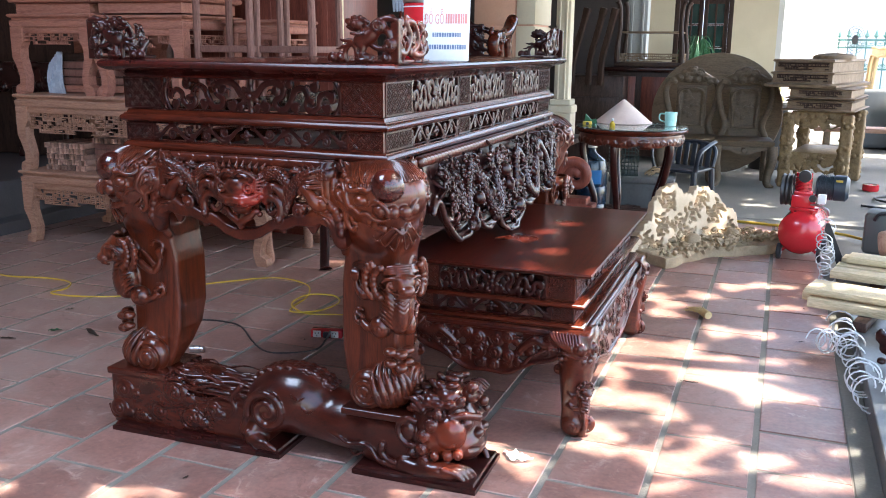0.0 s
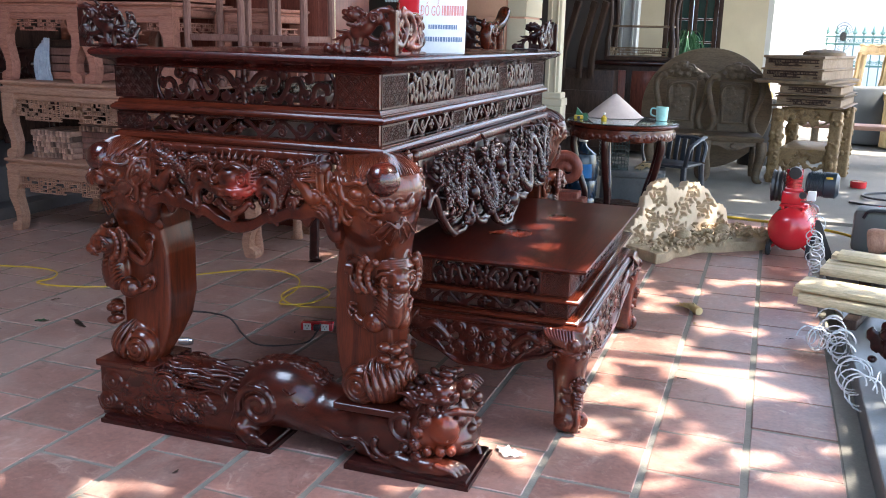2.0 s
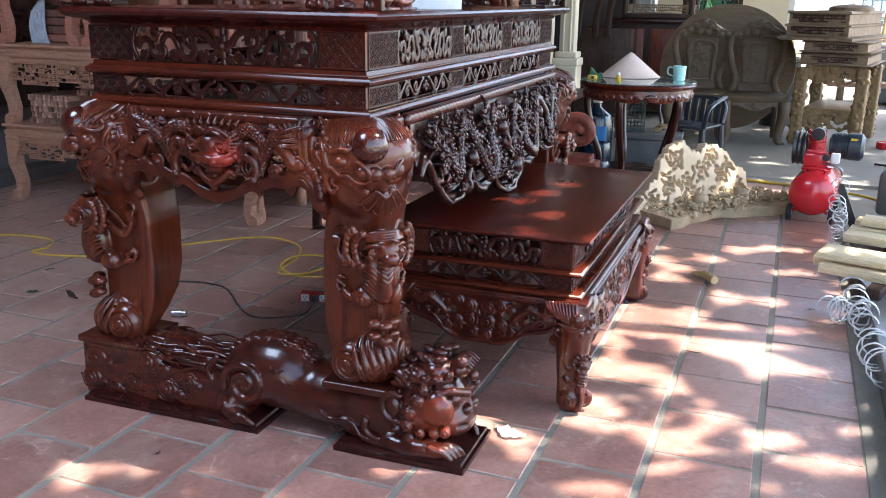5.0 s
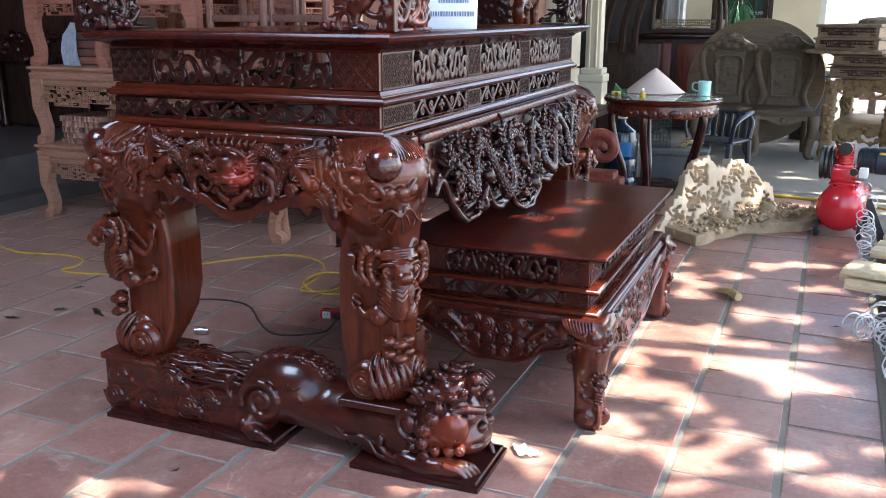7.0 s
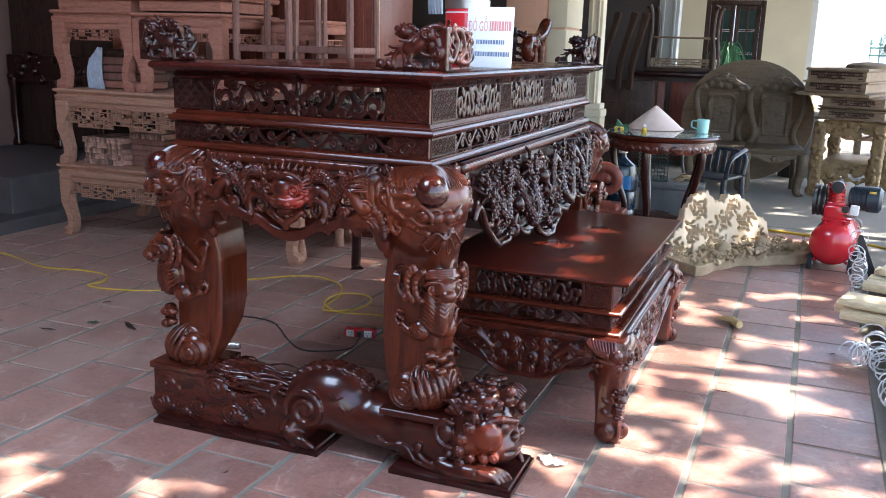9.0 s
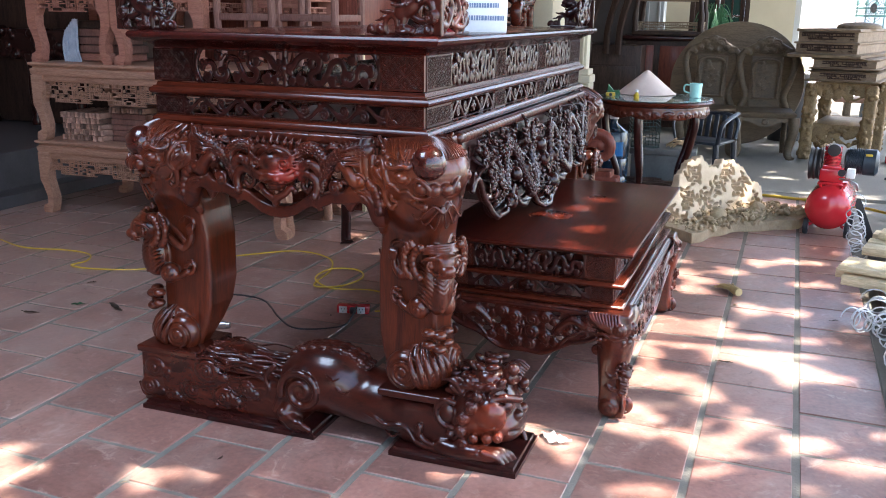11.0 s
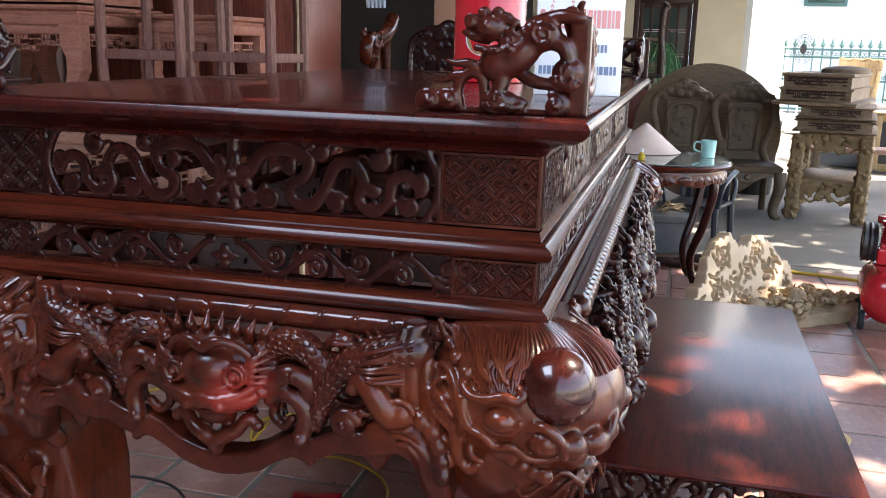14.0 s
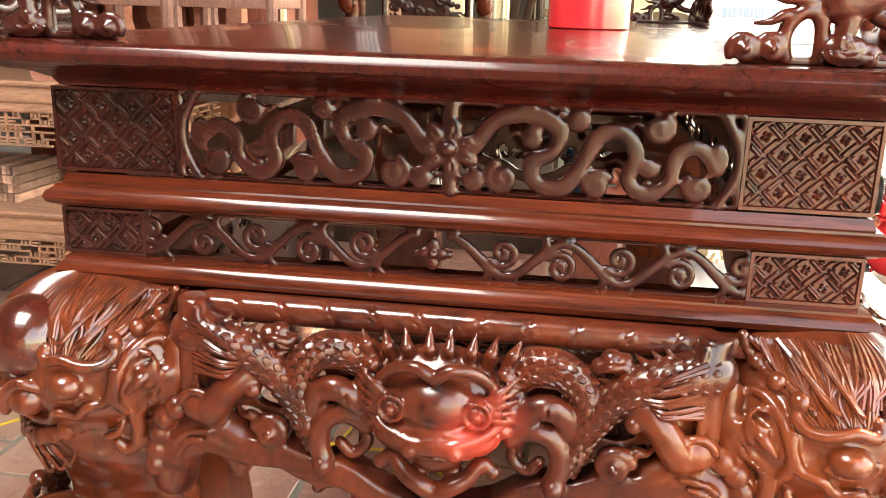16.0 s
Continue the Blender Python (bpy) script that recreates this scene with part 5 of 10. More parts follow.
def lion_base(name):
    """The crouching lion that carries two legs: cloud-carved block, hairy back, haunch with a spiral, smooth flank, curly head and paws."""
    c = Clay((-0.59, -1.125, 0.018), (0.83, -0.825, 0.365), 0.0035)
    y = -0.972
    c.slab((-0.41, y, 0.112), (0.140, 0.106, 0.098), 0.016, 0.01)
    c.ball((-0.535, y, 0.11), (0.036, 0.100, 0.092), 0.012)
    c.slab((-0.438, y, 0.212), (0.120, 0.111, 0.012), 0.004, 0.002)
    c.slab((-0.14, y, 0.095), (0.21, 0.104, 0.078), 0.03, 0.02)
    c.ball((-0.25, y + 0.01, 0.152), (0.14, 0.090, 0.078), 0.03)
    c.ball((0.13, y, 0.165), (0.170, 0.112, 0.118), 0.03)
    c.ball((0.34, y, 0.122), (0.22, 0.108, 0.095), 0.03)
    c.slab((0.53, y, 0.105), (0.13, 0.100, 0.080), 0.04, 0.03)
    c.slab((0.465, y, 0.198), (0.118, 0.110, 0.012), 0.005, 0.003)
    c.ball((0.665, y, 0.165), (0.110, 0.112, 0.112), 0.02)
    c.ball((0.735, y, 0.12), (0.062, 0.088, 0.06), 0.015)
    c.field((0.13, -1.13, 0.018), (0.40, -0.82, 0.075), lambda x, y, z: np.sqrt(((x - 0.265) / 0.13) ** 2 + ((z - 0.005) / 0.060) ** 2) * 0.060 - 0.060, 0.012, cut=True)
    for s in (-1, 1):
        f = lambda x, d, z: (x, y + s * d, z)
        # haunch spiral, its outline and the hind paw
        c.ball(f(0.075, 0.085, 0.150), (0.080, 0.030, 0.076), 0.012)
        c.tube([f(p[0], 0.112, p[2]) for p in curl((0.078, 0.152), 0.074, 3.4, 1.9, -1, 40)], taper(41, 0.0125, 0.0085), 0.002)
        c.tube(smooth_line([f(0.004, 0.104, 0.150), f(-0.010, 0.104, 0.100), f(-0.020, 0.104, 0.070), f(0.000, 0.106, 0.050)], 4), 0.010, 0.003)
        c.tube(smooth_line([f(-0.02, 0.104, 0.225), f(-0.055, 0.102, 0.18), f(-0.045, 0.102, 0.135), f(-0.075, 0.102, 0.10)], 4), taper(13, 0.009, 0.005), 0.002)
        c.tube(smooth_line([f(0.02, 0.09, 0.085), f(0.015, 0.10, 0.055), f(0.05, 0.108, 0.036)], 4), 0.026, 0.008)
        c.ball(f(0.010, 0.116, 0.072), 0.015, 0.002)
        for q in range(3):
            c.tube(smooth_line([f(0.030 + 0.014 * q, 0.112, 0.050), f(0.052 + 0.016 * q, 0.124, 0.044), f(0.075 + 0.018 * q, 0.120, 0.026)], 3), 0.0085, 0.0016)
        # clouds in low relief on the block: a grooved curl in a lobed outline with a trailing tail
        for cx, cz, r, st in ((-0.490, 0.150, 0.025, 0.2), (-0.515, 0.076, 0.024, 1.0), (-0.341, 0.088, 0.024, 0.4), (-0.217, 0.082, 0.025, 0.7), (-0.280, 0.164, 0.030, 2.8), (-0.425, 0.060, 0.016, 2.0), (-0.130, 0.120, 0.018, 1.4)):
            c.ball(f(cx, 0.104, cz), (r * 1.7, 0.0145, r * 1.4), 0.0008)
            c.ball(f(cx + r * 1.5, 0.104, cz - r * 0.5), (r * 1.1, 0.0105, r * 0.8), 0.0008)
            c.tube([f(p[0], 0.1185 - 4.0 * ((p[0] - cx) ** 2 + (p[2] - cz) ** 2), p[2]) for p in curl((cx, cz), r * 1.1, st, 1.6, -1, 26)], taper(27, 0.0048, 0.0036), 0.0006, cut=True)
            c.tube(smooth_line([f(cx - r * 1.9, 0.1045, cz + r * 0.3), f(cx - r * 1.2, 0.1055, cz - r * 1.4), f(cx + r * 0.4, 0.1055, cz - r * 1.55), f(cx + r * 1.4, 0.1055, cz - r * 1.2), f(cx + r * 2.4, 0.1055, cz - r * 1.3), f(cx + r * 3.4, 0.1045, cz - r * 0.6)], 4), taper(21, 0.0044, 0.0026), 0.0006)
            c.tube(smooth_line([f(cx - r * 1.0, 0.1045, cz + r * 1.5), f(cx + r * 0.6, 0.1055, cz + r * 1.6), f(cx + r * 1.8, 0.1055, cz + r * 0.7), f(cx + r * 3.0, 0.1045, cz + r * 0.9)], 4), taper(13, 0.0040, 0.0024), 0.0006)
        # flowing hair that runs from the tail on to the flank
        for q in range(7):
            z0 = 0.205 - 0.018 * q
            c.tube(smooth_line([f(-0.30 + 0.02 * q, 0.092 + 0.0015 * q, z0), f(-0.21 + 0.02 * q, 0.1015, z0 - 0.012 + 0.006 * (q % 2)), f(-0.13 + 0.012 * q, 0.1025, z0 + 0.004 - 0.010 * (q % 2)), f(-0.055 + 0.004 * q, 0.1030, z0 - 0.008)], 4), taper(13, 0.0056, 0.0022), 0.0012)
        # a winding scroll along the smooth flank
        c.tube(smooth_line([f(0.300, 0.100, 0.118), f(0.335, 0.106, 0.108), f(0.372, 0.108, 0.090), f(0.420, 0.108, 0.096), f(0.450, 0.108, 0.086), f(0.475, 0.108, 0.052), f(0.520, 0.110, 0.040), f(0.580, 0.112, 0.038), f(0.625, 0.114, 0.050), f(0.640, 0.114, 0.068), f(0.628, 0.114, 0.074)], 5), [0.007] * 26 + [0.009] * 25, 0.002)
        c.tube(smooth_line([f(0.490, 0.108, 0.105), f(0.488, 0.110, 0.082), f(0.505, 0.110, 0.062), f(0.535, 0.110, 0.050)], 5), [0.0115] * 4 + [0.0085] * 12, 0.002)
        for px, pz in ((0.395, 0.052), (0.19, 0.205), (0.225, 0.165)):
            c.tube(smooth_line([f(px - 0.025, 0.100, pz + 0.016), f(px, 0.104, pz), f(px + 0.022, 0.102, pz + 0.012)], 4), 0.0032, 0.002)
        # ear, curls, cheek, eye and paw
        c.ball(f(0.575, 0.096, 0.162), (0.026, 0.018, 0.034), 0.003)
        c.tube(smooth_line([f(0.600, 0.104, 0.200), f(0.570, 0.106, 0.206), f(0.545, 0.106, 0.180), f(0.548, 0.106, 0.145), f(0.572, 0.106, 0.122), f(0.598, 0.106, 0.118)], 5), 0.0085, 0.002)
        for cx, cz, r in ((0.652, 0.196, 0.023), (0.629, 0.154, 0.022), (0.622, 0.112, 0.021), (0.628, 0.072, 0.021), (0.664, 0.094, 0.015), (0.704, 0.098, 0.018), (0.736, 0.106, 0.017), (0.672, 0.232, 0.018), (0.588, 0.096, 0.016)):
            d = 0.104 if cx < 0.68 else 0.096
            c.ball(f(cx, d, cz), r, 0.0025)
            c.tube([f(p[0], d + r * math.sqrt(max(0.1, 1.02 - ((p[0] - cx) ** 2 + (p[2] - cz) ** 2) / (r * r))), p[2]) for p in curl((cx, cz), r * 0.80, cx * 40, 1.5, 1, 18)], taper(19, 0.0030, 0.0022), 0.0007, cut=True)
        c.ball(f(0.704, 0.086, 0.172), (0.054, 0.036, 0.054), 0.005)
        c.tube(smooth_line([f(0.655, 0.112, 0.130), f(0.690, 0.122, 0.126), f(0.725, 0.112, 0.140), f(0.740, 0.096, 0.160)], 4), 0.0035, 0.002, cut=True)
        c.ball(f(0.752, 0.062, 0.200), 0.022, 0.003)
        c.tube([f(0.710, 0.088, 0.222), f(0.750, 0.076, 0.230), f(0.785, 0.040, 0.216)], 0.012, 0.003)
        c.ball(f(0.778, 0.028, 0.160), (0.020, 0.020, 0.016), 0.003)
        for px, pz, a in ((0.600, 0.235, 0.5), (0.640, 0.252, 0.0), (0.680, 0.248, -0.5), (0.715, 0.252, -0.9)):
            for q in (-1, 0, 1):
                c.ball(f(px + 0.010 * q, 0.082 - 0.004 * abs(q), pz + 0.006 * q), (0.030, 0.016, 0.011), 0.0015, turn=Euler((0, a + 0.5 * q, 0)))
        c.tube(smooth_line([f(0.560, 0.100, 0.05), f(0.62, 0.108, 0.045), f(0.680, 0.112, 0.052)], 4), 0.024, 0.008)
        c.ball(f(0.700, 0.098, 0.048), (0.062, 0.034, 0.030), 0.006)
        for q in range(4):
            c.tube(smooth_line([f(0.700 + 0.012 * q, 0.122 - 0.012 * q, 0.062), f(0.738 + 0.010 * q, 0.118 - 0.014 * q, 0.052), f(0.760 + 0.008 * q, 0.112 - 0.015 * q, 0.030)], 3), taper(7, 0.0125, 0.0075), 0.0015)
    for s in (-1, 1):
        for q in range(9):
            a = 0.25 + 0.3 * q
            c.tube(smooth_line([(0.655 - 0.035 * math.cos(a), y + s * (0.095 - 0.006 * q), 0.235 + 0.008 * q), (0.645 - 0.065 * math.cos(a), y + s * (0.085 - 0.007 * q), 0.262 + 0.004 * q), (0.600 - 0.05 * math.cos(a), y + s * (0.085 - 0.008 * q), 0.262 - 0.004 * q)], 4), taper(9, 0.0075, 0.0028), 0.0012)
    c.ball((0.690, y - 0.02, 0.275), (0.050, 0.062, 0.034), 0.003)
    c.ball((0.752, y - 0.01, 0.280), (0.032, 0.046, 0.030), 0.003)
    c.ball((0.765, y - 0.045, 0.312), 0.019, 0.0015)
    for s in (-1, 1):
        for px, d, pz, a in ((0.650, 0.070, 0.272, 0.5), (0.675, 0.086, 0.258, 0.1), (0.706, 0.090, 0.262, -0.3), (0.735, 0.076, 0.272, -0.8), (0.668, 0.048, 0.306, 0.4), (0.702, 0.052, 0.310, -0.2), (0.640, 0.030, 0.300, 0.7), (0.690, 0.018, 0.318, 0.0)):
            c.ball((px, y + s * d, pz), (0.024, 0.015, 0.013), 0.0008, turn=Euler((0, a, 0)))
            dx, dz = math.cos(a), -math.sin(a)
            c.tube([(px - 0.020 * dx, y + s * (d + 0.014), pz - 0.020 * dz + 0.004), (px, y + s * (d + 0.016), pz + 0.006), (px + 0.022 * dx, y + s * (d + 0.010), pz + 0.022 * dz + 0.004)], 0.0020, 0.0006, cut=True)
    for q in range(5):
        c.tube(smooth_line([(0.735, y - 0.03 + 0.018 * q, 0.300), (0.765, y - 0.03 + 0.018 * q, 0.308), (0.790, y - 0.03 + 0.018 * q, 0.290)], 3), 0.0050, 0.0015)
    c.ball((0.792, y - 0.015, 0.262), 0.017, 0.002)
    for i in range(26):
        a = i * 2.4
        c.ball((0.640 + 0.013 * i ** 0.5 * math.cos(a) * 1.5, y + 0.018 * i ** 0.5 * math.sin(a), 0.280 - 0.0012 * i), (0.017, 0.014, 0.012), 0.002, turn=Euler((0, 0, a)))
    c.tube([(0.770, y - 0.07, 0.118), (0.798, y - 0.035, 0.114), (0.803, y, 0.114), (0.798, y + 0.035, 0.114), (0.770, y + 0.07, 0.118)], 0.008, 0.003, cut=True)
    for q in range(11):
        d = -0.085 + 0.017 * q
        strand = [(-0.31 + 0.36 * i / 16, y + d + 0.010 * math.sin(i * 0.75 + q * 1.9), 0.231 - 0.050 * i / 16 - 3.0 * d * d + 0.003 * math.sin(i * 1.1 + q)) for i in range(17)]
        c.tube(strand, [0.0045 + 0.0030 * math.sin(math.pi * i / 16) for i in range(17)], 0.0010)
    for i in range(18):
        s = i / 17
        a = 0.55 + 2.0 * s
        for d in (-0.024, 0.0, 0.024):
            q = 0.5 * (i % 2)
            c.ball((0.13 - 0.168 * math.cos(a + 0.05 * q), y + d + 0.012 * q, 0.168 + 0.116 * math.sin(a)), (0.015, 0.013, 0.008), 0.002)
    return c.skin(name)


def altar_table():
    t = thing("altar_table", pose(-1.327, 3.689, 0), "tall dark red lacquered altar table, densely carved with dragons and lions", "table")
    bm = bmesh.new()
    moulding(bm, 0.489, 1.014, [(-0.03, 1.218), (-0.018, 1.221), (-0.012, 1.23), (-0.004, 1.234), (0.004, 1.238), (0.02, 1.241), (0.026, 1.243), (0.036, 1.248), (0.043, 1.255), (0.045, 1.262), (0.042, 1.269), (0.036, 1.2735), (0.029, 1.275)])
    part("tabletop", bm, LACQUER_Y, t, "polished red-brown tabletop with a rounded edge")
    bm = bmesh.new()
    moulding(bm, 0.493, 1.014, [(-0.06, 1.071), (-0.022, 1.070), (-0.012, 1.074), (-0.003, 1.079), (0.0, 1.086), (-0.003, 1.093), (-0.011, 1.098), (-0.0115, 1.101), (-0.018, 1.102), (-0.022, 1.114), (-0.06, 1.117)], (-0.004, 0, 0), True)
    part("moulding", bm, LACQUER_X, t, "bullnose moulding")
    bm = bmesh.new()
    moulding(bm, 0.489, 1.014, [(-0.03, 0.979), (-0.012, 0.980), (-0.003, 0.985), (0.0, 0.993), (-0.003, 1.001), (-0.010, 1.006), (-0.0105, 1.009), (-0.02, 1.012), (-0.06, 1.012)], ring=True)
    part("moulding", bm, LACQUER_X, t, "bullnose moulding")
    bm = bmesh.new()
    moulding(bm, 0.50, 1.02, [(-0.05, 0.950), (0.0, 0.950), (0.010, 0.956), (0.012, 0.970), (0.004, 0.9775), (-0.05, 0.9778)], (0.008, 0, 0), True)
    part("shoulder", bm, LACQUER_X, t, "rounded shoulder under the mouldings")
    X, XL, Y = 0.466, 0.484, 0.992
    for s in (-1, 1):
        y = s * Y
        # darker wood on the left, lighter on the right, to imitate light from the right
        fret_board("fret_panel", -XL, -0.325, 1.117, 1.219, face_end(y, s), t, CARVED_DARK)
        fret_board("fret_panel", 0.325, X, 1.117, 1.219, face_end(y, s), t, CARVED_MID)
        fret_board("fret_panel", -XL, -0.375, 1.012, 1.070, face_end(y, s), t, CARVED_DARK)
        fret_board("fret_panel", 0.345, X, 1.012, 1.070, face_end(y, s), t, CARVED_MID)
    upper, lower = dragon_panel(-0.325, 0.325, 1.117, 1.219), vine_panel(-0.375, 0.345, 1.012, 1.070)
    for s in (-1, 1):
        m = pose(0, s * (Y - 0.006), 0, 0, 0, 0 if s < 0 else 180)
        part("pierced_scroll", upper, CARVED_DARK, t, "pierced dragon scrollwork", matrix=m)
        part("pierced_vine", lower, CARVED_DARK, t, "pierced vine scrollwork", matrix=m)
    bars = [(-Y + 0.014, -0.78), (-0.34, -0.22), (0.22, 0.34), (0.78, Y - 0.014)]
    gaps = [(-0.78, -0.34), (-0.22, 0.22), (0.34, 0.78)]
    # the side towards the yard is panelled, the other one stands open between posts
    for a, b in bars:
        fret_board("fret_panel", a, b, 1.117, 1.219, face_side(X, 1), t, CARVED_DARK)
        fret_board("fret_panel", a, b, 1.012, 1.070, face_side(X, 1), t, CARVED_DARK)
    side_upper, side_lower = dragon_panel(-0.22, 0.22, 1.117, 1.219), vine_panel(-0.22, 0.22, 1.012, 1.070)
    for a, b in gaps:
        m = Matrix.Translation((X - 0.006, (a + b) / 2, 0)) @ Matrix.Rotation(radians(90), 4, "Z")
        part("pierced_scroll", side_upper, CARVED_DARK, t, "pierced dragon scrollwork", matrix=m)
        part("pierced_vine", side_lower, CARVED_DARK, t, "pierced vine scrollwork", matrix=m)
    for y in (-Y + 0.045, 0.0, Y - 0.045):
        bm = bmesh.new()
        box(bm, (-XL + 0.03, y, 1.115), (0.045, 0.05, 0.206), 0.003)
        part("post", bm, CARVED_DARK, t, "square post on the open side")
    rope = rope_band(0.60, 0.967, 0.017, 0.055)
    long_rope = rope_band(1.66, 0.967, 0.018, 0.032)
    for s in (-1, 1):
        part("rope_band", rope, CARVED, t, "gadrooned band", matrix=pose(0.012, s * 1.028, 0, 0, 0, 0 if s < 0 else 180))
        part("rope_band", long_rope, CARVED, t, "gadrooned band", matrix=Matrix.Translation((0.012 + s * 0.505, 0, 0)) @ Matrix.Rotation(radians(90 * s), 4, "Z"))
    ap, ap_scales = end_apron()
    for m in (pose(0, 0, 0), pose(0.018, 0, 0, 0, 0, 180)):
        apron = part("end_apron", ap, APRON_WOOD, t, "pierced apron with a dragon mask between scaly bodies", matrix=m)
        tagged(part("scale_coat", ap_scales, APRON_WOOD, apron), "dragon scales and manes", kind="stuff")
    sa, sa_scales = side_apron()
    for s in (-1, 1):
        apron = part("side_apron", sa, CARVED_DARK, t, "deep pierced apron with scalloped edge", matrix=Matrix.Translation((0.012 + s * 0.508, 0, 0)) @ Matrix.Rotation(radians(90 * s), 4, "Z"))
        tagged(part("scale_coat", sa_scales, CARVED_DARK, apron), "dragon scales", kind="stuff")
    right, left = carved_leg("leg"), carved_leg("leg", 0.009)
    bm = bmesh.new()
    bmesh.ops.create_uvsphere(bm, u_segments=32, v_segments=20, radius=0.0535)
    pearl = bpy.data.meshes.new("pearl")
    bm.to_mesh(pearl)
    bm.free()
    mane = leg_mane()
    for me, px, hair in ((right, 0.512, mane), (left, -0.492, flipped(mane, 0.009))):
        for turn in (0, 180):
            m = pose(0.018 if turn else 0, 0, 0, 0, 0, turn)
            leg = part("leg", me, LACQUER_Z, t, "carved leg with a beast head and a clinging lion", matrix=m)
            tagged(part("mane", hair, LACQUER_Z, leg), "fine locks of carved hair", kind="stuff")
            part("pearl", pearl, PEARL, leg, "polished wooden pearl", matrix=pose(px, -1.066, 0.923))
    lion = lion_base("lion_base")
    for turn in (0, 1):
        m = Matrix.Translation((0.3, -0.97 + 1.94 * turn, 0)) @ Matrix.Rotation(radians(1.3), 4, "Z") @ Matrix.Translation((-0.3, 0.97, 0))
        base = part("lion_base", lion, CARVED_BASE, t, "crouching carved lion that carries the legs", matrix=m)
        for x0, x1 in ((-0.530, 0.134), (0.396, 0.806)):
            bm = bmesh.new()
            moulding(bm, (x1 - x0) / 2, 0.136, [(-0.004, 0.0), (0.0, 0.003), (0.0, 0.018), (-0.008, 0.022), (-0.011, 0.030), (-0.016, 0.032)], ((x0 + x1) / 2, -0.972, 0))
            part("base_plate", bm, CARVED_DARK, base, "dark moulded foot plate")
    return t


altar_table()


# ---- the low table in front of it ----
def low_leg(name):
    """A short cabriole leg: locks of hair that sweep to a grooved disc on the knee, curls, a small cub on the corner, a volute at the foot; at the corner x > 0, y < 0."""
    c = Clay((0.20, -0.67, 0.0), (0.42, -0.46, 0.385), 0.0030)
    c.tube(smooth_line([(0.305, -0.575, 0.36), (0.325, -0.595, 0.30), (0.318, -0.588, 0.22), (0.316, -0.586, 0.13), (0.322, -0.592, 0.06), (0.325, -0.595, 0.04)], 4), [0.058 - 0.0006 * i for i in range(9)] + [0.050, 0.047, 0.045, 0.043, 0.041, 0.040, 0.040, 0.041, 0.042, 0.042, 0.042, 0.041], 0.012)
    c.slab((0.30, -0.57, 0.355), (0.07, 0.065, 0.028), 0.01, 0.02)
    c.slab((0.32, -0.59, 0.15), (0.040, 0.040, 0.13), 0.012, 0.01)
    turn = Euler((0, 0, radians(-45)))

    def D(a, l, z):
        return (0.355 + 0.7071 * (a + l), -0.625 + 0.7071 * (a - l), z)
    front = lambda u, y, v: (u, y, v)
    side = lambda u, y, v: (-0.27 - y, -0.27 - u, v)
    for P in (front, side):
        for i in range(10):
            c.tube(smooth_line([P(0.232 + 0.011 * i, -0.634, 0.378), P(0.246 + 0.010 * i, -0.646, 0.358 - 0.001 * i), P(0.276 + 0.006 * i, -0.652, 0.336), P(0.312 + 0.002 * i, -0.652, 0.322 + 0.002 * i)], 4), taper(13, 0.0056, 0.0030), 0.0007)
        c.ball(P(0.338, -0.640, 0.330), (0.026, 0.018, 0.026), 0.0012)
        c.tube([P(q[0], -0.6585 + 9.0 * ((q[0] - 0.338) ** 2 + (q[2] - 0.330) ** 2), q[2]) for q in curl((0.338, 0.330), 0.022, 2.0, 1.7, 1, 26)], 0.0026, 0.0006, cut=True)
        brow = smooth_line([P(0.262, -0.634, 0.302), P(0.284, -0.650, 0.314), P(0.308, -0.652, 0.306), P(0.336, -0.656, 0.300), P(0.364, -0.650, 0.308)], 4)
        c.tube(brow, 0.0056, 0.0008)
        for u, v, r in ((0.276, 0.290, 0.010), (0.294, 0.296, 0.011), (0.312, 0.288, 0.012), (0.334, 0.284, 0.012), (0.354, 0.288, 0.011), (0.300, 0.274, 0.009), (0.322, 0.268, 0.010), (0.344, 0.268, 0.010)):
            c.ball(P(u, -0.640, v), r, 0.0008)
        c.tube(smooth_line([P(0.268, -0.632, 0.272), P(0.290, -0.636, 0.258), P(0.322, -0.636, 0.250), P(0.352, -0.634, 0.256)], 4), 0.0036, 0.0008)
        c.ball(P(0.318, -0.628, 0.046), (0.036, 0.016, 0.036), 0.0015)
        c.tube([P(q[0], -0.6455 + 6.0 * ((q[0] - 0.318) ** 2 + (q[2] - 0.046) ** 2), q[2]) for q in curl((0.318, 0.046), 0.031, 1.5, 2.0, 1, 34)], taper(35, 0.0034, 0.0026), 0.0006, cut=True)
        for q in range(3):
            c.tube(smooth_line([P(0.350 + 0.006 * q, -0.632, 0.020), P(0.360 + 0.004 * q, -0.634, 0.056), P(0.346 + 0.006 * q, -0.632, 0.092 + 0.006 * q)], 4), taper(9, 0.0070, 0.0026), 0.0008)
        c.tube([P(*p) for p in curl((0.262, 0.235), 0.018, 0.5, 1.3, 1, 14, -0.60, 0.004)], 0.007, 0.002)
        # arms and paws of the small cub
        c.tube(smooth_line([P(0.345, -0.632, 0.168), P(0.322, -0.634, 0.160), P(0.306, -0.632, 0.172)], 3), 0.0066, 0.0012)
        c.tube(smooth_line([P(0.348, -0.634, 0.120), P(0.324, -0.636, 0.114), P(0.310, -0.632, 0.126)], 3), 0.0072, 0.0012)
        for q in range(3):
            c.ball(P(0.300 + 0.004 * q, -0.632, 0.172 + 0.007 * q), 0.0045, 0.0006)
            c.ball(P(0.304 + 0.004 * q, -0.632, 0.124 + 0.007 * q), 0.0045, 0.0006)
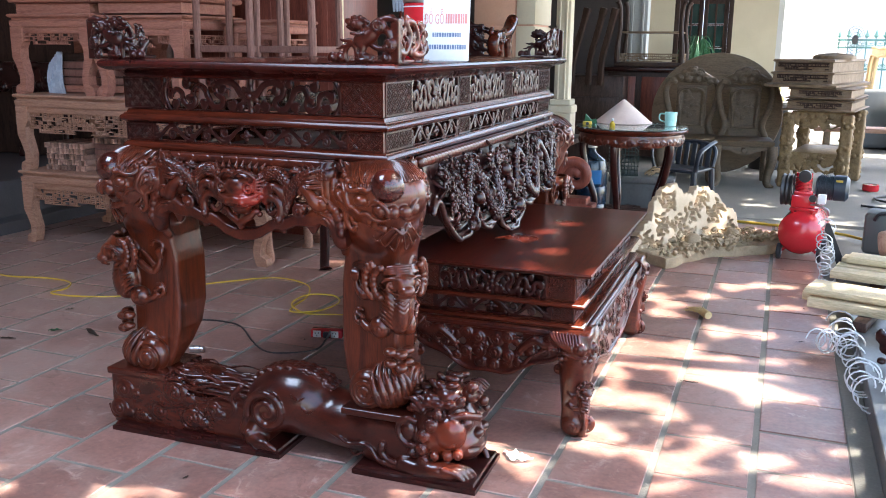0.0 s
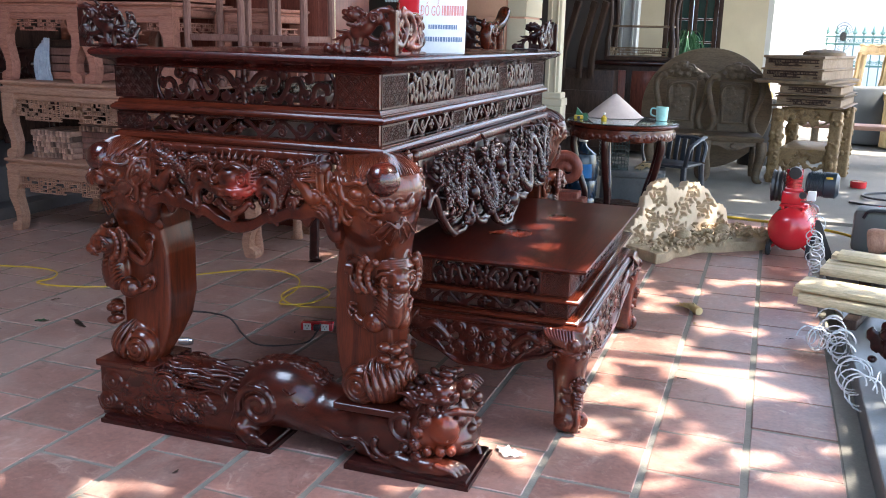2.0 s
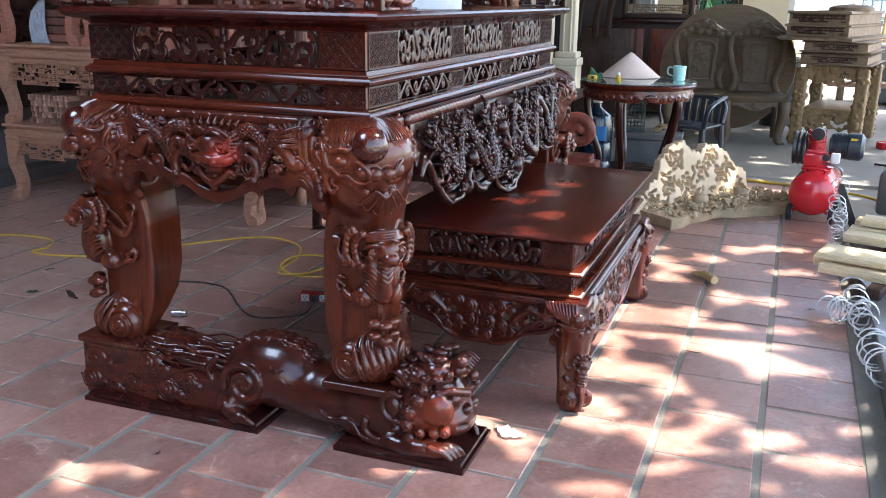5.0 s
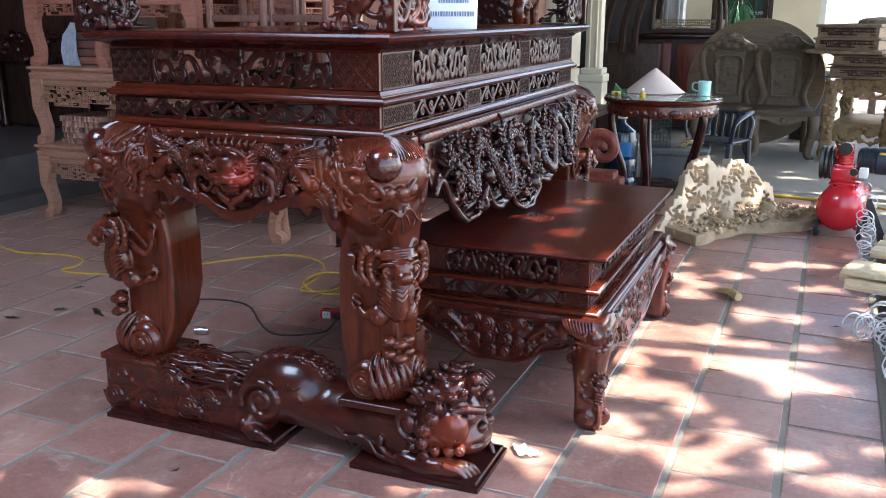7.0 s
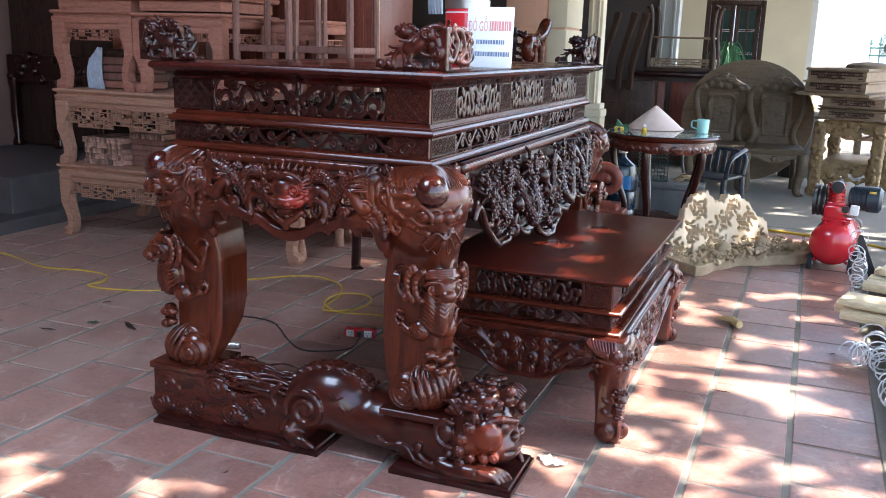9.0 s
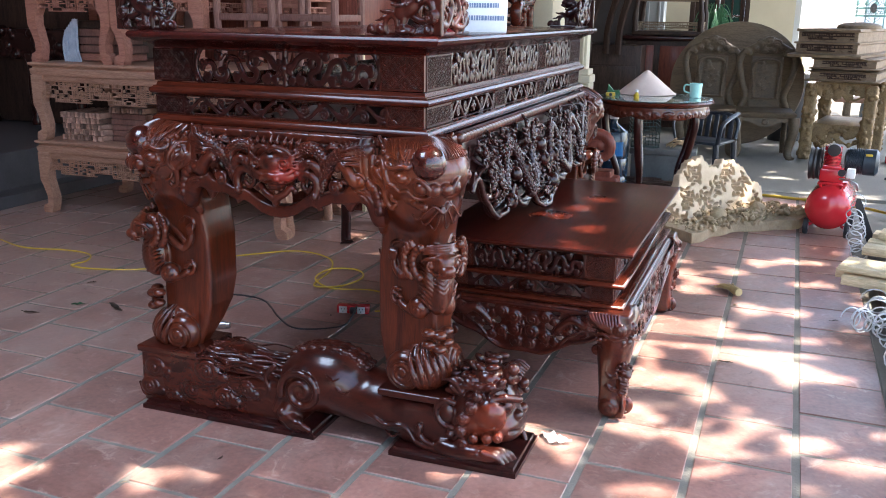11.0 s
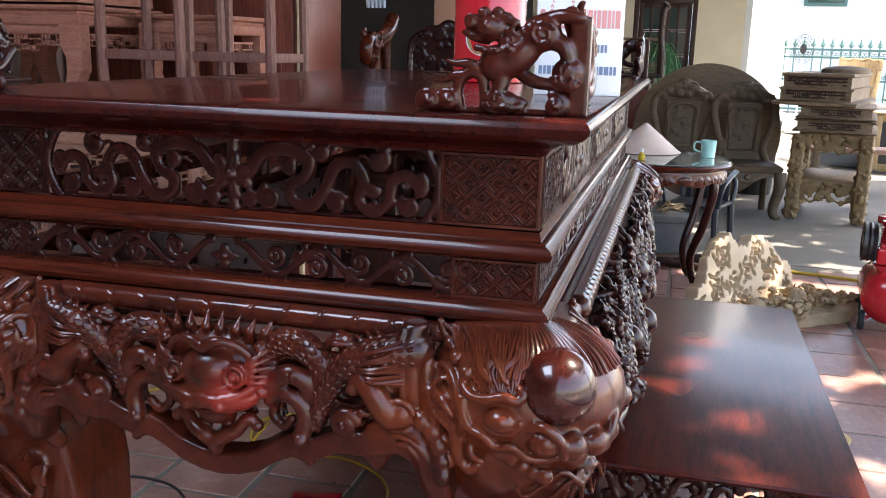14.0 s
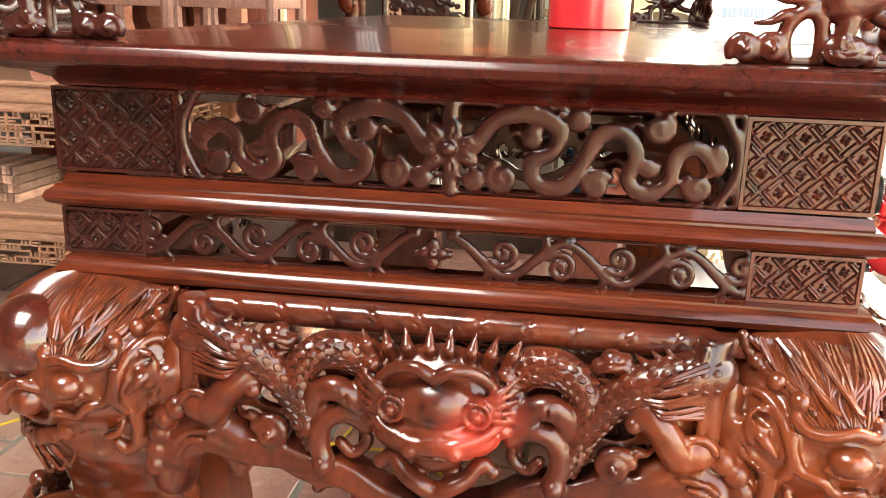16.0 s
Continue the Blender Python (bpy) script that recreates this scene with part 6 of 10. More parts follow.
    c.ball(D(0, 0.006, 0.135), (0.022, 0.020, 0.036), 0.003, turn=turn)
    c.ball(D(0, 0.012, 0.186), (0.028, 0.022, 0.020), 0.002, turn=turn)
    c.ball(D(0, 0.034, 0.178), (0.012, 0.012, 0.009), 0.0008, turn=turn)
    for s in (-1, 1):
        c.ball(D(s * 0.016, 0.028, 0.188), 0.0055, 0.0006)
        c.tube([D(s * 0.003, 0.034, 0.194), D(s * 0.016, 0.030, 0.199), D(s * 0.027, 0.018, 0.194)], 0.0034, 0.0006)
        for q in range(6):
            a = radians(-60 + 28 * q)
            c.ball(D(s * 0.032 * math.cos(a), 0.010, 0.186 + 0.026 * math.sin(a)), 0.0064, 0.0006)
    for q in range(5):
        c.tube([D(-0.016, 0.018, 0.158 - 0.011 * q), D(0, 0.030, 0.152 - 0.011 * q), D(0.016, 0.018, 0.158 - 0.011 * q)], 0.0032, 0.0006)
    return c.skin(name)


def low_apron(length, seed, z_top=0.37, dip=0.19, step=0.0031):
    """An apron cut from a thin plate: scaly dragon necks from both ends, grooved cloud curls and tendrils in relief, a few pierced gaps and a thin waved lower rim; along x, facing -y."""
    rnd = random.Random(seed)
    h = length / 2
    c = Clay((-h - 0.01, -0.035, dip - 0.02), (h + 0.01, 0.02, z_top + 0.01), step)
    c.slab((0, 0.002, z_top - 0.006), (h, 0.010, 0.008))

    def edge(x):
        q = np.abs(x) / h
        return dip + 0.095 * q ** 1.6 + 0.007 * np.cos(x / h * 10)
    c.field((-h, -0.02, dip - 0.01), (h, 0.02, z_top), lambda x, y, z: np.maximum(np.maximum(np.abs(y - 0.007) - 0.006, edge(x) - z), np.maximum(z - z_top, np.abs(x) - h)), 0.002)
    c.tube([(-h + 2 * h * i / 80, -0.001, float(edge(-h + 2 * h * i / 80)) + 0.005) for i in range(81)], 0.0070, 0.003)
    for i in range(round(length * 110)):
        x = rnd.uniform(-h + 0.02, h - 0.02)
        z = rnd.uniform(float(edge(x)) + 0.02, z_top - 0.012)
        a, l, b = rnd.uniform(0, 6.28), rnd.uniform(0.010, 0.022), rnd.choice((-0.010, 0.010))
        if z - l < float(edge(x)) or z + l > z_top:
            continue
        dx, dz = math.cos(a), math.sin(a)
        c.tube(smooth_line([(x - l * dx, 0.000, z - l * dz), (x - 0.3 * l * dx - b * dz, -0.003, z - 0.3 * l * dz + b * dx), (x + 0.4 * l * dx + 0.5 * b * dz, -0.004, z + 0.4 * l * dz - 0.5 * b * dx), (x + l * dx, 0.001, z + l * dz)], 3), taper(10, 0.0036, 0.0016), 0.0006)
    for s in (-1, 1):
        for u, z, ru, rz in ((0.36, 0.300, 0.014, 0.016), (0.52, 0.262, 0.018, 0.009), (0.20, 0.262, 0.009, 0.013), (0.70, 0.290, 0.020, 0.008), (0.45, 0.348, 0.014, 0.007)):
            if z - rz > edge(u * h) + 0.012:
                c.ball((s * u * h, 0.008, z), (ru, 0.03, rz), 0.0015, cut=True)
        body = smooth_line([(s * h, 0, 0.345), (s * h * 0.84, -0.006, 0.326), (s * h * 0.68, -0.008, 0.338), (s * h * 0.55, -0.006, 0.316), (s * h * 0.46, -0.002, 0.290)], 7)
        c.tube(body, taper(len(body), 0.020, 0.009), 0.002)
        for i, p in enumerate(body):
            for q in (-0.013, -0.0065, 0.0, 0.0065, 0.013):
                c.ball((p[0] + 0.004 * (i % 2), p[1] - 0.018 + 0.0005 * i + 40 * q * q, p[2] + q), (0.0052, 0.004, 0.0040), 0.0006)
        for q in range(8):
            c.tube(smooth_line([(s * h * 0.76, -0.012, 0.306 + 0.006 * q), (s * h * 0.88, -0.021, 0.314 + 0.007 * q), (s * h * 0.99, -0.012, 0.308 + 0.009 * q)], 3), taper(7, 0.0024, 0.0038), 0.0006)
        c.tube(smooth_line([(s * h * 0.82, 0, 0.300), (s * h * 0.62, -0.006, 0.272), (s * h * 0.50, -0.002, float(edge(h * 0.5)) + 0.012)], 5), 0.0060, 0.0015)
        for u, z, r, st in ((0.30, 0.332, 0.020, 0), (0.13, 0.318, 0.022, 2), (0.11, 0.272, 0.022, 1), (0.30, 0.262, 0.018, 4), (0.09, 0.228, 0.018, 3), (0.62, 0.286, 0.016, 5), (0.44, 0.244, 0.015, 2), (0.42, 0.318, 0.014, 1)):
            z = max(z, float(edge(u * h)) + 0.022)
            c.ball((s * u * h, 0.000, z), (r * 1.25, 0.0080, r * 1.1), 0.0008)
            c.tube([(s * p[0], -0.0082 + 5.0 * ((p[0] - u * h) ** 2 + (p[2] - z) ** 2), p[2]) for p in curl((u * h, z), r * 0.95, st, 1.7, 1, 26)], taper(27, 0.0032, 0.0024), 0.0006, cut=True)
    return c.skin("apron")


def low_table():
    t = thing("low_table", pose(-0.66, 3.733, 0), "low red-brown lacquered table with carved aprons, standing before the altar table", "table")
    bm = bmesh.new()
    moulding(bm, 0.343, 0.607, [(-0.035, 0.562), (-0.012, 0.564), (0.0, 0.569), (0.010, 0.573), (0.019, 0.578), (0.022, 0.584), (0.019, 0.589), (0.012, 0.5905)])
    part("tabletop", bm, LACQUER_LOW, t, "polished red-brown tabletop")
    for z in (0.454, 0.379):
        bm = bmesh.new()
        moulding(bm, 0.343, 0.607, [(-0.05, z), (-0.018, z), (-0.006, z + 0.004), (-0.002, z + 0.011), (-0.006, z + 0.018), (-0.014, z + 0.022), (-0.05, z + 0.024)], ring=True)
        part("moulding", bm, LACQUER_X, t, "bullnose moulding")
    X, Y = 0.30, 0.575
    for s in (-1, 1):
        fret_board("fret_panel", -X, -0.20, 0.478, 0.563, face_end(s * Y, s), t, CARVED, cell=0.006, proud=0.003)
        fret_board("fret_panel", 0.20, X, 0.478, 0.563, face_end(s * Y, s), t, CARVED, cell=0.006, proud=0.003)
        fret_board("fret_panel", -X, -0.22, 0.403, 0.455, face_end(s * Y, s), t, CARVED, cell=0.006, proud=0.003)
        fret_board("fret_panel", 0.22, X, 0.403, 0.455, face_end(s * Y, s), t, CARVED, cell=0.006, proud=0.003)
        for z0, z1 in ((0.478, 0.563), (0.403, 0.455)):
            for a, b in ((-Y + 0.014, -0.42), (0.42, Y - 0.014)):
                fret_board("fret_panel", a, b, z0, z1, face_side(s * X, s), t, CARVED, cell=0.006, proud=0.003)
    a, b = dragon_panel(-0.20, 0.20, 0.478, 0.563), vine_panel(-0.22, 0.22, 0.403, 0.455)
    c, d = dragon_panel(-0.42, 0.42, 0.478, 0.563), vine_panel(-0.42, 0.42, 0.403, 0.455)
    for s in (-1, 1):
        m = pose(0, s * (Y - 0.006), 0, 0, 0, 0 if s < 0 else 180)
        part("pierced_scroll", a, CARVED_DARK, t, "pierced dragon scrollwork", matrix=m)
        part("pierced_vine", b, CARVED_DARK, t, "pierced vine scrollwork", matrix=m)
        m = Matrix.Translation((s * (X - 0.006), 0, 0)) @ Matrix.Rotation(radians(90 * s), 4, "Z")
        part("pierced_scroll", c, CARVED_DARK, t, "pierced dragon scrollwork", matrix=m)
        part("pierced_vine", d, CARVED_DARK, t, "pierced vine scrollwork", matrix=m)
    e, f = low_apron(0.52, 31), low_apron(1.05, 32, 0.37, 0.15)
    r1, r2 = rope_band(0.54, 0.366, 0.013, 0.03), rope_band(1.08, 0.366, 0.013, 0.03)
    for s in (-1, 1):
        m = pose(0, s * 0.612, 0, 0, 0, 0 if s < 0 else 180)
        part("apron", e, CARVED_MID, t, "pierced apron with cloud scrolls", matrix=m)
        part("rope_band", r1, CARVED, t, "gadrooned band", matrix=pose(0, s * 0.605, 0, 0, 0, 0 if s < 0 else 180))
        q = Matrix.Rotation(radians(90 * s), 4, "Z")
        part("apron", f, CARVED_MID, t, "deep pierced apron with cloud scrolls", matrix=Matrix.Translation((s * 0.352, 0, 0)) @ q)
        part("rope_band", r2, CARVED, t, "gadrooned band", matrix=Matrix.Translation((s * 0.345, 0, 0)) @ q)
    me = low_leg("leg")
    other = me.copy()
    co = np.zeros(len(me.vertices) * 3, np.float32)
    other.vertices.foreach_get("co", co)
    co = co.reshape(-1, 3)
    co[:, 0] *= -1
    other.vertices.foreach_set("co", co.ravel())
    other.flip_normals()
    for turn in (0, 180):
        for q in (me, other):
            part("leg", q, CARVED, t, "carved cabriole leg", matrix=pose(0, 0, 0, 0, 0, turn))
    return t


low_table()


# ---- the setting ----
def structure(name, bm, material, label, smooth=False):
    return tagged(part(name, bm, material, None, "", smooth), label, kind="structure", category=name.rstrip("_0123456789").replace("_", " "))


bm = bmesh.new()
box(bm, (0, 0, -0.13), (400, 400, 0.2))
structure("ground", bm, CONCRETE, "grey cement ground of the yard")
FLOOR_X0, FLOOR_X1, FLOOR_Y0, FLOOR_Y1 = -6.0, 0.56, -2.2, 7.62
bm = bmesh.new()
box(bm, ((FLOOR_X0 + FLOOR_X1) / 2, (FLOOR_Y0 + FLOOR_Y1) / 2, -0.0158), (FLOOR_X1 - FLOOR_X0, FLOOR_Y1 - FLOOR_Y0, 0.030))
FLOOR = structure("floor", bm, GROUT, "terracotta tiled floor with pale greenish cement joints")
bm = bmesh.new()
box(bm, (3.6, 11.5, -0.018), (14.0, 7.7, 0.03), 0.004)
structure("pavement", bm, CONCRETE, "grey cement terrace floor beyond the tiles")
bm = bmesh.new()
box(bm, (0.60, 2.9, -0.012), (0.08, 9.4, 0.03), 0.003)
structure("gutter", bm, CONCRETE, "grey cement strip beside the tiles")
bm = bmesh.new()
box(bm, (2.24, 2.6, 0.03), (3.2, 6.8, 0.115), 0.006)
structure("kerb", bm, STONE_DARK, "low raised slab with a dark stone edge")

# added out of view: a pale surface that bounces sunlight on to the tables
bm = bmesh.new()
box(bm, (2.55, 0.75, 0.097), (2.5, 3.0, 0.022), 0.004)
structure("terrace", bm, noisy("pale cement paving", (0.42, 0.37, 0.32), (0.56, 0.50, 0.43), 2.0, 0.8, grain=80.0), "unseen pale cement paving added on the raised slab to bounce sunlight")

# back wall with its window, and the walls that close the shed
WY = 14.2


def wall_with_hole(name, x0, x1, z1, y, holes, material, label, thick=0.22):
    bm = bmesh.new()
    xs = [x0] + [v for h in holes for v in h[:2]] + [x1]
    for a, b in zip(xs[0::2], xs[1::2]):
        box(bm, ((a + b) / 2, y + thick / 2, z1 / 2), (b - a, thick, z1))
    for a, b, c, d in holes:
        if c > 0:
            box(bm, ((a + b) / 2, y + thick / 2, c / 2), (b - a, thick, c))
        box(bm, ((a + b) / 2, y + thick / 2, (d + z1) / 2), (b - a, thick, z1 - d))
    return structure(name, bm, material, label)


wall_with_hole("wall_north", -4.2, 0.15, 3.6, WY, [(-1.39, -0.555, 0.9, 2.09)], PLASTER, "cream plastered wall with a brown framed window")
bm = bmesh.new()
box(bm, (0.64, 17.5, 1.8), (0.22, 6.7, 3.6), 0.004, Euler((0, 0, radians(-10.4))).to_matrix())
structure("wall_corner", bm, PLASTER_WHITE, "white sunlit return wall")
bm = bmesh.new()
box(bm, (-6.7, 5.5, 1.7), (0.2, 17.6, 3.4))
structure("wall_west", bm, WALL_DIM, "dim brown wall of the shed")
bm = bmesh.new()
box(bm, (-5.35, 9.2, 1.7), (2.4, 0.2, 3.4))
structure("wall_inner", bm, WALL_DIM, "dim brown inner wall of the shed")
# unseen roof added to shape the light; its edge and bay follow the lamp
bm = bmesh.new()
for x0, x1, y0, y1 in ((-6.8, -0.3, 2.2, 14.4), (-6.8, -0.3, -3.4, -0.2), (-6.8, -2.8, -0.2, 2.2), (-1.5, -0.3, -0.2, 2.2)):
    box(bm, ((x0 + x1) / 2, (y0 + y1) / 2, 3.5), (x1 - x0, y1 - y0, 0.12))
structure("ceiling", bm, WALL_DIM, "unseen brown shed roof, added to hold off the sky, with an open bay")


def window(name, x0, x1, z0, z1, y):
    w = thing(name, pose((x0 + x1) / 2, y, z0), "brown wooden window with green glass panes", "window", kind="structure")
    hw, h = (x1 - x0) / 2, z1 - z0
    bm = bmesh.new()
    for x in (-hw + 0.03, hw - 0.03):
        box(bm, (x, 0.08, h / 2), (0.07, 0.16, h), 0.004)
    for z in (0.035, h - 0.035):
        box(bm, (0, 0.08, z), (2 * hw - 0.13, 0.16, 0.07), 0.004)
    part("window_frame", bm, DARK_RAW, w)
    for s in (-1, 1):
        a, b = (-0.004, hw - 0.065) if s > 0 else (-hw + 0.065, -0.006)
        bm = bmesh.new()
        for x in (a + 0.035, b - 0.035, (a + b) / 2):
            box(bm, (x, 0.05, h / 2), (0.06 if x != (a + b) / 2 else 0.025, 0.045, h - 0.14), 0.003)
        for i in range(4):
            z = 0.1 + (h - 0.2) * i / 3
            box(bm, ((a + b) / 2, 0.05, z), (b - a - 0.07, 0.04, 0.06 if i in (0, 3) else 0.025), 0.003)
        sash = part("sash", bm, DARK_RAW, w)
        for i in range(3):
            for x0_, x1_ in ((a + 0.06, (a + b) / 2 - 0.01), ((a + b) / 2 + 0.01, b - 0.06)):
                bm = bmesh.new()
                z = 0.1 + (h - 0.2) * (i + 0.5) / 3
                box(bm, ((x0_ + x1_) / 2, 0.05, z), (x1_ - x0_ + 0.008, 0.006, (h - 0.2) / 3 - 0.03))
                part("pane", bm, WINDOW_GLASS, sash)
    return w


window("window_1", -1.39, -0.555, 0.9, 2.09, WY)


# ---- things on the altar table ----
TOP_Z = 1.275


def corner_bracket(name):
    """An L of two pierced carvings: a qilin on clouds on the short wing, dragon scrolls on the long one."""
    c = Clay((-0.215, -0.036, -0.001), (0.045, 0.024, 0.145), 0.0027)
    c.slab((0.019, 0, 0.064), (0.013, 0.011, 0.064), 0.002, 0.002)
    c.slab((-0.085, 0.001, 0.004), (0.10, 0.008, 0.004), 0.002, 0.002)
    c.ball((-0.066, -0.007, 0.076), (0.043, 0.018, 0.024), 0.006, turn=Euler((0, radians(-38), 0)))
    c.ball((-0.091, -0.007, 0.066), (0.023, 0.019, 0.024), 0.006)
    c.ball((-0.032, -0.008, 0.106), (0.026, 0.018, 0.024), 0.006)
    c.tube(curl((-0.029, 0.105), 0.017, 0.4, 1.7, 1, 20, -0.025), 0.0030, 0.001)
    c.tube(smooth_line([(-0.03, -0.004, 0.122), (-0.005, -0.008, 0.128), (0.018, -0.010, 0.126)], 4), taper(9, 0.010, 0.007), 0.003)
    for i in range(6):
        c.ball((-0.076 + 0.007 * i, -0.016, 0.092 + 0.0055 * i), (0.006, 0.007, 0.006), 0.001)
    # head with snout, eye, mane curls and collar
    c.ball((-0.097, -0.012, 0.112), (0.022, 0.018, 0.018), 0.003)
    c.ball((-0.121, -0.012, 0.118), (0.014, 0.013, 0.011), 0.003)
    c.tube(curl((-0.124, 0.119), 0.009, 0.5, 1.2, 1, 12, -0.024), 0.003, 0.001)
    c.tube(smooth_line([(-0.104, -0.010, 0.098), (-0.120, -0.012, 0.100), (-0.135, -0.010, 0.106)], 4), taper(9, 0.008, 0.004), 0.002)
    c.tube([(-0.106, -0.024, 0.106), (-0.132, -0.020, 0.109)], 0.0025, 0.001, cut=True)
    c.ball((-0.102, -0.028, 0.114), 0.0058, 0.001)
    c.tube([(-0.102 + 0.010 * math.cos(a), -0.027, 0.114 + 0.009 * math.sin(a)) for a in (i * 0.524 for i in range(13))], 0.0026, 0.001)
    for x, z, r in ((-0.078, 0.122, 0.010), (-0.072, 0.106, 0.010), (-0.090, 0.130, 0.009), (-0.108, 0.131, 0.008), (-0.080, 0.094, 0.009), (-0.066, 0.117, 0.007)):
        c.ball((x, -0.012, z), (r, 0.011, r), 0.0015)
        c.tube(curl((x, z), r * 0.7, x * 90, 1.2, 1, 9, -0.022), 0.0024, 0.001)
    for i in range(6):
        c.ball((-0.114 + 0.0085 * i, -0.022 - 0.002 * (i % 2), 0.086 - 0.003 * math.sin(i * 0.6)), 0.0056, 0.001)
    # fore leg on its cloud, hind legs, clouds
    c.tube(smooth_line([(-0.080, -0.006, 0.056), (-0.084, -0.010, 0.038), (-0.088, -0.010, 0.026)], 4), taper(9, 0.012, 0.008), 0.003)
    c.tube(smooth_line([(-0.016, -0.006, 0.098), (-0.002, -0.009, 0.090), (0.004, -0.010, 0.074)], 4), taper(9, 0.012, 0.008), 0.003)
    c.tube(smooth_line([(-0.056, -0.002, 0.052), (-0.036, -0.006, 0.043), (-0.014, -0.005, 0.040), (-0.002, -0.004, 0.028)], 4), taper(13, 0.009, 0.0065), 0.002)
    for x, z, w, h in ((-0.082, 0.018, 0.024, 0.014), (0.004, 0.056, 0.021, 0.020)):
        c.ball((x, -0.008, z), (w, 0.013, h), 0.002)
        for q in range(3):
            c.tube([(x + (w - 0.006 * q) * math.cos(a), -0.018 - 0.002 * q, z + (h - 0.004 * q) * math.sin(a) - 0.002) for a in (3.3 + 0.36 * i for i in range(8))], 0.0026, 0.001)
        c.tube(curl((x - 0.004, z + 0.004), 0.008, 0.0, 1.3, 1, 10, -0.020), 0.0026, 0.001)
    for x, z, r, st, hand in ((-0.182, 0.015, 0.015, 3.6, -1), (-0.155, 0.016, 0.015, 3.6, -1), (-0.010, 0.014, 0.015, 2.0, -1), (-0.060, 0.010, 0.010, 0.6, 1)):
        c.tube(curl((x, z), r, st, 1.6, hand, 20, -0.008, 0.006), taper(21, 0.0056, 0.0036), 0.0014)
        c.ball((x, -0.006, z), (r * 0.8, 0.008, r * 0.8), 0.002)
        c.ball((x, -0.016, z), 0.0048, 0.001)
    c.tube(smooth_line([(-0.140, -0.004, 0.006), (-0.143, -0.006, 0.030), (-0.133, -0.008, 0.050), (-0.117, -0.008, 0.054), (-0.107, -0.006, 0.040), (-0.105, -0.004, 0.006)], 5), 0.0074, 0.002)
    c.tube(smooth_line([(-0.112, -0.006, 0.060), (-0.128, -0.010, 0.066), (-0.146, -0.010, 0.065), (-0.160, -0.006, 0.069)], 4), taper(13, 0.0075, 0.0025), 0.002)
    c.tube(smooth_line([(-0.130, -0.006, 0.050), (-0.146, -0.010, 0.050), (-0.158, -0.010, 0.043), (-0.174, -0.006, 0.041)], 4), taper(13, 0.007, 0.002), 0.002)
    short = c.skin("short_wing")
    rnd = random.Random(4)
    c = Clay((-0.03, -0.03, 0.0), (0.30, 0.03, 0.15), 0.0036)
    c.slab((0.14, 0, 0.005), (0.145, 0.010, 0.005), 0.003, 0.002)
    c.tube(smooth_line([(0.0, -0.004, 0.13), (0.05, -0.008, 0.09), (0.02, -0.006, 0.045), (0.08, -0.008, 0.03), (0.12, -0.008, 0.08), (0.09, -0.006, 0.12), (0.15, -0.008, 0.115), (0.18, -0.008, 0.06), (0.14, -0.006, 0.03), (0.21, -0.008, 0.025), (0.25, -0.006, 0.06)], 6), 0.0115, 0.004)
    for i in range(52):
        x = rnd.uniform(0.0, 0.25)
        top = 0.135 - 0.30 * max(0, x - 0.14)
        z = rnd.uniform(0.012, top)
        if i % 2:
            c.tube(curl((x, z), rnd.uniform(0.008, 0.015), rnd.uniform(0, 6.28), 1.2, 1, 10, -0.010), 0.0040, 0.0014)
        else:
            c.tube(smooth_line([(x, -0.004, z), (x + rnd.uniform(-0.02, 0.02), -0.014, z + 0.02), (x + rnd.uniform(-0.02, 0.02), -0.006, min(top, z + 0.045))], 3), 0.0045, 0.0015)
    long = c.skin("long_wing")
    return short, long


SHORT, LONG = corner_bracket("corner")
MIRROR = SHORT.copy()
_co = np.zeros(len(SHORT.vertices) * 3, np.float32)
MIRROR.vertices.foreach_get("co", _co)
_co = _co.reshape(-1, 3)
_co[:, 0] *= -1
MIRROR.vertices.foreach_set("co", _co.ravel())
MIRROR.flip_normals()
MIRROR_LONG = LONG.copy()
_co = np.zeros(len(LONG.vertices) * 3, np.float32)
MIRROR_LONG.vertices.foreach_get("co", _co)
_co = _co.reshape(-1, 3)
_co[:, 0] *= -1
MIRROR_LONG.vertices.foreach_set("co", _co.ravel())
MIRROR_LONG.flip_normals()


def corner_thing(m, a, b, turn, mat, label):
    t = thing("carved_corner", m, label, "carving", "carved corners on the altar table")
    part("short_wing", a, mat, t, "pierced qilin on clouds")
    part("long_wing", b, mat, t, "pierced dragon scrolls", matrix=Matrix.Rotation(radians(turn), 4, "Z"))


corner_thing(pose(-0.836, 2.692, TOP_Z), SHORT, LONG, 90, CARVED_MID, "reddish lacquered corner carving with a qilin, standing on the tabletop")
corner_thing(pose(-1.905, 2.692, TOP_Z), MIRROR, MIRROR_LONG, -90, CARVED_DARK, "dark lacquered corner carving with a qilin, standing on the tabletop")
corner_thing(pose(-0.836, 4.70, TOP_Z, 0, 0, 180), MIRROR, MIRROR_LONG, -90, CARVED_DARK, "dark corner carving at the far end of the tabletop")


def bars(bm, rows, material=None):
    for c, s in rows:
        box(bm, c, s, 0.0)


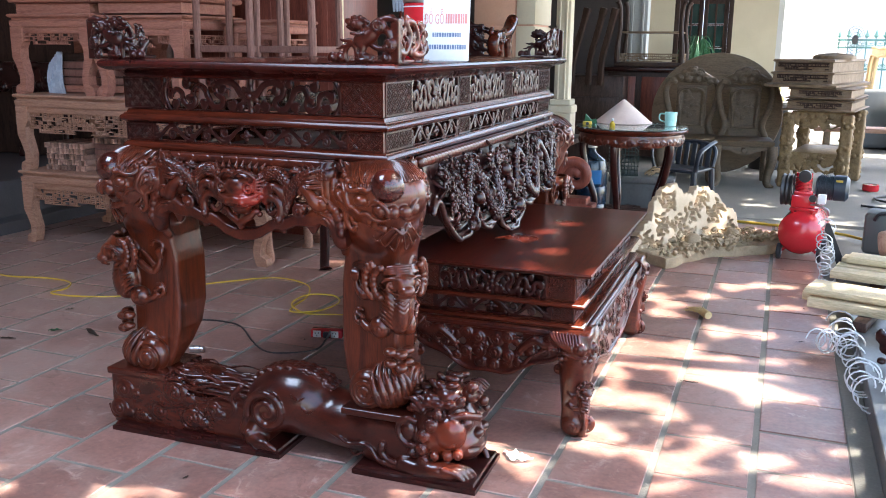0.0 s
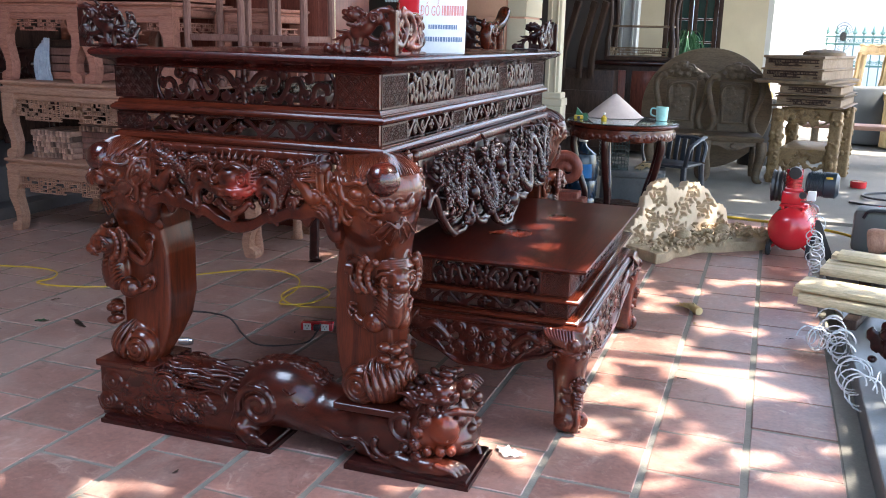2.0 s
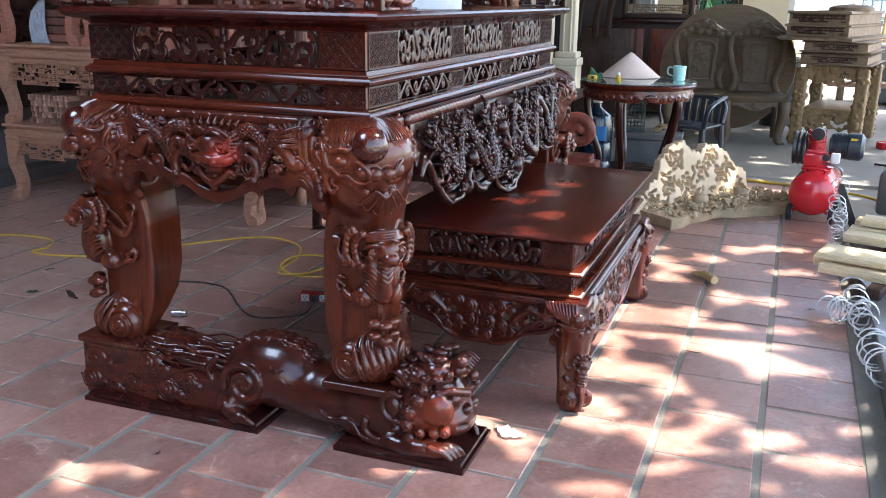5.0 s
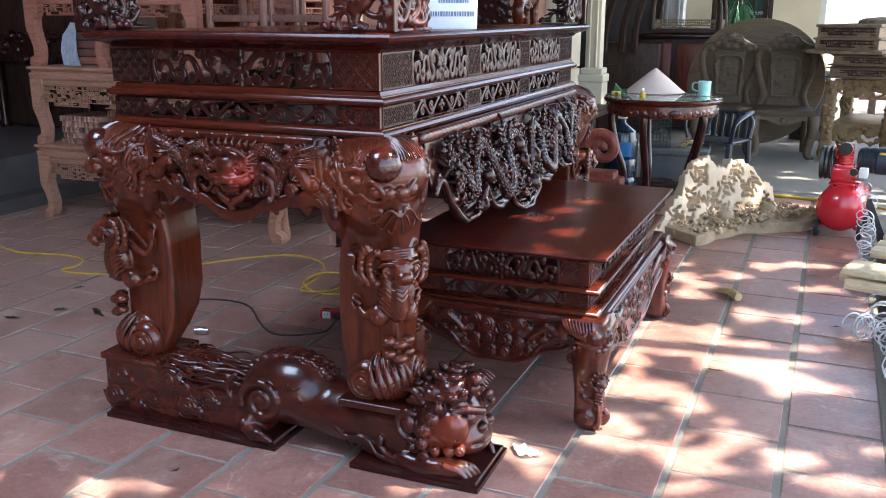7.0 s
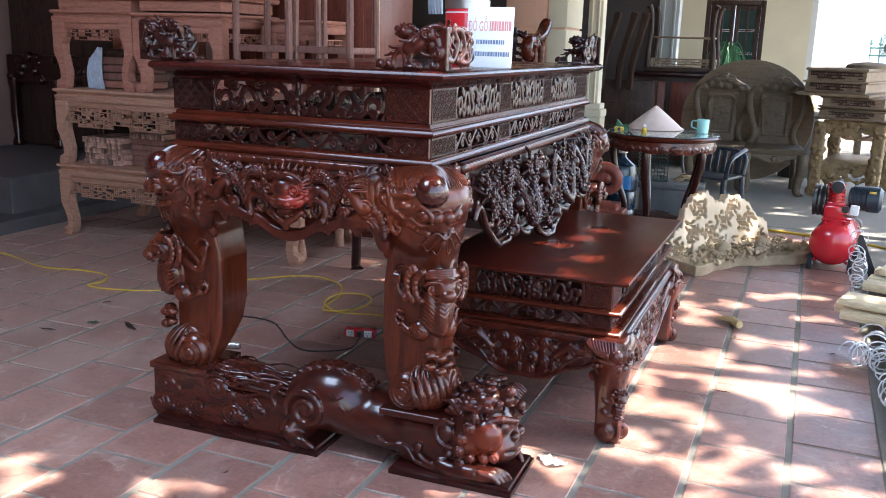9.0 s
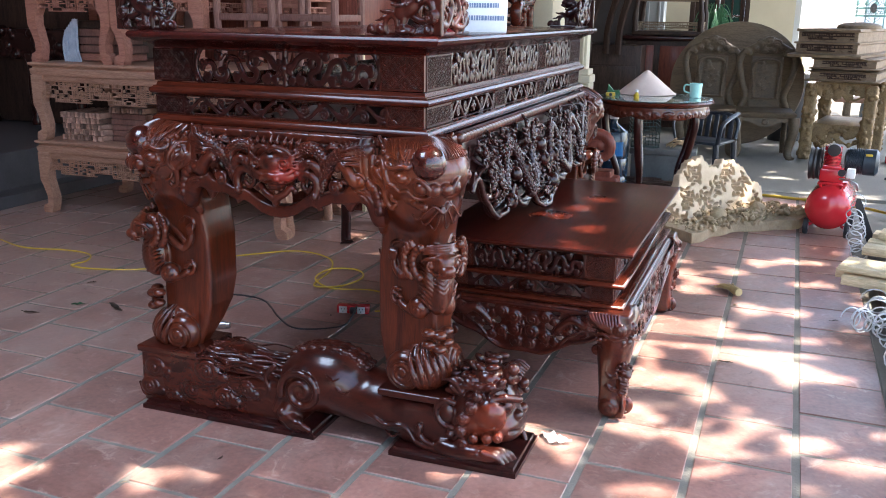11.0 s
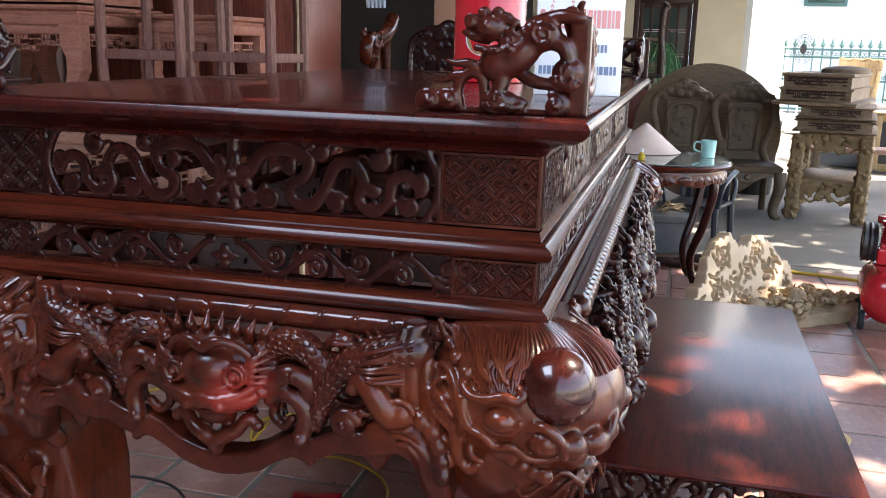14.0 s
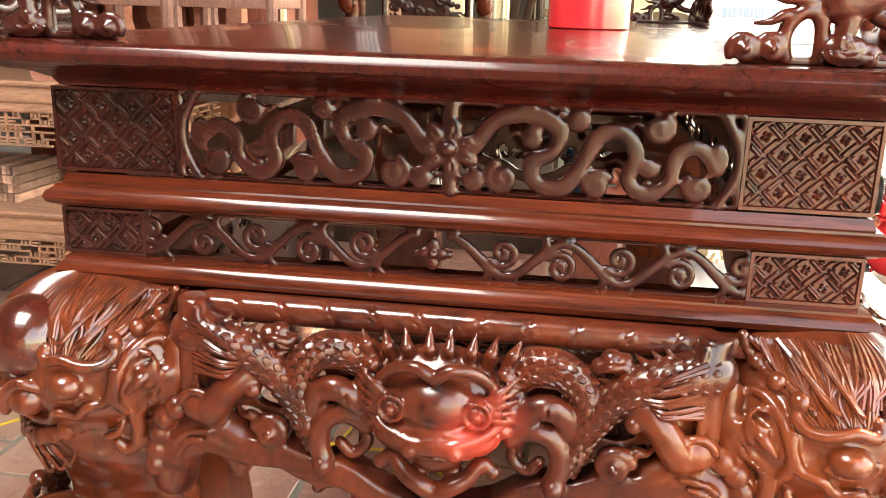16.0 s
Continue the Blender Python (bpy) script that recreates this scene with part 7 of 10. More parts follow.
def sign_card():
    t = thing("sign_card", pose(-0.885, 3.27, TOP_Z, -6, 0, 8), "white printed card leaning on the tabletop, red heading and grey-blue lines", "sign")
    bm = bmesh.new()
    box(bm, (0, 0, 0.106), (0.168, 0.006, 0.212), 0.002)
    part("card", bm, PAPER, t)
    cu = bpy.data.curves.new("heading", "FONT")
    cu.body, cu.size, cu.extrude, cu.align_x = "\u0110\u1ed2 G\u1ed6", 0.036, 0.0006, "LEFT"
    cu.materials.append(INK_RED)
    txt = new("heading", cu)
    bpy.context.view_layer.update()
    me = bpy.data.meshes.new_from_object(txt.evaluated_get(bpy.context.evaluated_depsgraph_get()))
    bpy.data.objects.remove(txt)
    part("heading", me, INK_RED, t, "red printed heading", smooth=False, matrix=pose(-0.080, -0.0038, 0.128, 90, 0, 0) @ Matrix.Diagonal((0.62, 1.35, 1, 1)))
    for name, z, h, x0, x1, mat in (("heading_bar", 0.146, 0.034, -0.002, 0.072, INK_RED), ("text_bar", 0.090, 0.015, -0.048, 0.052, INK_BLUE), ("text_bar", 0.048, 0.016, -0.076, 0.074, INK_BLUE)):
        bm = bmesh.new()
        rnd = random.Random(int(z * 1000))
        x = x0
        while x < x1:
            w = rnd.uniform(0.004, 0.009)
            box(bm, (min(x + w / 2, x1), -0.0036, z), (w, 0.0012, h), 0.0)
            x += w + 0.0025
        part(name, bm, mat, t, smooth=False)


sign_card()


def red_tin():
    t = thing("red_tin", pose(-1.175, 3.80, TOP_Z), "glossy red round tin with a white band and an oval label", "tin")
    bm = bmesh.new()
    lathe(bm, [(0.0, 0.0), (0.088, 0.0), (0.092, 0.003), (0.092, 0.215), (0.090, 0.222), (0.0, 0.224)], steps=48)
    part("body", bm, RED_PAINT, t)
    bm = bmesh.new()
    lathe(bm, [(0.0925, 0.223), (0.095, 0.223), (0.095, 0.258), (0.091, 0.263), (0.0, 0.264)], steps=48)
    part("lid", bm, STEEL, t, "pale metal lid")
    bm = bmesh.new()
    lathe(bm, [(0.0924, 0.205), (0.0930, 0.205), (0.0930, 0.210), (0.0924, 0.210)], steps=48)
    part("band", bm, WHITE, t, "white painted band")
    n = 32
    for name, r, rad, mat, lab in (("label_rim", 1.0, 0.0926, PAPER, "pale rim of the oval label"), ("label", 0.92, 0.0931, plain("ochre print", (0.30, 0.22, 0.08), 0.4), "oval label with an ochre and blue print")):
        bm = bmesh.new()
        ring = []
        for i in range(n):
            a = 2 * math.pi * i / n
            phi = 0.052 * r * math.cos(a) / 0.092 - 1.50
            ring.append(bm.verts.new((rad * math.cos(phi), rad * math.sin(phi), 0.108 + 0.042 * r * math.sin(a))))
        bm.faces.new(ring)
        part(name, bm, mat, t, lab)
    bm = bmesh.new()
    for z, x0, x1 in ((0.138, -0.002, 0.036), (0.130, 0.004, 0.030)):
        q = [bm.verts.new((0.0938 * math.cos(p / 0.092 - 1.50), 0.0938 * math.sin(p / 0.092 - 1.50), z + d)) for p, d in ((x0, 0), (x1, 0), (x1, 0.005), (x0, 0.005))]
        bm.faces.new(q)
    part("text_bar", bm, PAPER, t, smooth=False)


red_tin()


# ---- the stack of unfinished altar tables ----
def key_fret(bm, x0, x1, z0, z1, y, cell=0.034, seed=1, t=0.0065):
    """Right-angled lattice of thin bars in a frame, with a stepped lower edge."""
    rnd = random.Random(seed)
    n = max(2, round((x1 - x0) / cell))
    rows = max(2, round((z1 - z0) / cell * 1.3))
    w, h = (x1 - x0) / n, (z1 - z0) / rows
    keep = lambda i, j: j < rows - 1 or abs((i % 12) - 5.5) < 4
    for i in range(n):
        for j in range(rows):
            if not keep(i, j):
                continue
            cx, cz = x0 + w * (i + 0.5), z1 - h * (j + 0.5)
            k = rnd.random()
            if k < 0.8:
                box(bm, (cx, y, cz + h / 2), (w + t, 0.014, t))
            if k > 0.25:
                box(bm, (cx - w / 2, y, cz), (t, 0.014, h + t))
            if 0.35 < k < 0.65:
                box(bm, (cx + w * 0.15, y, cz), (w * 0.7, 0.014, t))
            if k > 0.55:
                box(bm, (cx, y, cz - h * 0.1), (t, 0.014, h * 0.8))
            if j == rows - 1 or not keep(i, j + 1):
                box(bm, (cx, y, cz - h / 2), (w + t, 0.014, t))
    box(bm, ((x0 + x1) / 2, y, z1), (x1 - x0, 0.016, t * 1.3))


def scroll_leg(bm, x, y, z0, h, s, wide=0.075, depth=0.07):
    """A bracket leg with a square shoulder, a waist and a curled foot that turns to the side s."""
    o = [(0, h), (0, h * 0.55), (0.35, h * 0.42), (0.62, h * 0.28), (0.62, h * 0.16), (0.15, h * 0.12), (0.05, 0.02), (0.1, 0), (0.95, 0), (1.1, 0.02), (1.25, h * 0.16), (1.3, h * 0.26), (1.1, h * 0.42), (0.92, h * 0.55), (0.95, h * 0.68), (1.25, h * 0.78), (1.3, h)]
    prism(bm, [(x + s * a * wide, z0 + b) for a, b in o], depth, "y", y)
    lathe(bm, [(0.0, -0.006), (0.016, -0.004), (0.018, 0.0), (0.0, 0.003)], (x + s * 0.4 * wide, y - 0.003, z0 + h * 0.07), 12, Euler((radians(90), 0, 0)).to_matrix())


def raw_table(name, x0, x1, y0, y1, z0, h, mat, label, seed, fret_h=0.12):
    t = thing(name, pose((x0 + x1) / 2, y0, z0), label, "table", "stacked unfinished altar tables")
    hw, d = (x1 - x0) / 2, y1 - y0
    bm = bmesh.new()
    moulding(bm, hw, d / 2, [(-0.02, h - 0.085), (-0.006, h - 0.083), (0.0, h - 0.072), (0.002, h - 0.045), (-0.012, h - 0.036), (-0.008, h - 0.026), (0.006, h - 0.02), (0.010, h - 0.01), (0.006, h - 0.002), (-0.01, h)], (0, d / 2, 0))
    part("top", bm, mat, t, "moulded unfinished top")
    for s in (-1, 1):
        bm = bmesh.new()
        scroll_leg(bm, s * hw * 1.0, 0.0, 0, h - 0.082, -s, 0.075)
        part("leg", bm, mat, t, "bracket leg with a curled foot", smooth=False)
        bm = bmesh.new()
        scroll_leg(bm, s * hw * 1.0, d - 0.07, 0, h - 0.082, -s, 0.075)
        part("leg", bm, mat, t, "bracket leg with a curled foot", smooth=False)
    bm = bmesh.new()
    box(bm, (0, 0.03, h - 0.10), (2 * hw - 0.16, 0.03, 0.04), 0.003)
    part("rail", bm, mat, t)
    bm = bmesh.new()
    key_fret(bm, -hw + 0.095, hw - 0.095, h - 0.12 - fret_h, h - 0.12, 0.03, 0.036, seed)
    part("fret_apron", bm, mat, t, "pierced key-fret apron", smooth=False)
    bm = bmesh.new()
    key_fret(bm, -d / 2 + 0.1, d / 2 - 0.1, h - 0.12 - fret_h, h - 0.12, 0.0, 0.036, seed + 7)
    bmesh.ops.transform(bm, matrix=pose(hw - 0.03, d / 2, 0, 0, 0, 90), verts=bm.verts)
    part("fret_apron", bm, mat, t, "pierced key-fret apron", smooth=False)
    return t


raw_table("raw_altar_table", -4.50, -2.60, 4.76, 5.55, 0.0, 0.49, RAW, "unfinished pale wooden altar table with fret apron, on the floor", 2, 0.10)
raw_table("raw_altar_table", -4.50, -2.72, 4.77, 5.50, 0.49, 0.505, RAW, "unfinished pale altar table stacked on another", 3, 0.13)
raw_table("raw_altar_stand", -4.49, -3.83, 4.78, 5.40, 0.995, 0.51, RAW_PINK, "pinkish unfinished altar stand on top of the stack", 4, 0.07)
raw_table("raw_altar_stand", -3.82, -3.14, 4.78, 5.40, 0.995, 0.50, RAW_PINK, "pinkish unfinished altar stand on top of the stack", 5, 0.07)
raw_table("raw_altar_stand", -3.10, -2.66, 5.15, 5.55, 0.995, 0.48, RAW_PINK, "shaded unfinished altar stand behind the chairs", 6, 0.06)
for x0, x1 in ((-4.49, -3.83), (-3.82, -3.14)):
    bm = bmesh.new()
    moulding(bm, (x1 - x0) / 2, 0.31, [(-0.03, 0.0), (-0.03, 0.06), (-0.02, 0.065), (0.0, 0.07), (0.006, 0.085), (0.0, 0.10), (-0.02, 0.105), (-0.03, 0.30), (0.0, 0.32)])
    t = thing("raw_altar_box", pose((x0 + x1) / 2, 5.1, 1.506), "pinkish unfinished altar box on the stack", "box", "stacked unfinished altar tables")
    part("body", bm, RAW_PINK, t)


def batten_pile(x, y, z, nx, nz, length, seed, turn=0.0):
    """A pile of short battens, each one its own, ends towards the front."""
    rnd = random.Random(seed)
    t = thing("batten_pile", pose(x, y, z, 0, 0, turn), "pile of short brown wooden battens inside the stack", "timber")
    me = bpy.data.meshes.new("batten")
    bm = bmesh.new()
    box(bm, (0, length / 2, 0), (0.0185, length, 0.034), 0.002, segments=1)
    bm.to_mesh(me)
    bm.free()
    me.materials.append(BRICK_RED)
    for i in range(nx):
        for j in range(nz):
            ob = new("batten", me)
            ob.parent = t
            ob.matrix_basis = pose((i - nx / 2) * 0.0255, rnd.uniform(-0.02, 0.01), 0.018 + 0.037 * j, 0, 0, rnd.uniform(-1, 1))


batten_pile(-4.18, 4.86, 0.491, 13, 5, 0.30, 1)
batten_pile(-3.52, 4.88, 0.491, 11, 4, 0.30, 2)
batten_pile(-3.84, 4.90, 0.680, 11, 1, 0.26, 3)
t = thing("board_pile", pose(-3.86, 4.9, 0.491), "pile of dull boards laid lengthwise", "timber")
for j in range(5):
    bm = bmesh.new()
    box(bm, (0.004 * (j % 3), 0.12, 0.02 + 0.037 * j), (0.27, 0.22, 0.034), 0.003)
    part("board", bm, RAW_SHADED, t)
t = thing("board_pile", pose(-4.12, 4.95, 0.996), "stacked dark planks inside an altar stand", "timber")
for j, (w, m) in enumerate(((0.40, RAW_PINK), (0.40, RAW_SHADED), (0.38, RAW_SHADED), (0.42, RAW_SHADED), (0.40, DARK_RAW))):
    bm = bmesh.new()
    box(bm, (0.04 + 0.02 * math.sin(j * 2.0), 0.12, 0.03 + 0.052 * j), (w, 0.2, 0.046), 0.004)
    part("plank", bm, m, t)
c = Clay((-4.36, 4.88, 0.99), (-4.18, 4.97, 1.29), 0.007)
for i in range(7):
    c.tube(smooth_line([(-4.345 + 0.021 * i, 4.93, 0.998), (-4.338 + 0.019 * i, 4.915, 1.10), (-4.325 + 0.017 * i, 4.93, 1.19 + 0.018 * min(i, 4))], 4), 0.0085, 0.002)
c.slab((-4.285, 4.935, 1.10), (0.055, 0.005, 0.10))
tagged(part("cloth", c.skin("cloth"), CLOTH), "faded blue-grey cloth bundle hanging in the stand", "cloth")


def frame_chair(x, y, z, label):
    """An unfinished chair frame: four bent legs, rails and stretchers."""
    t = thing("chair_frame", pose(x, y, z), label, "chair", "unfinished chair frames")
    for sx in (-1, 1):
        for sy in (-1, 1):
            bm = bmesh.new()
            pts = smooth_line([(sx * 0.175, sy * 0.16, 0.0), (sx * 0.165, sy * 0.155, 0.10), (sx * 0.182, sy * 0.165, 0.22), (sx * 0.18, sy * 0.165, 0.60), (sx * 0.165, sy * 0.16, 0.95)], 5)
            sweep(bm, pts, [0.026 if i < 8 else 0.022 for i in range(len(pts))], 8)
            part("leg", bm, RAW_SHADED, t, "bent square leg")
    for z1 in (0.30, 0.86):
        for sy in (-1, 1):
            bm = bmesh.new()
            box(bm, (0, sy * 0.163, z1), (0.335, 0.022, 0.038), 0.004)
            part("rail", bm, RAW_SHADED, t)
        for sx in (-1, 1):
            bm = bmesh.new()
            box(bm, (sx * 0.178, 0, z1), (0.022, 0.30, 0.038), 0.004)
            part("rail", bm, RAW_SHADED, t)


frame_chair(-2.84, 4.93, 0.998, "reddish unfinished chair frame standing on the stack")
frame_chair(-2.475, 5.0, 0.998, "greyish unfinished chair frame beside another")
bm = bmesh.new()
box(bm, (-2.45, 5.1, 0.97), (0.5, 0.6, 0.05), 0.004)
t = thing("trestle", pose(-2.45, 5.1, 0), "dark trestle under the chair frames", "trestle")
bm = bmesh.new()
box(bm, (0, 0, 0.97), (0.5, 0.6, 0.05), 0.004)
part("board", bm, DARK_RAW, t)
for sx in (-1, 1):
    for sy in (-1, 1):
        bm = bmesh.new()
        pts = smooth_line([(sx * 0.2, sy * 0.25, 0.0), (sx * 0.19, sy * 0.24, 0.04), (sx * 0.2, sy * 0.25, 0.2), (sx * 0.21, sy * 0.26, 0.95)], 5)
        sweep(bm, pts, [0.045, 0.04] + [0.03] * (len(pts) - 2), 10)
        part("leg", bm, CARVED_DARK if sx > 0 else RAW, t)


# tall cabinet, dark plinths and a carved armchair behind the altar table
def cabinet():
    t = thing("cabinet", pose(-3.2, 5.66, 0), "tall red-brown varnished cabinet with plain panelled doors", "cabinet")
    bm = bmesh.new()
    box(bm, (0, 0.30, 1.1), (1.31, 0.58, 2.2), 0.006)
    part("body", bm, RED_PANEL, t)
    for i in range(3):
        bm = bmesh.new()
        x = -0.43 + 0.43 * i
        box(bm, (x, -0.006, 1.1), (0.41, 0.022, 2.1), 0.004)
        d = part("door", bm, RED_PANEL, t)
        bm = bmesh.new()
        box(bm, (x, -0.02, 1.35), (0.29, 0.012, 1.4), 0.005)
        part("panel", bm, RED_PANEL, d)
    bm = bmesh.new()
    box(bm, (0.668, 0.0, 1.1), (0.022, 0.03, 2.2), 0.004)
    part("edge_strip", bm, PINE, t, "pale wooden edge strip")


cabinet()


STEP_DARK = noisy("dark grey floor step", (0.045, 0.040, 0.042), (0.095, 0.085, 0.088), 3.0, 0.6, grain=70.0)


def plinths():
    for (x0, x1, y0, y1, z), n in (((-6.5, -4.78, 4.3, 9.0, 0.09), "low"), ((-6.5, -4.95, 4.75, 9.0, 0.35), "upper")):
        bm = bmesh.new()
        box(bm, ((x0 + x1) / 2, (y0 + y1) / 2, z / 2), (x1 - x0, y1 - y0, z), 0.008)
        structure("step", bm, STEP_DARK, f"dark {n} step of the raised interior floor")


plinths()


def dark_wardrobe():
    t = thing("dark_altar", pose(-5.75, 6.2, 0.35), "very dark carved altar cabinet in the shade", "cabinet")
    bm = bmesh.new()
    box(bm, (0.05, 0.3, 1.08), (1.62, 0.5, 2.14), 0.01)
    part("body", bm, DARK_RAW, t)
    for x in (-0.7, -0.2, 0.3, 0.72):
        bm = bmesh.new()
        lathe(bm, [(0.05, 0), (0.055, 0.03), (0.035, 0.08), (0.05, 0.3), (0.04, 0.5), (0.055, 0.55), (0.055, 0.6)], (x, 0.0, 0), 16)
        part("post", bm, CARVED_DARK, t)
    c = Clay((-0.8, -0.06, 0.0), (0.8, 0.04, 0.30), 0.012)
    rnd = random.Random(9)
    for i in range(60):
        c.ball((rnd.uniform(-0.75, 0.75), -0.01, rnd.uniform(0.03, 0.25)), rnd.uniform(0.02, 0.05), 0.01)
    c.slab((0, 0.0, 0.14), (0.76, 0.02, 0.12))
    part("carved_frieze", c.skin("frieze"), CARVED_DARK, t, matrix=pose(0, 0, 0.55))


dark_wardrobe()


def dragon_armchair(m, label):
    """A heavy carved armchair: scrolled back, rolled arms that end in beast heads."""
    t = thing("dragon_armchair", m, label, "armchair", "carved armchairs")
    bm = bmesh.new()
    box(bm, (0, 0.28, 0.42), (0.72, 0.56, 0.07), 0.012)
    part("seat", bm, LACQUER_X, t)
    for sx in (-1, 1):
        for y in (0.04, 0.52):
            bm = bmesh.new()
            sweep(bm, smooth_line([(sx * 0.33, y, 0), (sx * 0.31, y, 0.12), (sx * 0.34, y, 0.30), (sx * 0.33, y, 0.40)], 4), taper(13, 0.045, 0.05), 10)
            part("leg", bm, CARVED_DARK, t)
        c = Clay((-0.09, -0.12, 0.40), (0.09, 0.62, 0.98), 0.009)
        c.tube(smooth_line([(0, 0.56, 0.92), (0, 0.42, 0.84), (0, 0.22, 0.80), (0, 0.06, 0.80), (0, -0.03, 0.76), (0, -0.02, 0.69), (0, 0.03, 0.70)], 5), taper(31, 0.045, 0.035), 0.01)
        c.tube(smooth_line([(0, 0.12, 0.78), (0, 0.16, 0.62), (0, 0.08, 0.46)], 5), 0.035, 0.015)
        c.tube(smooth_line([(0, 0.40, 0.82), (0, 0.42, 0.60), (0, 0.48, 0.46)], 5), 0.03, 0.015)
        rnd = random.Random(3)
        for i in range(34):
            c.ball((rnd.uniform(-0.05, 0.05), rnd.uniform(-0.03, 0.16), rnd.uniform(0.68, 0.85)), rnd.uniform(0.010, 0.02), 0.004)
        part("arm", c.skin("arm"), LACQUER_X, t, "rolled arm ending in a beast head", matrix=pose(sx * 0.36, 0, 0))
    c = Clay((-0.36, 0.48, 0.42), (0.36, 0.62, 1.22), 0.010)
    c.slab((0, 0.55, 0.80), (0.20, 0.018, 0.34), 0.01, 0.01)
    c.tube(smooth_line([(-0.33, 0.55, 0.45), (-0.34, 0.56, 0.90), (-0.26, 0.57, 1.05), (-0.10, 0.57, 1.10), (0, 0.57, 1.16), (0.10, 0.57, 1.10), (0.26, 0.57, 1.05), (0.34, 0.56, 0.90), (0.33, 0.55, 0.45)], 6), 0.032, 0.01)
    rnd = random.Random(6)
    for i in range(70):
        x, z = rnd.uniform(-0.28, 0.28), rnd.uniform(0.50, 1.08)
        c.tube(curl((x, z), rnd.uniform(0.02, 0.045), rnd.uniform(0, 6.28), 1.2, 1, 10, 0.535), 0.010, 0.004)
    part("backrest", c.skin("back"), CARVED_DARK, t, "pierced carved back", matrix=pose(0, 0.16, 0.14) @ Matrix.Diagonal((0.72, 0.7, 0.66, 1)))


dragon_armchair(pose(-2.06, 6.36, 0.60, 0, 0, 4), "dark red lacquered carved armchair behind the altar table")

t = thing("pallet", pose(-1.88, 7.0, 0), "dark wooden platform of boards under the carved armchair", "pallet")
for i in range(8):
    bm = bmesh.new()
    box(bm, (-0.9 + 0.2 * i, 0, 0.58), (0.16, 1.5, 0.04), 0.004)
    part("board", bm, DARK_RAW, t)
for y in (-0.6, 0, 0.6):
    bm = bmesh.new()
    box(bm, (-0.2, y, 0.28), (1.56, 0.1, 0.56), 0.004)
    part("beam", bm, DARK_RAW, t)
bm = bmesh.new()
for i in range(5):
    sweep(bm, smooth_line([(-2.28 + 0.022 * i, 5.95, 1.55), (-2.275 + 0.02 * i, 5.93, 1.75), (-2.285 + 0.024 * i, 5.96, 2.1), (-2.28 + 0.022 * i, 5.95, 2.6)], 4), [0.008, 0.012, 0.013, 0.014, 0.014, 0.015, 0.015, 0.016, 0.016, 0.016, 0.016, 0.016, 0.016], 8)
tagged(part("curtain", bm, CLOTH), "bunched pale blue-white curtain hanging beside the cabinet", "curtain")


# pillars
bm = bmesh.new()
box(bm, (-2.53, 9.62, 1.75), (0.62, 0.62, 3.5), 0.008)
pillar = structure("pillar", bm, PEACH, "peach plastered pillar with pale edge blocks")
for j in range(9):
    bm = bmesh.new()
    box(bm, (-2.30, 9.62, 0.19 + 0.385 * j), (0.20, 0.66, 0.365), 0.008)
    part("quoin", bm, PLASTER, pillar)
    bm = bmesh.new()
    box(bm, (-2.64, 9.305, 0.19 + 0.385 * j), (0.44, 0.02, 0.372), 0.006)
    part("block", bm, PEACH, pillar)
bm = bmesh.new()
box(bm, (-1.90, 9.35, 2.1), (0.15, 0.15, 2.8), 0.01)
box(bm, (-1.935, 9.27, 2.1), (0.02, 0.03, 2.7), 0.006)
box(bm, (-1.865, 9.27, 2.1), (0.02, 0.03, 2.7), 0.006)
box(bm, (-1.90, 9.35, 0.77), (0.22, 0.22, 0.06), 0.012)
box(bm, (-1.90, 9.35, 0.70), (0.26, 0.26, 0.08), 0.012)
box(bm, (-1.90, 9.35, 0.33), (0.24, 0.24, 0.66), 0.01)
structure("pilaster", bm, PLASTER, "slim cream pilaster on a moulded plinth")
# the shade of the deep interior is put into this wall's near-black colour
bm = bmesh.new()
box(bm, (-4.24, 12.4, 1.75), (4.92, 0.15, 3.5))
structure("wall_dark", bm, noisy("plaster darkened for shade", (0.035, 0.028, 0.026), (0.075, 0.06, 0.055), 1.2, 0.8, grain=50.0), "inner wall behind the pillars, coloured dark for the interior's shade")


bm = bmesh.new()
box(bm, (-1.63, 12.36, 1.75), (0.26, 0.22, 3.5), 0.01)
for i in range(2):
    box(bm, (-1.70 + 0.14 * i, 12.24, 1.75), (0.03, 0.03, 3.5), 0.006)
structure("pilaster", bm, noisy("grey painted plaster", (0.30, 0.31, 0.30), (0.42, 0.43, 0.41), 1.2, 0.8, grain=70.0), "slim grey pilaster at the end of the dark wall")


def leaning_chair_back(x, y, tilt, label):
    t = thing("leaning_rail", pose(x, y, 0.9, tilt, 0, 0), label, "chair part", "dark stored chair parts")
    bm = bmesh.new()
    pts = smooth_line([(0, 0, 0), (0.02, 0, 0.3), (0.10, 0, 0.62), (0.16, 0, 0.86)], 6)
    sweep(bm, pts, [0.045] * (len(pts) - 3) + [0.05, 0.055, 0.05], 8, 0.6)
    part("rail", bm, DARK_RAW, t)


for i, x in enumerate((-2.10, -1.90, -1.76)):
    leaning_chair_back(x, 10.6, 4 * i, "dark curved chair back piece stacked with others")
t = thing("dark_chest", pose(-1.85, 10.7, 0), "dark wooden chest with stored furniture on it", "chest")
bm = bmesh.new()
box(bm, (0, 0.3, 0.5), (0.7, 0.7, 1.0), 0.01)
part("body", bm, DARK_RAW, t)
for z in (0.25, 0.62):
    bm = bmesh.new()
    box(bm, (0, -0.055, z), (0.6, 0.02, 0.28), 0.006)
    part("drawer_front", bm, DARK_RAW, t)


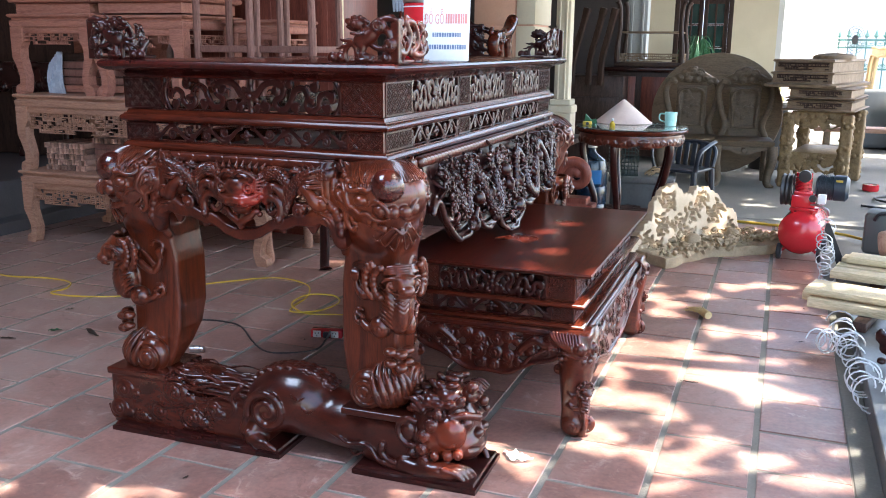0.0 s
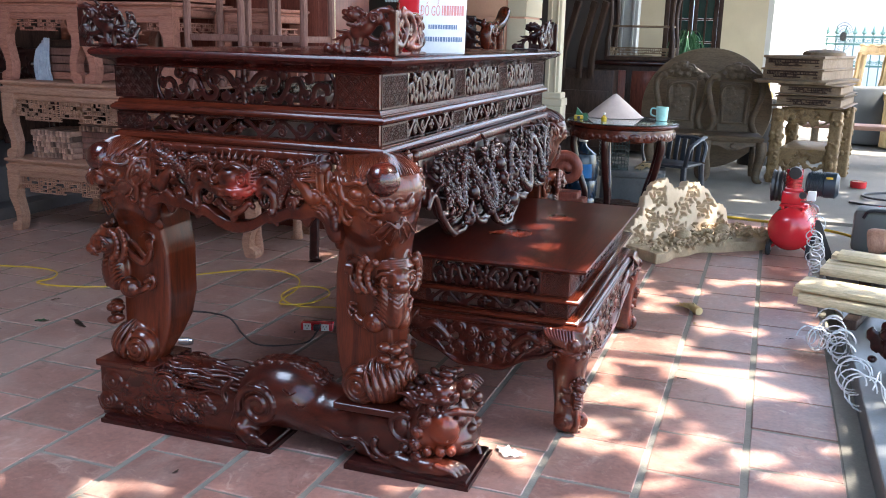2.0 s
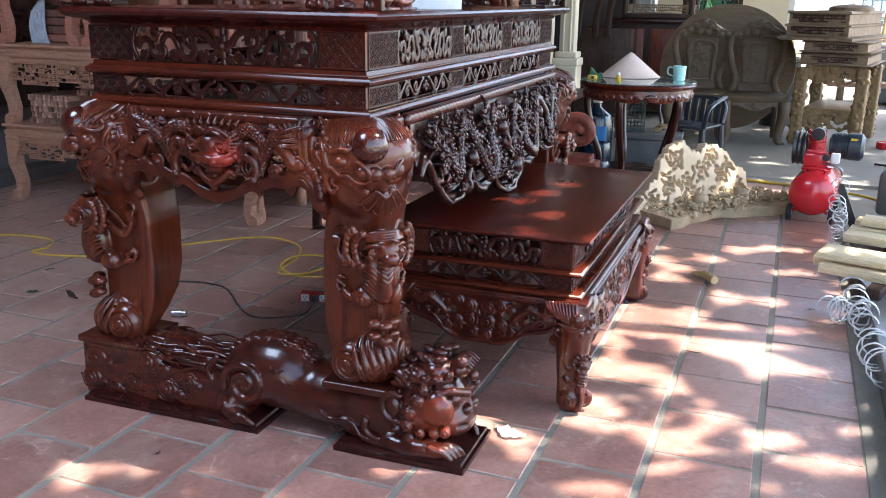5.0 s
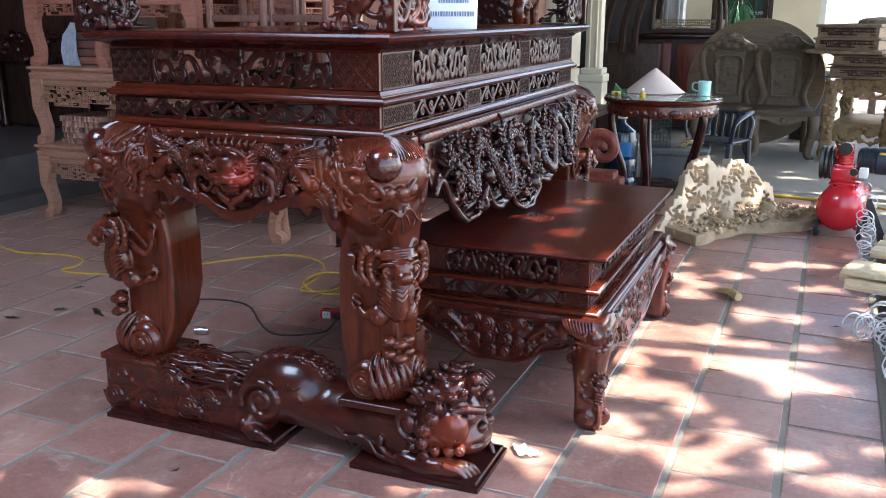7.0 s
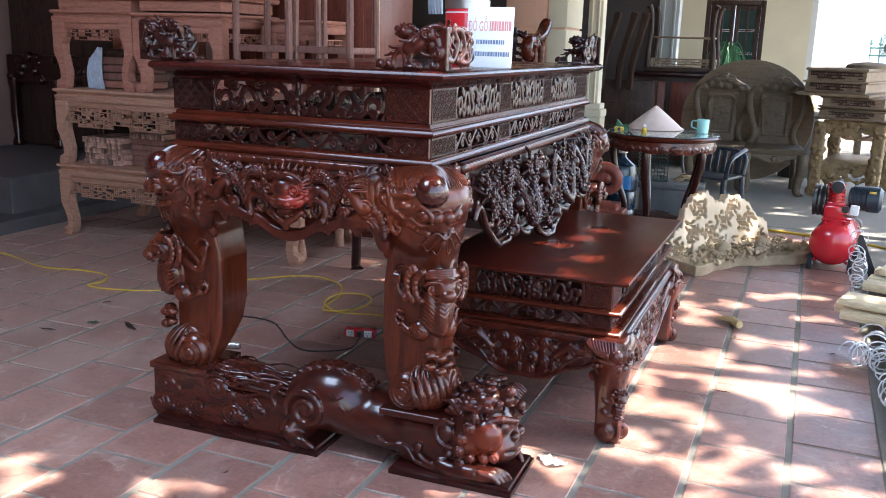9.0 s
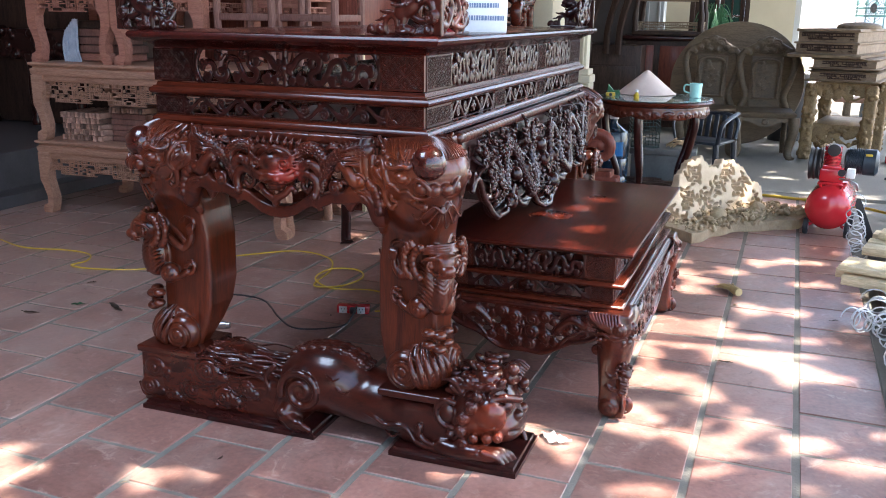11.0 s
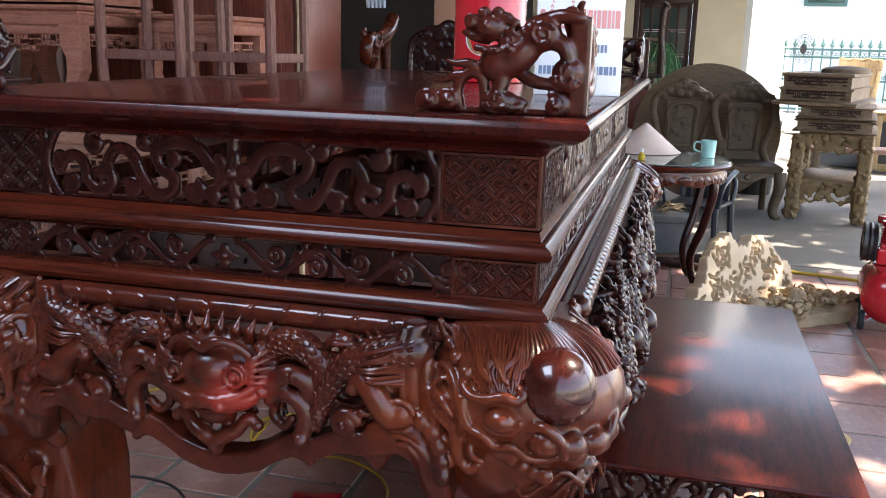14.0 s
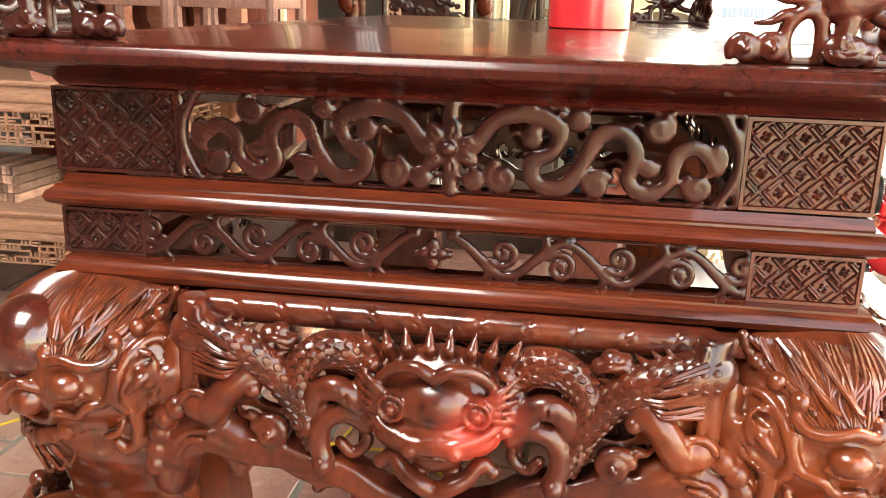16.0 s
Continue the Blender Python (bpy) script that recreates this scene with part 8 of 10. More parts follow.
def dark_cabinet():
    t = thing("dark_cabinet", pose(-1.38, 11.0, 0), "dark brown low cabinet with a stool lying on it", "cabinet")
    bm = bmesh.new()
    box(bm, (0, 0.3, 0.55), (0.74, 0.6, 1.0), 0.01)
    part("body", bm, DARK_RAW, t)
    bm = bmesh.new()
    box(bm, (0, 0.28, 1.075), (0.84, 0.68, 0.05), 0.012)
    part("top", bm, CARVED_DARK, t)
    for x in (-0.2, 0.2):
        bm = bmesh.new()
        box(bm, (x, -0.008, 0.56), (0.33, 0.02, 0.86), 0.006)
        part("door", bm, RED_PANEL, t)


dark_cabinet()


def upturned_table():
    t = thing("upturned_table", pose(-1.28, 11.25, 1.10), "small carved table lying upside down on the cabinet, legs up", "table")
    bm = bmesh.new()
    box(bm, (0, 0, 0.03), (0.80, 0.56, 0.05), 0.01)
    part("top", bm, DARK_RAW, t)
    for sy in (-1, 1):
        bm = bmesh.new()
        key_fret(bm, -0.36, 0.36, 0.06, 0.15, sy * 0.25, 0.045, 12, 0.008)
        part("apron", bm, RAW_GREY, t, "pierced apron", smooth=False)
    for sx in (-1, 1):
        bm = bmesh.new()
        key_fret(bm, -0.24, 0.24, 0.06, 0.15, 0, 0.045, 13, 0.008)
        bmesh.ops.transform(bm, matrix=pose(sx * 0.37, 0, 0, 0, 0, 90), verts=bm.verts)
        part("apron", bm, RAW_GREY, t, "pierced apron", smooth=False)
        for sy in (-1, 1):
            bm = bmesh.new()
            pts = smooth_line([(sx * 0.37, sy * 0.25, 0.05), (sx * 0.37, sy * 0.25, 0.25), (sx * 0.35, sy * 0.24, 0.45), (sx * 0.36, sy * 0.25, 0.68), (sx * 0.39, sy * 0.27, 0.755)], 5)
            sweep(bm, pts, [0.034] * 6 + [0.026] * (len(pts) - 9) + [0.03, 0.035, 0.03], 8)
            part("leg", bm, DARK_RAW, t)
    bm = bmesh.new()
    box(bm, (0, 0, 0.40), (0.70, 0.48, 0.02), 0.004)
    part("shelf", bm, RAW_GREY, t)


upturned_table()


def hanging_plant():
    t = thing("hanging_plant", pose(-0.98, 13.7, 0.80) @ Matrix.Diagonal((0.85, 0.85, 0.8, 1)), "drooping green strap-leaved plant before the window", "plant")
    rnd = random.Random(2)
    bm = bmesh.new()
    lathe(bm, [(0, 0), (0.12, 0), (0.15, 0.22), (0.16, 0.24), (0.13, 0.24), (0.12, 0.2), (0, 0.2)], (0, 0, 0), 20)
    part("pot", bm, STONE_DARK, t)
    bm = bmesh.new()
    for i in range(90):
        a, r = rnd.uniform(0, 6.28), rnd.uniform(0.10, 0.30)
        h = rnd.uniform(0.25, 0.62)
        pts = smooth_line([(0, 0, 0.22), (0.4 * r * math.cos(a), 0.4 * r * math.sin(a), 0.25 + h), (r * math.cos(a), r * math.sin(a), 0.22 + h * 0.75), (1.25 * r * math.cos(a), 1.25 * r * math.sin(a), 0.15)], 4)
        sweep(bm, pts, taper(len(pts), 0.010, 0.003), 4, 0.35)
    part("leaves", bm, GREEN_LEAF, t)
    bm = bmesh.new()
    lathe(bm, [(0.14, 0), (0.16, 0.02), (0.13, 0.06), (0.12, 0.9), (0.16, 0.96), (0.17, 1.0)], (0, 0, -1.0), 20)
    part("stand", bm, STONE_DARK, t)


hanging_plant()


# ---- terrace things: round board, chairs, small altar, round table ----
def round_board():
    t = thing("round_board", pose(-0.43, 10.15, 0.01, -15, 0, 0), "big round raw wooden tabletop leaning upright behind the chairs", "tabletop")
    bm = bmesh.new()
    lathe(bm, [(0.0, 0.0), (0.655, 0.0), (0.675, 0.006), (0.68, 0.02), (0.675, 0.034), (0.655, 0.04), (0.0, 0.04)], (0, 0, 0.655), 72, Euler((radians(90), 0, 0)).to_matrix() @ Matrix.Diagonal((1.0, 0.96, 1.0)))
    part("board", bm, wood("dull brown raw board", (0.105, 0.070, 0.042), (0.18, 0.125, 0.078), (1.5, 8.0, 8.0), 0.6), t)


round_board()


def carved_chair(m, label):
    t = thing("carved_chair", m, label, "chair", "raw carved chairs")
    bm = bmesh.new()
    moulding(bm, 0.235, 0.22, [(-0.03, 0.38), (-0.01, 0.382), (0.0, 0.40), (0.005, 0.425), (-0.01, 0.44), (-0.03, 0.443)])
    part("seat", bm, CHAIR_RAW, t)
    for sx in (-1, 1):
        bm = bmesh.new()
        pts = smooth_line([(sx * 0.235, -0.225, 0.0), (sx * 0.205, -0.20, 0.03), (sx * 0.20, -0.19, 0.10), (sx * 0.225, -0.215, 0.26), (sx * 0.22, -0.205, 0.39)], 5)
        sweep(bm, pts, taper(len(pts), 0.026, 0.046), 10)
        part("leg", bm, CHAIR_RAW, t, "cabriole front leg")
        bm = bmesh.new()
        sweep(bm, smooth_line([(sx * 0.20, 0.24, 0.0), (sx * 0.19, 0.19, 0.2), (sx * 0.19, 0.18, 0.39)], 5), 0.026, 8)
        part("leg", bm, CHAIR_RAW, t)
    bm = bmesh.new()
    o = [(-0.20, 0.38), (-0.19, 0.35), (-0.12, 0.345), (-0.05, 0.31), (0, 0.30), (0.05, 0.31), (0.12, 0.345), (0.19, 0.35), (0.20, 0.38)]
    prism(bm, o, 0.03, "y", -0.215)
    lathe(bm, [(0, -0.012), (0.02, -0.01), (0.028, 0.0)], (0, -0.218, 0.345), 12, Euler((radians(-90), 0, 0)).to_matrix())
    part("apron", bm, CHAIR_RAW, t)
    c = Clay((-0.27, 0.14, 0.42), (0.27, 0.27, 1.16), 0.008)
    y = 0.20
    for sx in (-1, 1):
        c.tube(smooth_line([(sx * 0.19, y, 0.43), (sx * 0.155, y, 0.55), (sx * 0.195, y, 0.70), (sx * 0.225, y, 0.86), (sx * 0.20, y, 0.96), (sx * 0.12, y, 1.02), (sx * 0.05, y, 1.06)], 6), 0.026, 0.008)
        for u, z, r, st in ((0.06, 1.06, 0.035, 0), (0.12, 1.02, 0.032, 2), (0.18, 0.975, 0.03, 1), (0.04, 1.005, 0.03, 3)):
            c.tube([(sx * p[0], p[1], p[2]) for p in curl((u, z), r, st, 1.3, 1, 14, y - 0.018)], 0.011, 0.004)
    c.slab((0, y, 0.68), (0.130, 0.010, 0.25), 0.01, 0.01)
    c.slab((0, y - 0.010, 0.70), (0.085, 0.008, 0.17), 0.008, 0.002, cut=True)
    c.tube(smooth_line([(-0.095, y - 0.012, 0.53), (-0.100, y - 0.014, 0.70), (-0.112, y - 0.014, 0.82), (-0.085, y - 0.014, 0.885), (0.0, y - 0.014, 0.905), (0.085, y - 0.014, 0.885), (0.112, y - 0.014, 0.82), (0.100, y - 0.014, 0.70), (0.095, y - 0.012, 0.53)], 4), 0.010, 0.003)
    c.tube([(-0.10, y - 0.012, 0.53), (0.10, y - 0.012, 0.53)], 0.010, 0.003)
    rnd = random.Random(8)
    for i in range(22):
        c.tube(curl((rnd.uniform(-0.06, 0.06), rnd.uniform(0.58, 0.88)), rnd.uniform(0.015, 0.026), rnd.uniform(0, 6.28), 1.2, 1, 9, y - 0.012), 0.006, 0.003)
    c.ball((0, y, 1.00), (0.17, 0.018, 0.050), 0.008)
    c.ball((0, y, 1.06), (0.075, 0.018, 0.065), 0.008)
    for u, z, r, st in ((0.0, 1.075, 0.042, 1), (0.055, 1.045, 0.032, 4), (-0.055, 1.045, 0.032, 2), (0.11, 1.01, 0.03, 0), (-0.11, 1.01, 0.03, 3), (0.15, 0.965, 0.026, 2), (-0.15, 0.965, 0.026, 1), (0.03, 0.985, 0.028, 5), (-0.03, 0.985, 0.028, 0)):
        c.tube(curl((u, z), r, st, 1.4, 1, 14, y - 0.022, 0.012), 0.010, 0.003)
    c.ball((0, y - 0.012, 1.07), (0.05, 0.022, 0.045), 0.008)
    part("backrest", c.skin("back"), CHAIR_RAW, t, "shaped back with a carved splat and crest")


carved_chair(pose(-0.64, 9.66, 0, 0, 0, 4) @ Matrix.Diagonal((1.17, 1.1, 1.02, 1)), "raw brown carved chair with cabriole legs")
carved_chair(pose(-0.10, 9.60, 0, 0, 0, 6) @ Matrix.Diagonal((1.17, 1.1, 1.02, 1)), "raw brown carved chair beside another, before the round board")


def small_altar():
    m = pose(0.645, 9.84, 0, 0, 0, -11)
    t = thing("small_altar", m, "raw pale wooden altar on thickly carved legs", "altar")
    for sx in (-1, 1):
        for sy in (-1, 1):
            c = Clay((-0.085, -0.085, 0.0), (0.085, 0.085, 0.75), 0.008)
            c.slab((0, 0, 0.37), (0.052, 0.052, 0.36), 0.02, 0.01)
            rnd = random.Random(4 + sx + 3 * sy)
            for i in range(74):
                a = rnd.uniform(0, 6.28)
                q = 0.050 + 0.006 * math.sin(i * 0.31)
                c.ball((q * math.cos(a), q * math.sin(a), 0.03 + 0.69 * i / 74), rnd.uniform(0.012, 0.027), 0.0015)
            part("leg", c.skin("leg"), CARVED_TAN, t, "thickly carved leg", matrix=pose(sx * 0.262, sy * 0.43, 0))
    for sy in (-1, 1):
        for z0, z1, seed in ((0.16, 0.355, 1), (0.585, 0.745, 2)):
            c = Clay((-0.25, -0.03, z0 - 0.02), (0.25, 0.03, z1 + 0.01), 0.008)
            rnd = random.Random(seed)
            c.slab((0, 0, z1 - 0.012), (0.24, 0.012, 0.014))
            c.slab((0, 0.008, z1 - 0.055), (0.24, 0.004, 0.05))
            for i in range(54):
                x = rnd.uniform(-0.23, 0.23)
                c.tube(curl((x, rnd.uniform(z0 + 0.06 * (x / 0.23) ** 2, z1 - 0.02)), rnd.uniform(0.015, 0.03), rnd.uniform(0, 6.28), 1.2, 1, 10, -0.006), 0.010, 0.004)
            c.tube([(-0.24 + 0.48 * i / 16, 0, z0 + 0.05 * abs(math.cos(i * 0.39))) for i in range(17)], 0.010, 0.004)
            part("apron", c.skin("apron"), CARVED_TAN, t, "pierced carved apron", matrix=pose(0, sy * 0.43, 0))
    bm = bmesh.new()
    box(bm, (0, 0, 0.345), (0.46, 0.80, 0.022), 0.004)
    part("shelf", bm, CARVED_TAN, t)
    for h, w, d, n in ((0.75, 0.315, 0.50, "lower"), (0.862, 0.300, 0.485, "upper")):
        bm = bmesh.new()
        moulding(bm, w, d, [(-0.03, h), (0.0, h + 0.003), (0.010, h + 0.010), (0.002, h + 0.018), (-0.03, h + 0.022), (-0.03, h + 0.088), (-0.01, h + 0.091), (0.0, h + 0.099), (-0.02, h + 0.106)])
        b = part("case", bm, RAW_GREY, t, f"{n} moulded case")
        bm = bmesh.new()
        key_fret(bm, -w * 0.62, w * 0.62, h + 0.034, h + 0.076, -d + 0.026, 0.035, 3, 0.008)
        part("fret", bm, DARK_RAW, b, smooth=False)
    u = thing("stacked_altar", pose(0.56, 9.98, 0.968, 0, 0, -17) @ Matrix.Diagonal((0.88, 1, 1.42, 1)), "raw wooden altar top laid upside down on the small altar", "altar part")
    bm = bmesh.new()
    moulding(bm, 0.36, 0.64, [(-0.01, 0.0), (0.01, 0.004), (0.015, 0.02), (-0.02, 0.028), (-0.05, 0.03), (-0.05, 0.085), (-0.03, 0.09), (-0.03, 0.10), (-0.06, 0.104), (-0.06, 0.165), (-0.04, 0.17), (-0.045, 0.185)])
    b = part("case", bm, RAW_GREY, u)
    for z in (0.045, 0.12):
        bm = bmesh.new()
        key_fret(bm, -0.26, 0.26, z, z + 0.038, -0.592 if z < 0.1 else -0.582, 0.034, 5, 0.008)
        part("fret", bm, DARK_RAW, b, smooth=False)
    bm = bmesh.new()
    lathe(bm, [(0, 0), (0.2, 0.0), (0.195, 0.03), (0.15, 0.05), (0.0, 0.065)], (0.05, 0.1, 0.0), 32)
    tagged(part("wooden_disc", bm, RAW_GREY), "raw round wooden disc lying on the altar top", "lid").matrix_basis = pose(0.62, 9.75, 1.232)


small_altar()


t = thing("rubbish_bin", pose(0.10, 10.9, 0), "dark plastic bin with a yellow and white rag on top", "bin")
bm = bmesh.new()
lathe(bm, [(0, 0), (0.17, 0), (0.20, 0.66), (0.215, 0.70), (0.215, 0.73), (0.19, 0.73), (0.18, 0.68), (0, 0.66)], (0, 0, 0), 28)
part("body", bm, BLACK, t)
c = Clay((-0.2, -0.2, 0.62), (0.2, 0.2, 0.98), 0.012)
rnd = random.Random(31)
for i in range(14):
    c.ball((rnd.uniform(-0.1, 0.1), rnd.uniform(-0.1, 0.1), rnd.uniform(0.72, 0.88)), rnd.uniform(0.04, 0.08), 0.02)
part("rag", c.skin("rag"), YELLOW, t, "crumpled yellow rag")


def round_table():
    x, y = -0.77, 6.78
    t = thing("round_table", pose(x, y, 0), "round dark red carved table with a glass sheet on top", "table")
    bm = bmesh.new()
    lathe(bm, [(0.0, 0.725), (0.36, 0.725), (0.385, 0.73), (0.40, 0.74), (0.405, 0.752), (0.40, 0.762), (0.39, 0.766), (0.0, 0.766)], (0, 0, 0), 64)
    part("tabletop", bm, LACQUER_X, t)
    c = Clay((-0.40, -0.40, 0.615), (0.40, 0.40, 0.735), 0.007)

    def hem(x, y):
        a = np.arctan2(y, x)
        return 0.668 - 0.022 * np.abs(np.sin(a * 5)) ** 0.8
    c.field((-0.40, -0.40, 0.615), (0.40, 0.40, 0.735), lambda x, y, z: np.maximum(np.maximum(np.abs(np.sqrt(x * x + y * y) - 0.362) - 0.009, hem(x, y) - z), z - 0.73), 0.003)
    for i in range(20):
        a = i * 2 * math.pi / 20 + 0.08

        def on(u, z, lift):
            b = a + u / 0.37
            return ((0.368 + lift) * math.cos(b), (0.368 + lift) * math.sin(b), z)
        if i % 4 == 0:
            for q in range(7):
                c.tube([on(0.0, 0.658, 0.006), on((q - 3) * 0.011, 0.700 - 0.0035 * abs(q - 3), 0.006)], [0.003, 0.007], 0.002)
        else:
            for sx in (-1, 1):
                c.tube([on(sx * p[0], p[2], 0.005) for p in curl((0.022, 0.678), 0.018, 0.4 * i, 1.4, 1, 14, 0, 0.0)], taper(15, 0.0062, 0.004), 0.0018)
                c.tube([on(sx * 0.036, 0.700, 0.003), on(sx * 0.05, 0.676, 0.007), on(sx * 0.03, 0.652, 0.002)], [0.003, 0.0065, 0.003], 0.002)
    part("carved_skirt", c.skin("skirt"), CARVED, t, "scalloped carved skirt")
    bm = bmesh.new()
    sweep(bm, smooth_line([(0.33, 0, 0.70), (0.345, 0, 0.60), (0.30, 0, 0.40), (0.24, 0, 0.22), (0.27, 0, 0.08), (0.33, 0, 0.02), (0.35, 0, 0.03)], 6), taper(37, 0.028, 0.019), 10)
    leg = bpy.data.meshes.new("leg")
    bm.to_mesh(leg)
    bm.free()
    for i in range(5):
        part("leg", leg, CARVED_DARK, t, "curved carved leg", matrix=pose(0, 0, 0, 0, 0, -100 + 72 * i))
    bm = bmesh.new()
    lathe(bm, [(0.0, 0.0), (0.394, 0.0), (0.397, 0.003), (0.394, 0.006), (0.0, 0.006)], (x, y, 0.767), 64)
    tagged(part("glass_sheet", bm, TABLE_GLASS), "clear greenish glass sheet on the round table", "glass")
    z = 0.774
    bm = bmesh.new()
    lathe(bm, [(0.212, 0.0), (0.217, 0.003), (0.20, 0.012), (0.11, 0.088), (0.012, 0.168), (0.0, 0.172)], (-0.873, 7.02, z), 48)
    lathe(bm, [(0.208, 0.001), (0.212, 0.0), (0.11, 0.08), (0.0, 0.16)], (-0.873, 7.02, z), 48)
    hat = tagged(part("conical_hat", bm, STRAW), "pinkish-white conical palm-leaf hat lying on the table", "hat")
    bm = bmesh.new()
    lathe(bm, [(0.0, 0.0), (0.036, 0.0), (0.040, 0.004), (0.045, 0.10), (0.043, 0.10), (0.038, 0.008), (0.0, 0.008)], (0, 0, 0), 32)
    cup = thing("mug", pose(-0.505, 6.86, z), "pale mint plastic mug on the round table", "mug")
    part("body", bm, MINT, cup)
    bm = bmesh.new()
    sweep(bm, smooth_line([(-0.038, 0, 0.085), (-0.075, 0, 0.085), (-0.078, 0, 0.045), (-0.038, 0, 0.028)], 6), 0.006, 8)
    part("handle", bm, MINT, cup)
    b = thing("small_bottle", pose(-0.87, 6.56, z), "tiny yellowish glass bottle with a pale cap", "bottle")
    bm = bmesh.new()
    lathe(bm, [(0, 0), (0.018, 0), (0.02, 0.004), (0.019, 0.03), (0.008, 0.04), (0.008, 0.046), (0, 0.046)], (0, 0, 0), 16)
    part("body", bm, YELLOW, b)
    bm = bmesh.new()
    lathe(bm, [(0, 0.046), (0.010, 0.046), (0.010, 0.062), (0, 0.064)], (0, 0, 0), 12)
    part("cap", bm, WHITE, b)
    tp = thing("tape_measure", pose(-1.07, 6.66, z, 0, 0, 12), "small yellow tape measure with a dark centre", "tool")
    bm = bmesh.new()
    box(bm, (0, 0, 0.014), (0.066, 0.05, 0.028), 0.007)
    part("case", bm, YELLOW, tp)
    bm = bmesh.new()
    lathe(bm, [(0, 0), (0.012, 0), (0.012, 0.003), (0, 0.003)], (0, -0.0255, 0.014), 14, Euler((radians(90), 0, 0)).to_matrix())
    part("badge", bm, BLACK, tp)
    bm = bmesh.new()
    o = [(-0.05, 0), (0.05, 0), (0.035, 0.03), (0.0, 0.022), (-0.04, 0.065)]
    prism(bm, o, 0.02, "y", 0)
    tagged(part("green_scrap", bm, GREEN_LEAF, matrix=pose(-1.09, 6.88, z)), "folded green plastic scrap on the round table", "scrap")


round_table()


def under_round_table():
    bottle_blue = noisy("dark translucent blue plastic", (0.004, 0.014, 0.030), (0.008, 0.030, 0.060), 6.0, 0.2, spec=0.5, coat=0.3)
    b = thing("water_bottle", pose(-1.13, 7.2, 0.0), "large dark blue water bottle with a pale blue label", "bottle")
    bm = bmesh.new()
    prof = [(0, 0.0), (0.11, 0.0), (0.125, 0.02), (0.125, 0.10), (0.118, 0.115), (0.125, 0.13), (0.125, 0.24), (0.118, 0.255), (0.125, 0.27), (0.125, 0.40), (0.11, 0.46), (0.04, 0.51), (0.03, 0.53), (0.03, 0.56), (0, 0.56)]
    lathe(bm, prof, (0, 0, 0), 32)
    part("body", bm, bottle_blue, b)
    bm = bmesh.new()
    lathe(bm, [(0.0, 0.555), (0.036, 0.555), (0.036, 0.59), (0, 0.592)], (0, 0, 0), 20)
    part("cap", bm, WHITE, b)
    bm = bmesh.new()
    for q in range(8):
        a0, a1 = radians(-105 + 8 * q), radians(-105 + 8 * (q + 1))
        bm.faces.new([bm.verts.new((0.1275 * math.cos(a), 0.1275 * math.sin(a), z)) for a, z in ((a0, 0.28), (a1, 0.28), (a1, 0.39), (a0, 0.39))])
    part("label", bm, BLUE, b, "pale blue paper label")
    for k, (x, y, turn, length, r) in enumerate(((-1.0, 7.46, 8, 0.46, 0.034), (-0.86, 7.34, -6, 0.42, 0.030), (-0.62, 7.42, 14, 0.40, 0.034), (-0.56, 7.26, -20, 0.32, 0.026))):
        bm = bmesh.new()
        rnd = random.Random(50 + k)
        sweep(bm, [(-length / 2 + length * q / 9, 0.012 * math.sin(q * 1.1 + k), r + 0.003 * math.sin(q * 2)) for q in range(10)], [r * rnd.uniform(0.86, 1.0) for q in range(10)], 9)
        tagged(part("log", bm, DARK_RAW, matrix=pose(x, y, 0.002, 0, 0, turn)), "weathered brown log lying under the round table", "log", "logs")
    g = thing("grey_box", pose(-0.80, 7.72, 0.0, 0, 0, 4), "dusty pale grey foam box under the round table", "box")
    bm = bmesh.new()
    box(bm, (0, 0, 0.12), (0.50, 0.34, 0.24), 0.012)
    part("body", bm, noisy("dusty grey foam", (0.075, 0.075, 0.070), (0.14, 0.14, 0.13), 5.0, 0.8, grain=60.0), g)
    bm = bmesh.new()
    box(bm, (0, 0, 0.265), (0.53, 0.37, 0.05), 0.012)
    part("lid", bm, noisy("dusty grey foam lid", (0.08, 0.08, 0.075), (0.15, 0.15, 0.14), 5.0, 0.8, grain=60.0), g)
    bm = bmesh.new()
    rnd = random.Random(3)
    for i in range(16):
        a = rnd.uniform(-0.6, 1.2)
        p = Vector((rnd.uniform(-0.03, 0.05), rnd.uniform(-0.08, 0.05), 0.008))
        d = Vector((math.cos(a), rnd.uniform(-0.5, 0.3), abs(math.sin(a)) * 0.5))
        sweep(bm, smooth_line([p, p + d * 0.05 + Vector((0, 0, 0.02)), p + d * 0.10 + Vector((0, rnd.uniform(-0.02, 0.02), 0.015)), p + d * 0.14], 3), 0.0045, 5)
    tagged(part("dry_roots", bm, PALE_ROOT, matrix=pose(-0.76, 7.70, 0.292)), "tangle of dry brown roots lying on the grey box", "roots")
    c = thing("wire_crate", pose(-0.97, 7.72, 0.29, 0, 0, 14) @ Matrix.Diagonal((0.55, 0.85, 0.56, 1)), "dark green plastic grid crate standing on a box", "crate")
    crate_green = plain("dark green plastic", (0.014, 0.032, 0.028), 0.5)

    def wire(size):
        b = bmesh.new()
        box(b, (0, 0, 0), size)
        return meshed("wire", b)
    upright, long_wire, short_wire = wire((0.008, 0.008, 0.52)), wire((0.41, 0.008, 0.008)), wire((0.008, 0.32, 0.008))
    for i in range(9):
        for y in (-0.16, 0.16):
            part("wire", upright, crate_green, c, matrix=pose(-0.2 + 0.05 * i, y, 0.28), smooth=False)
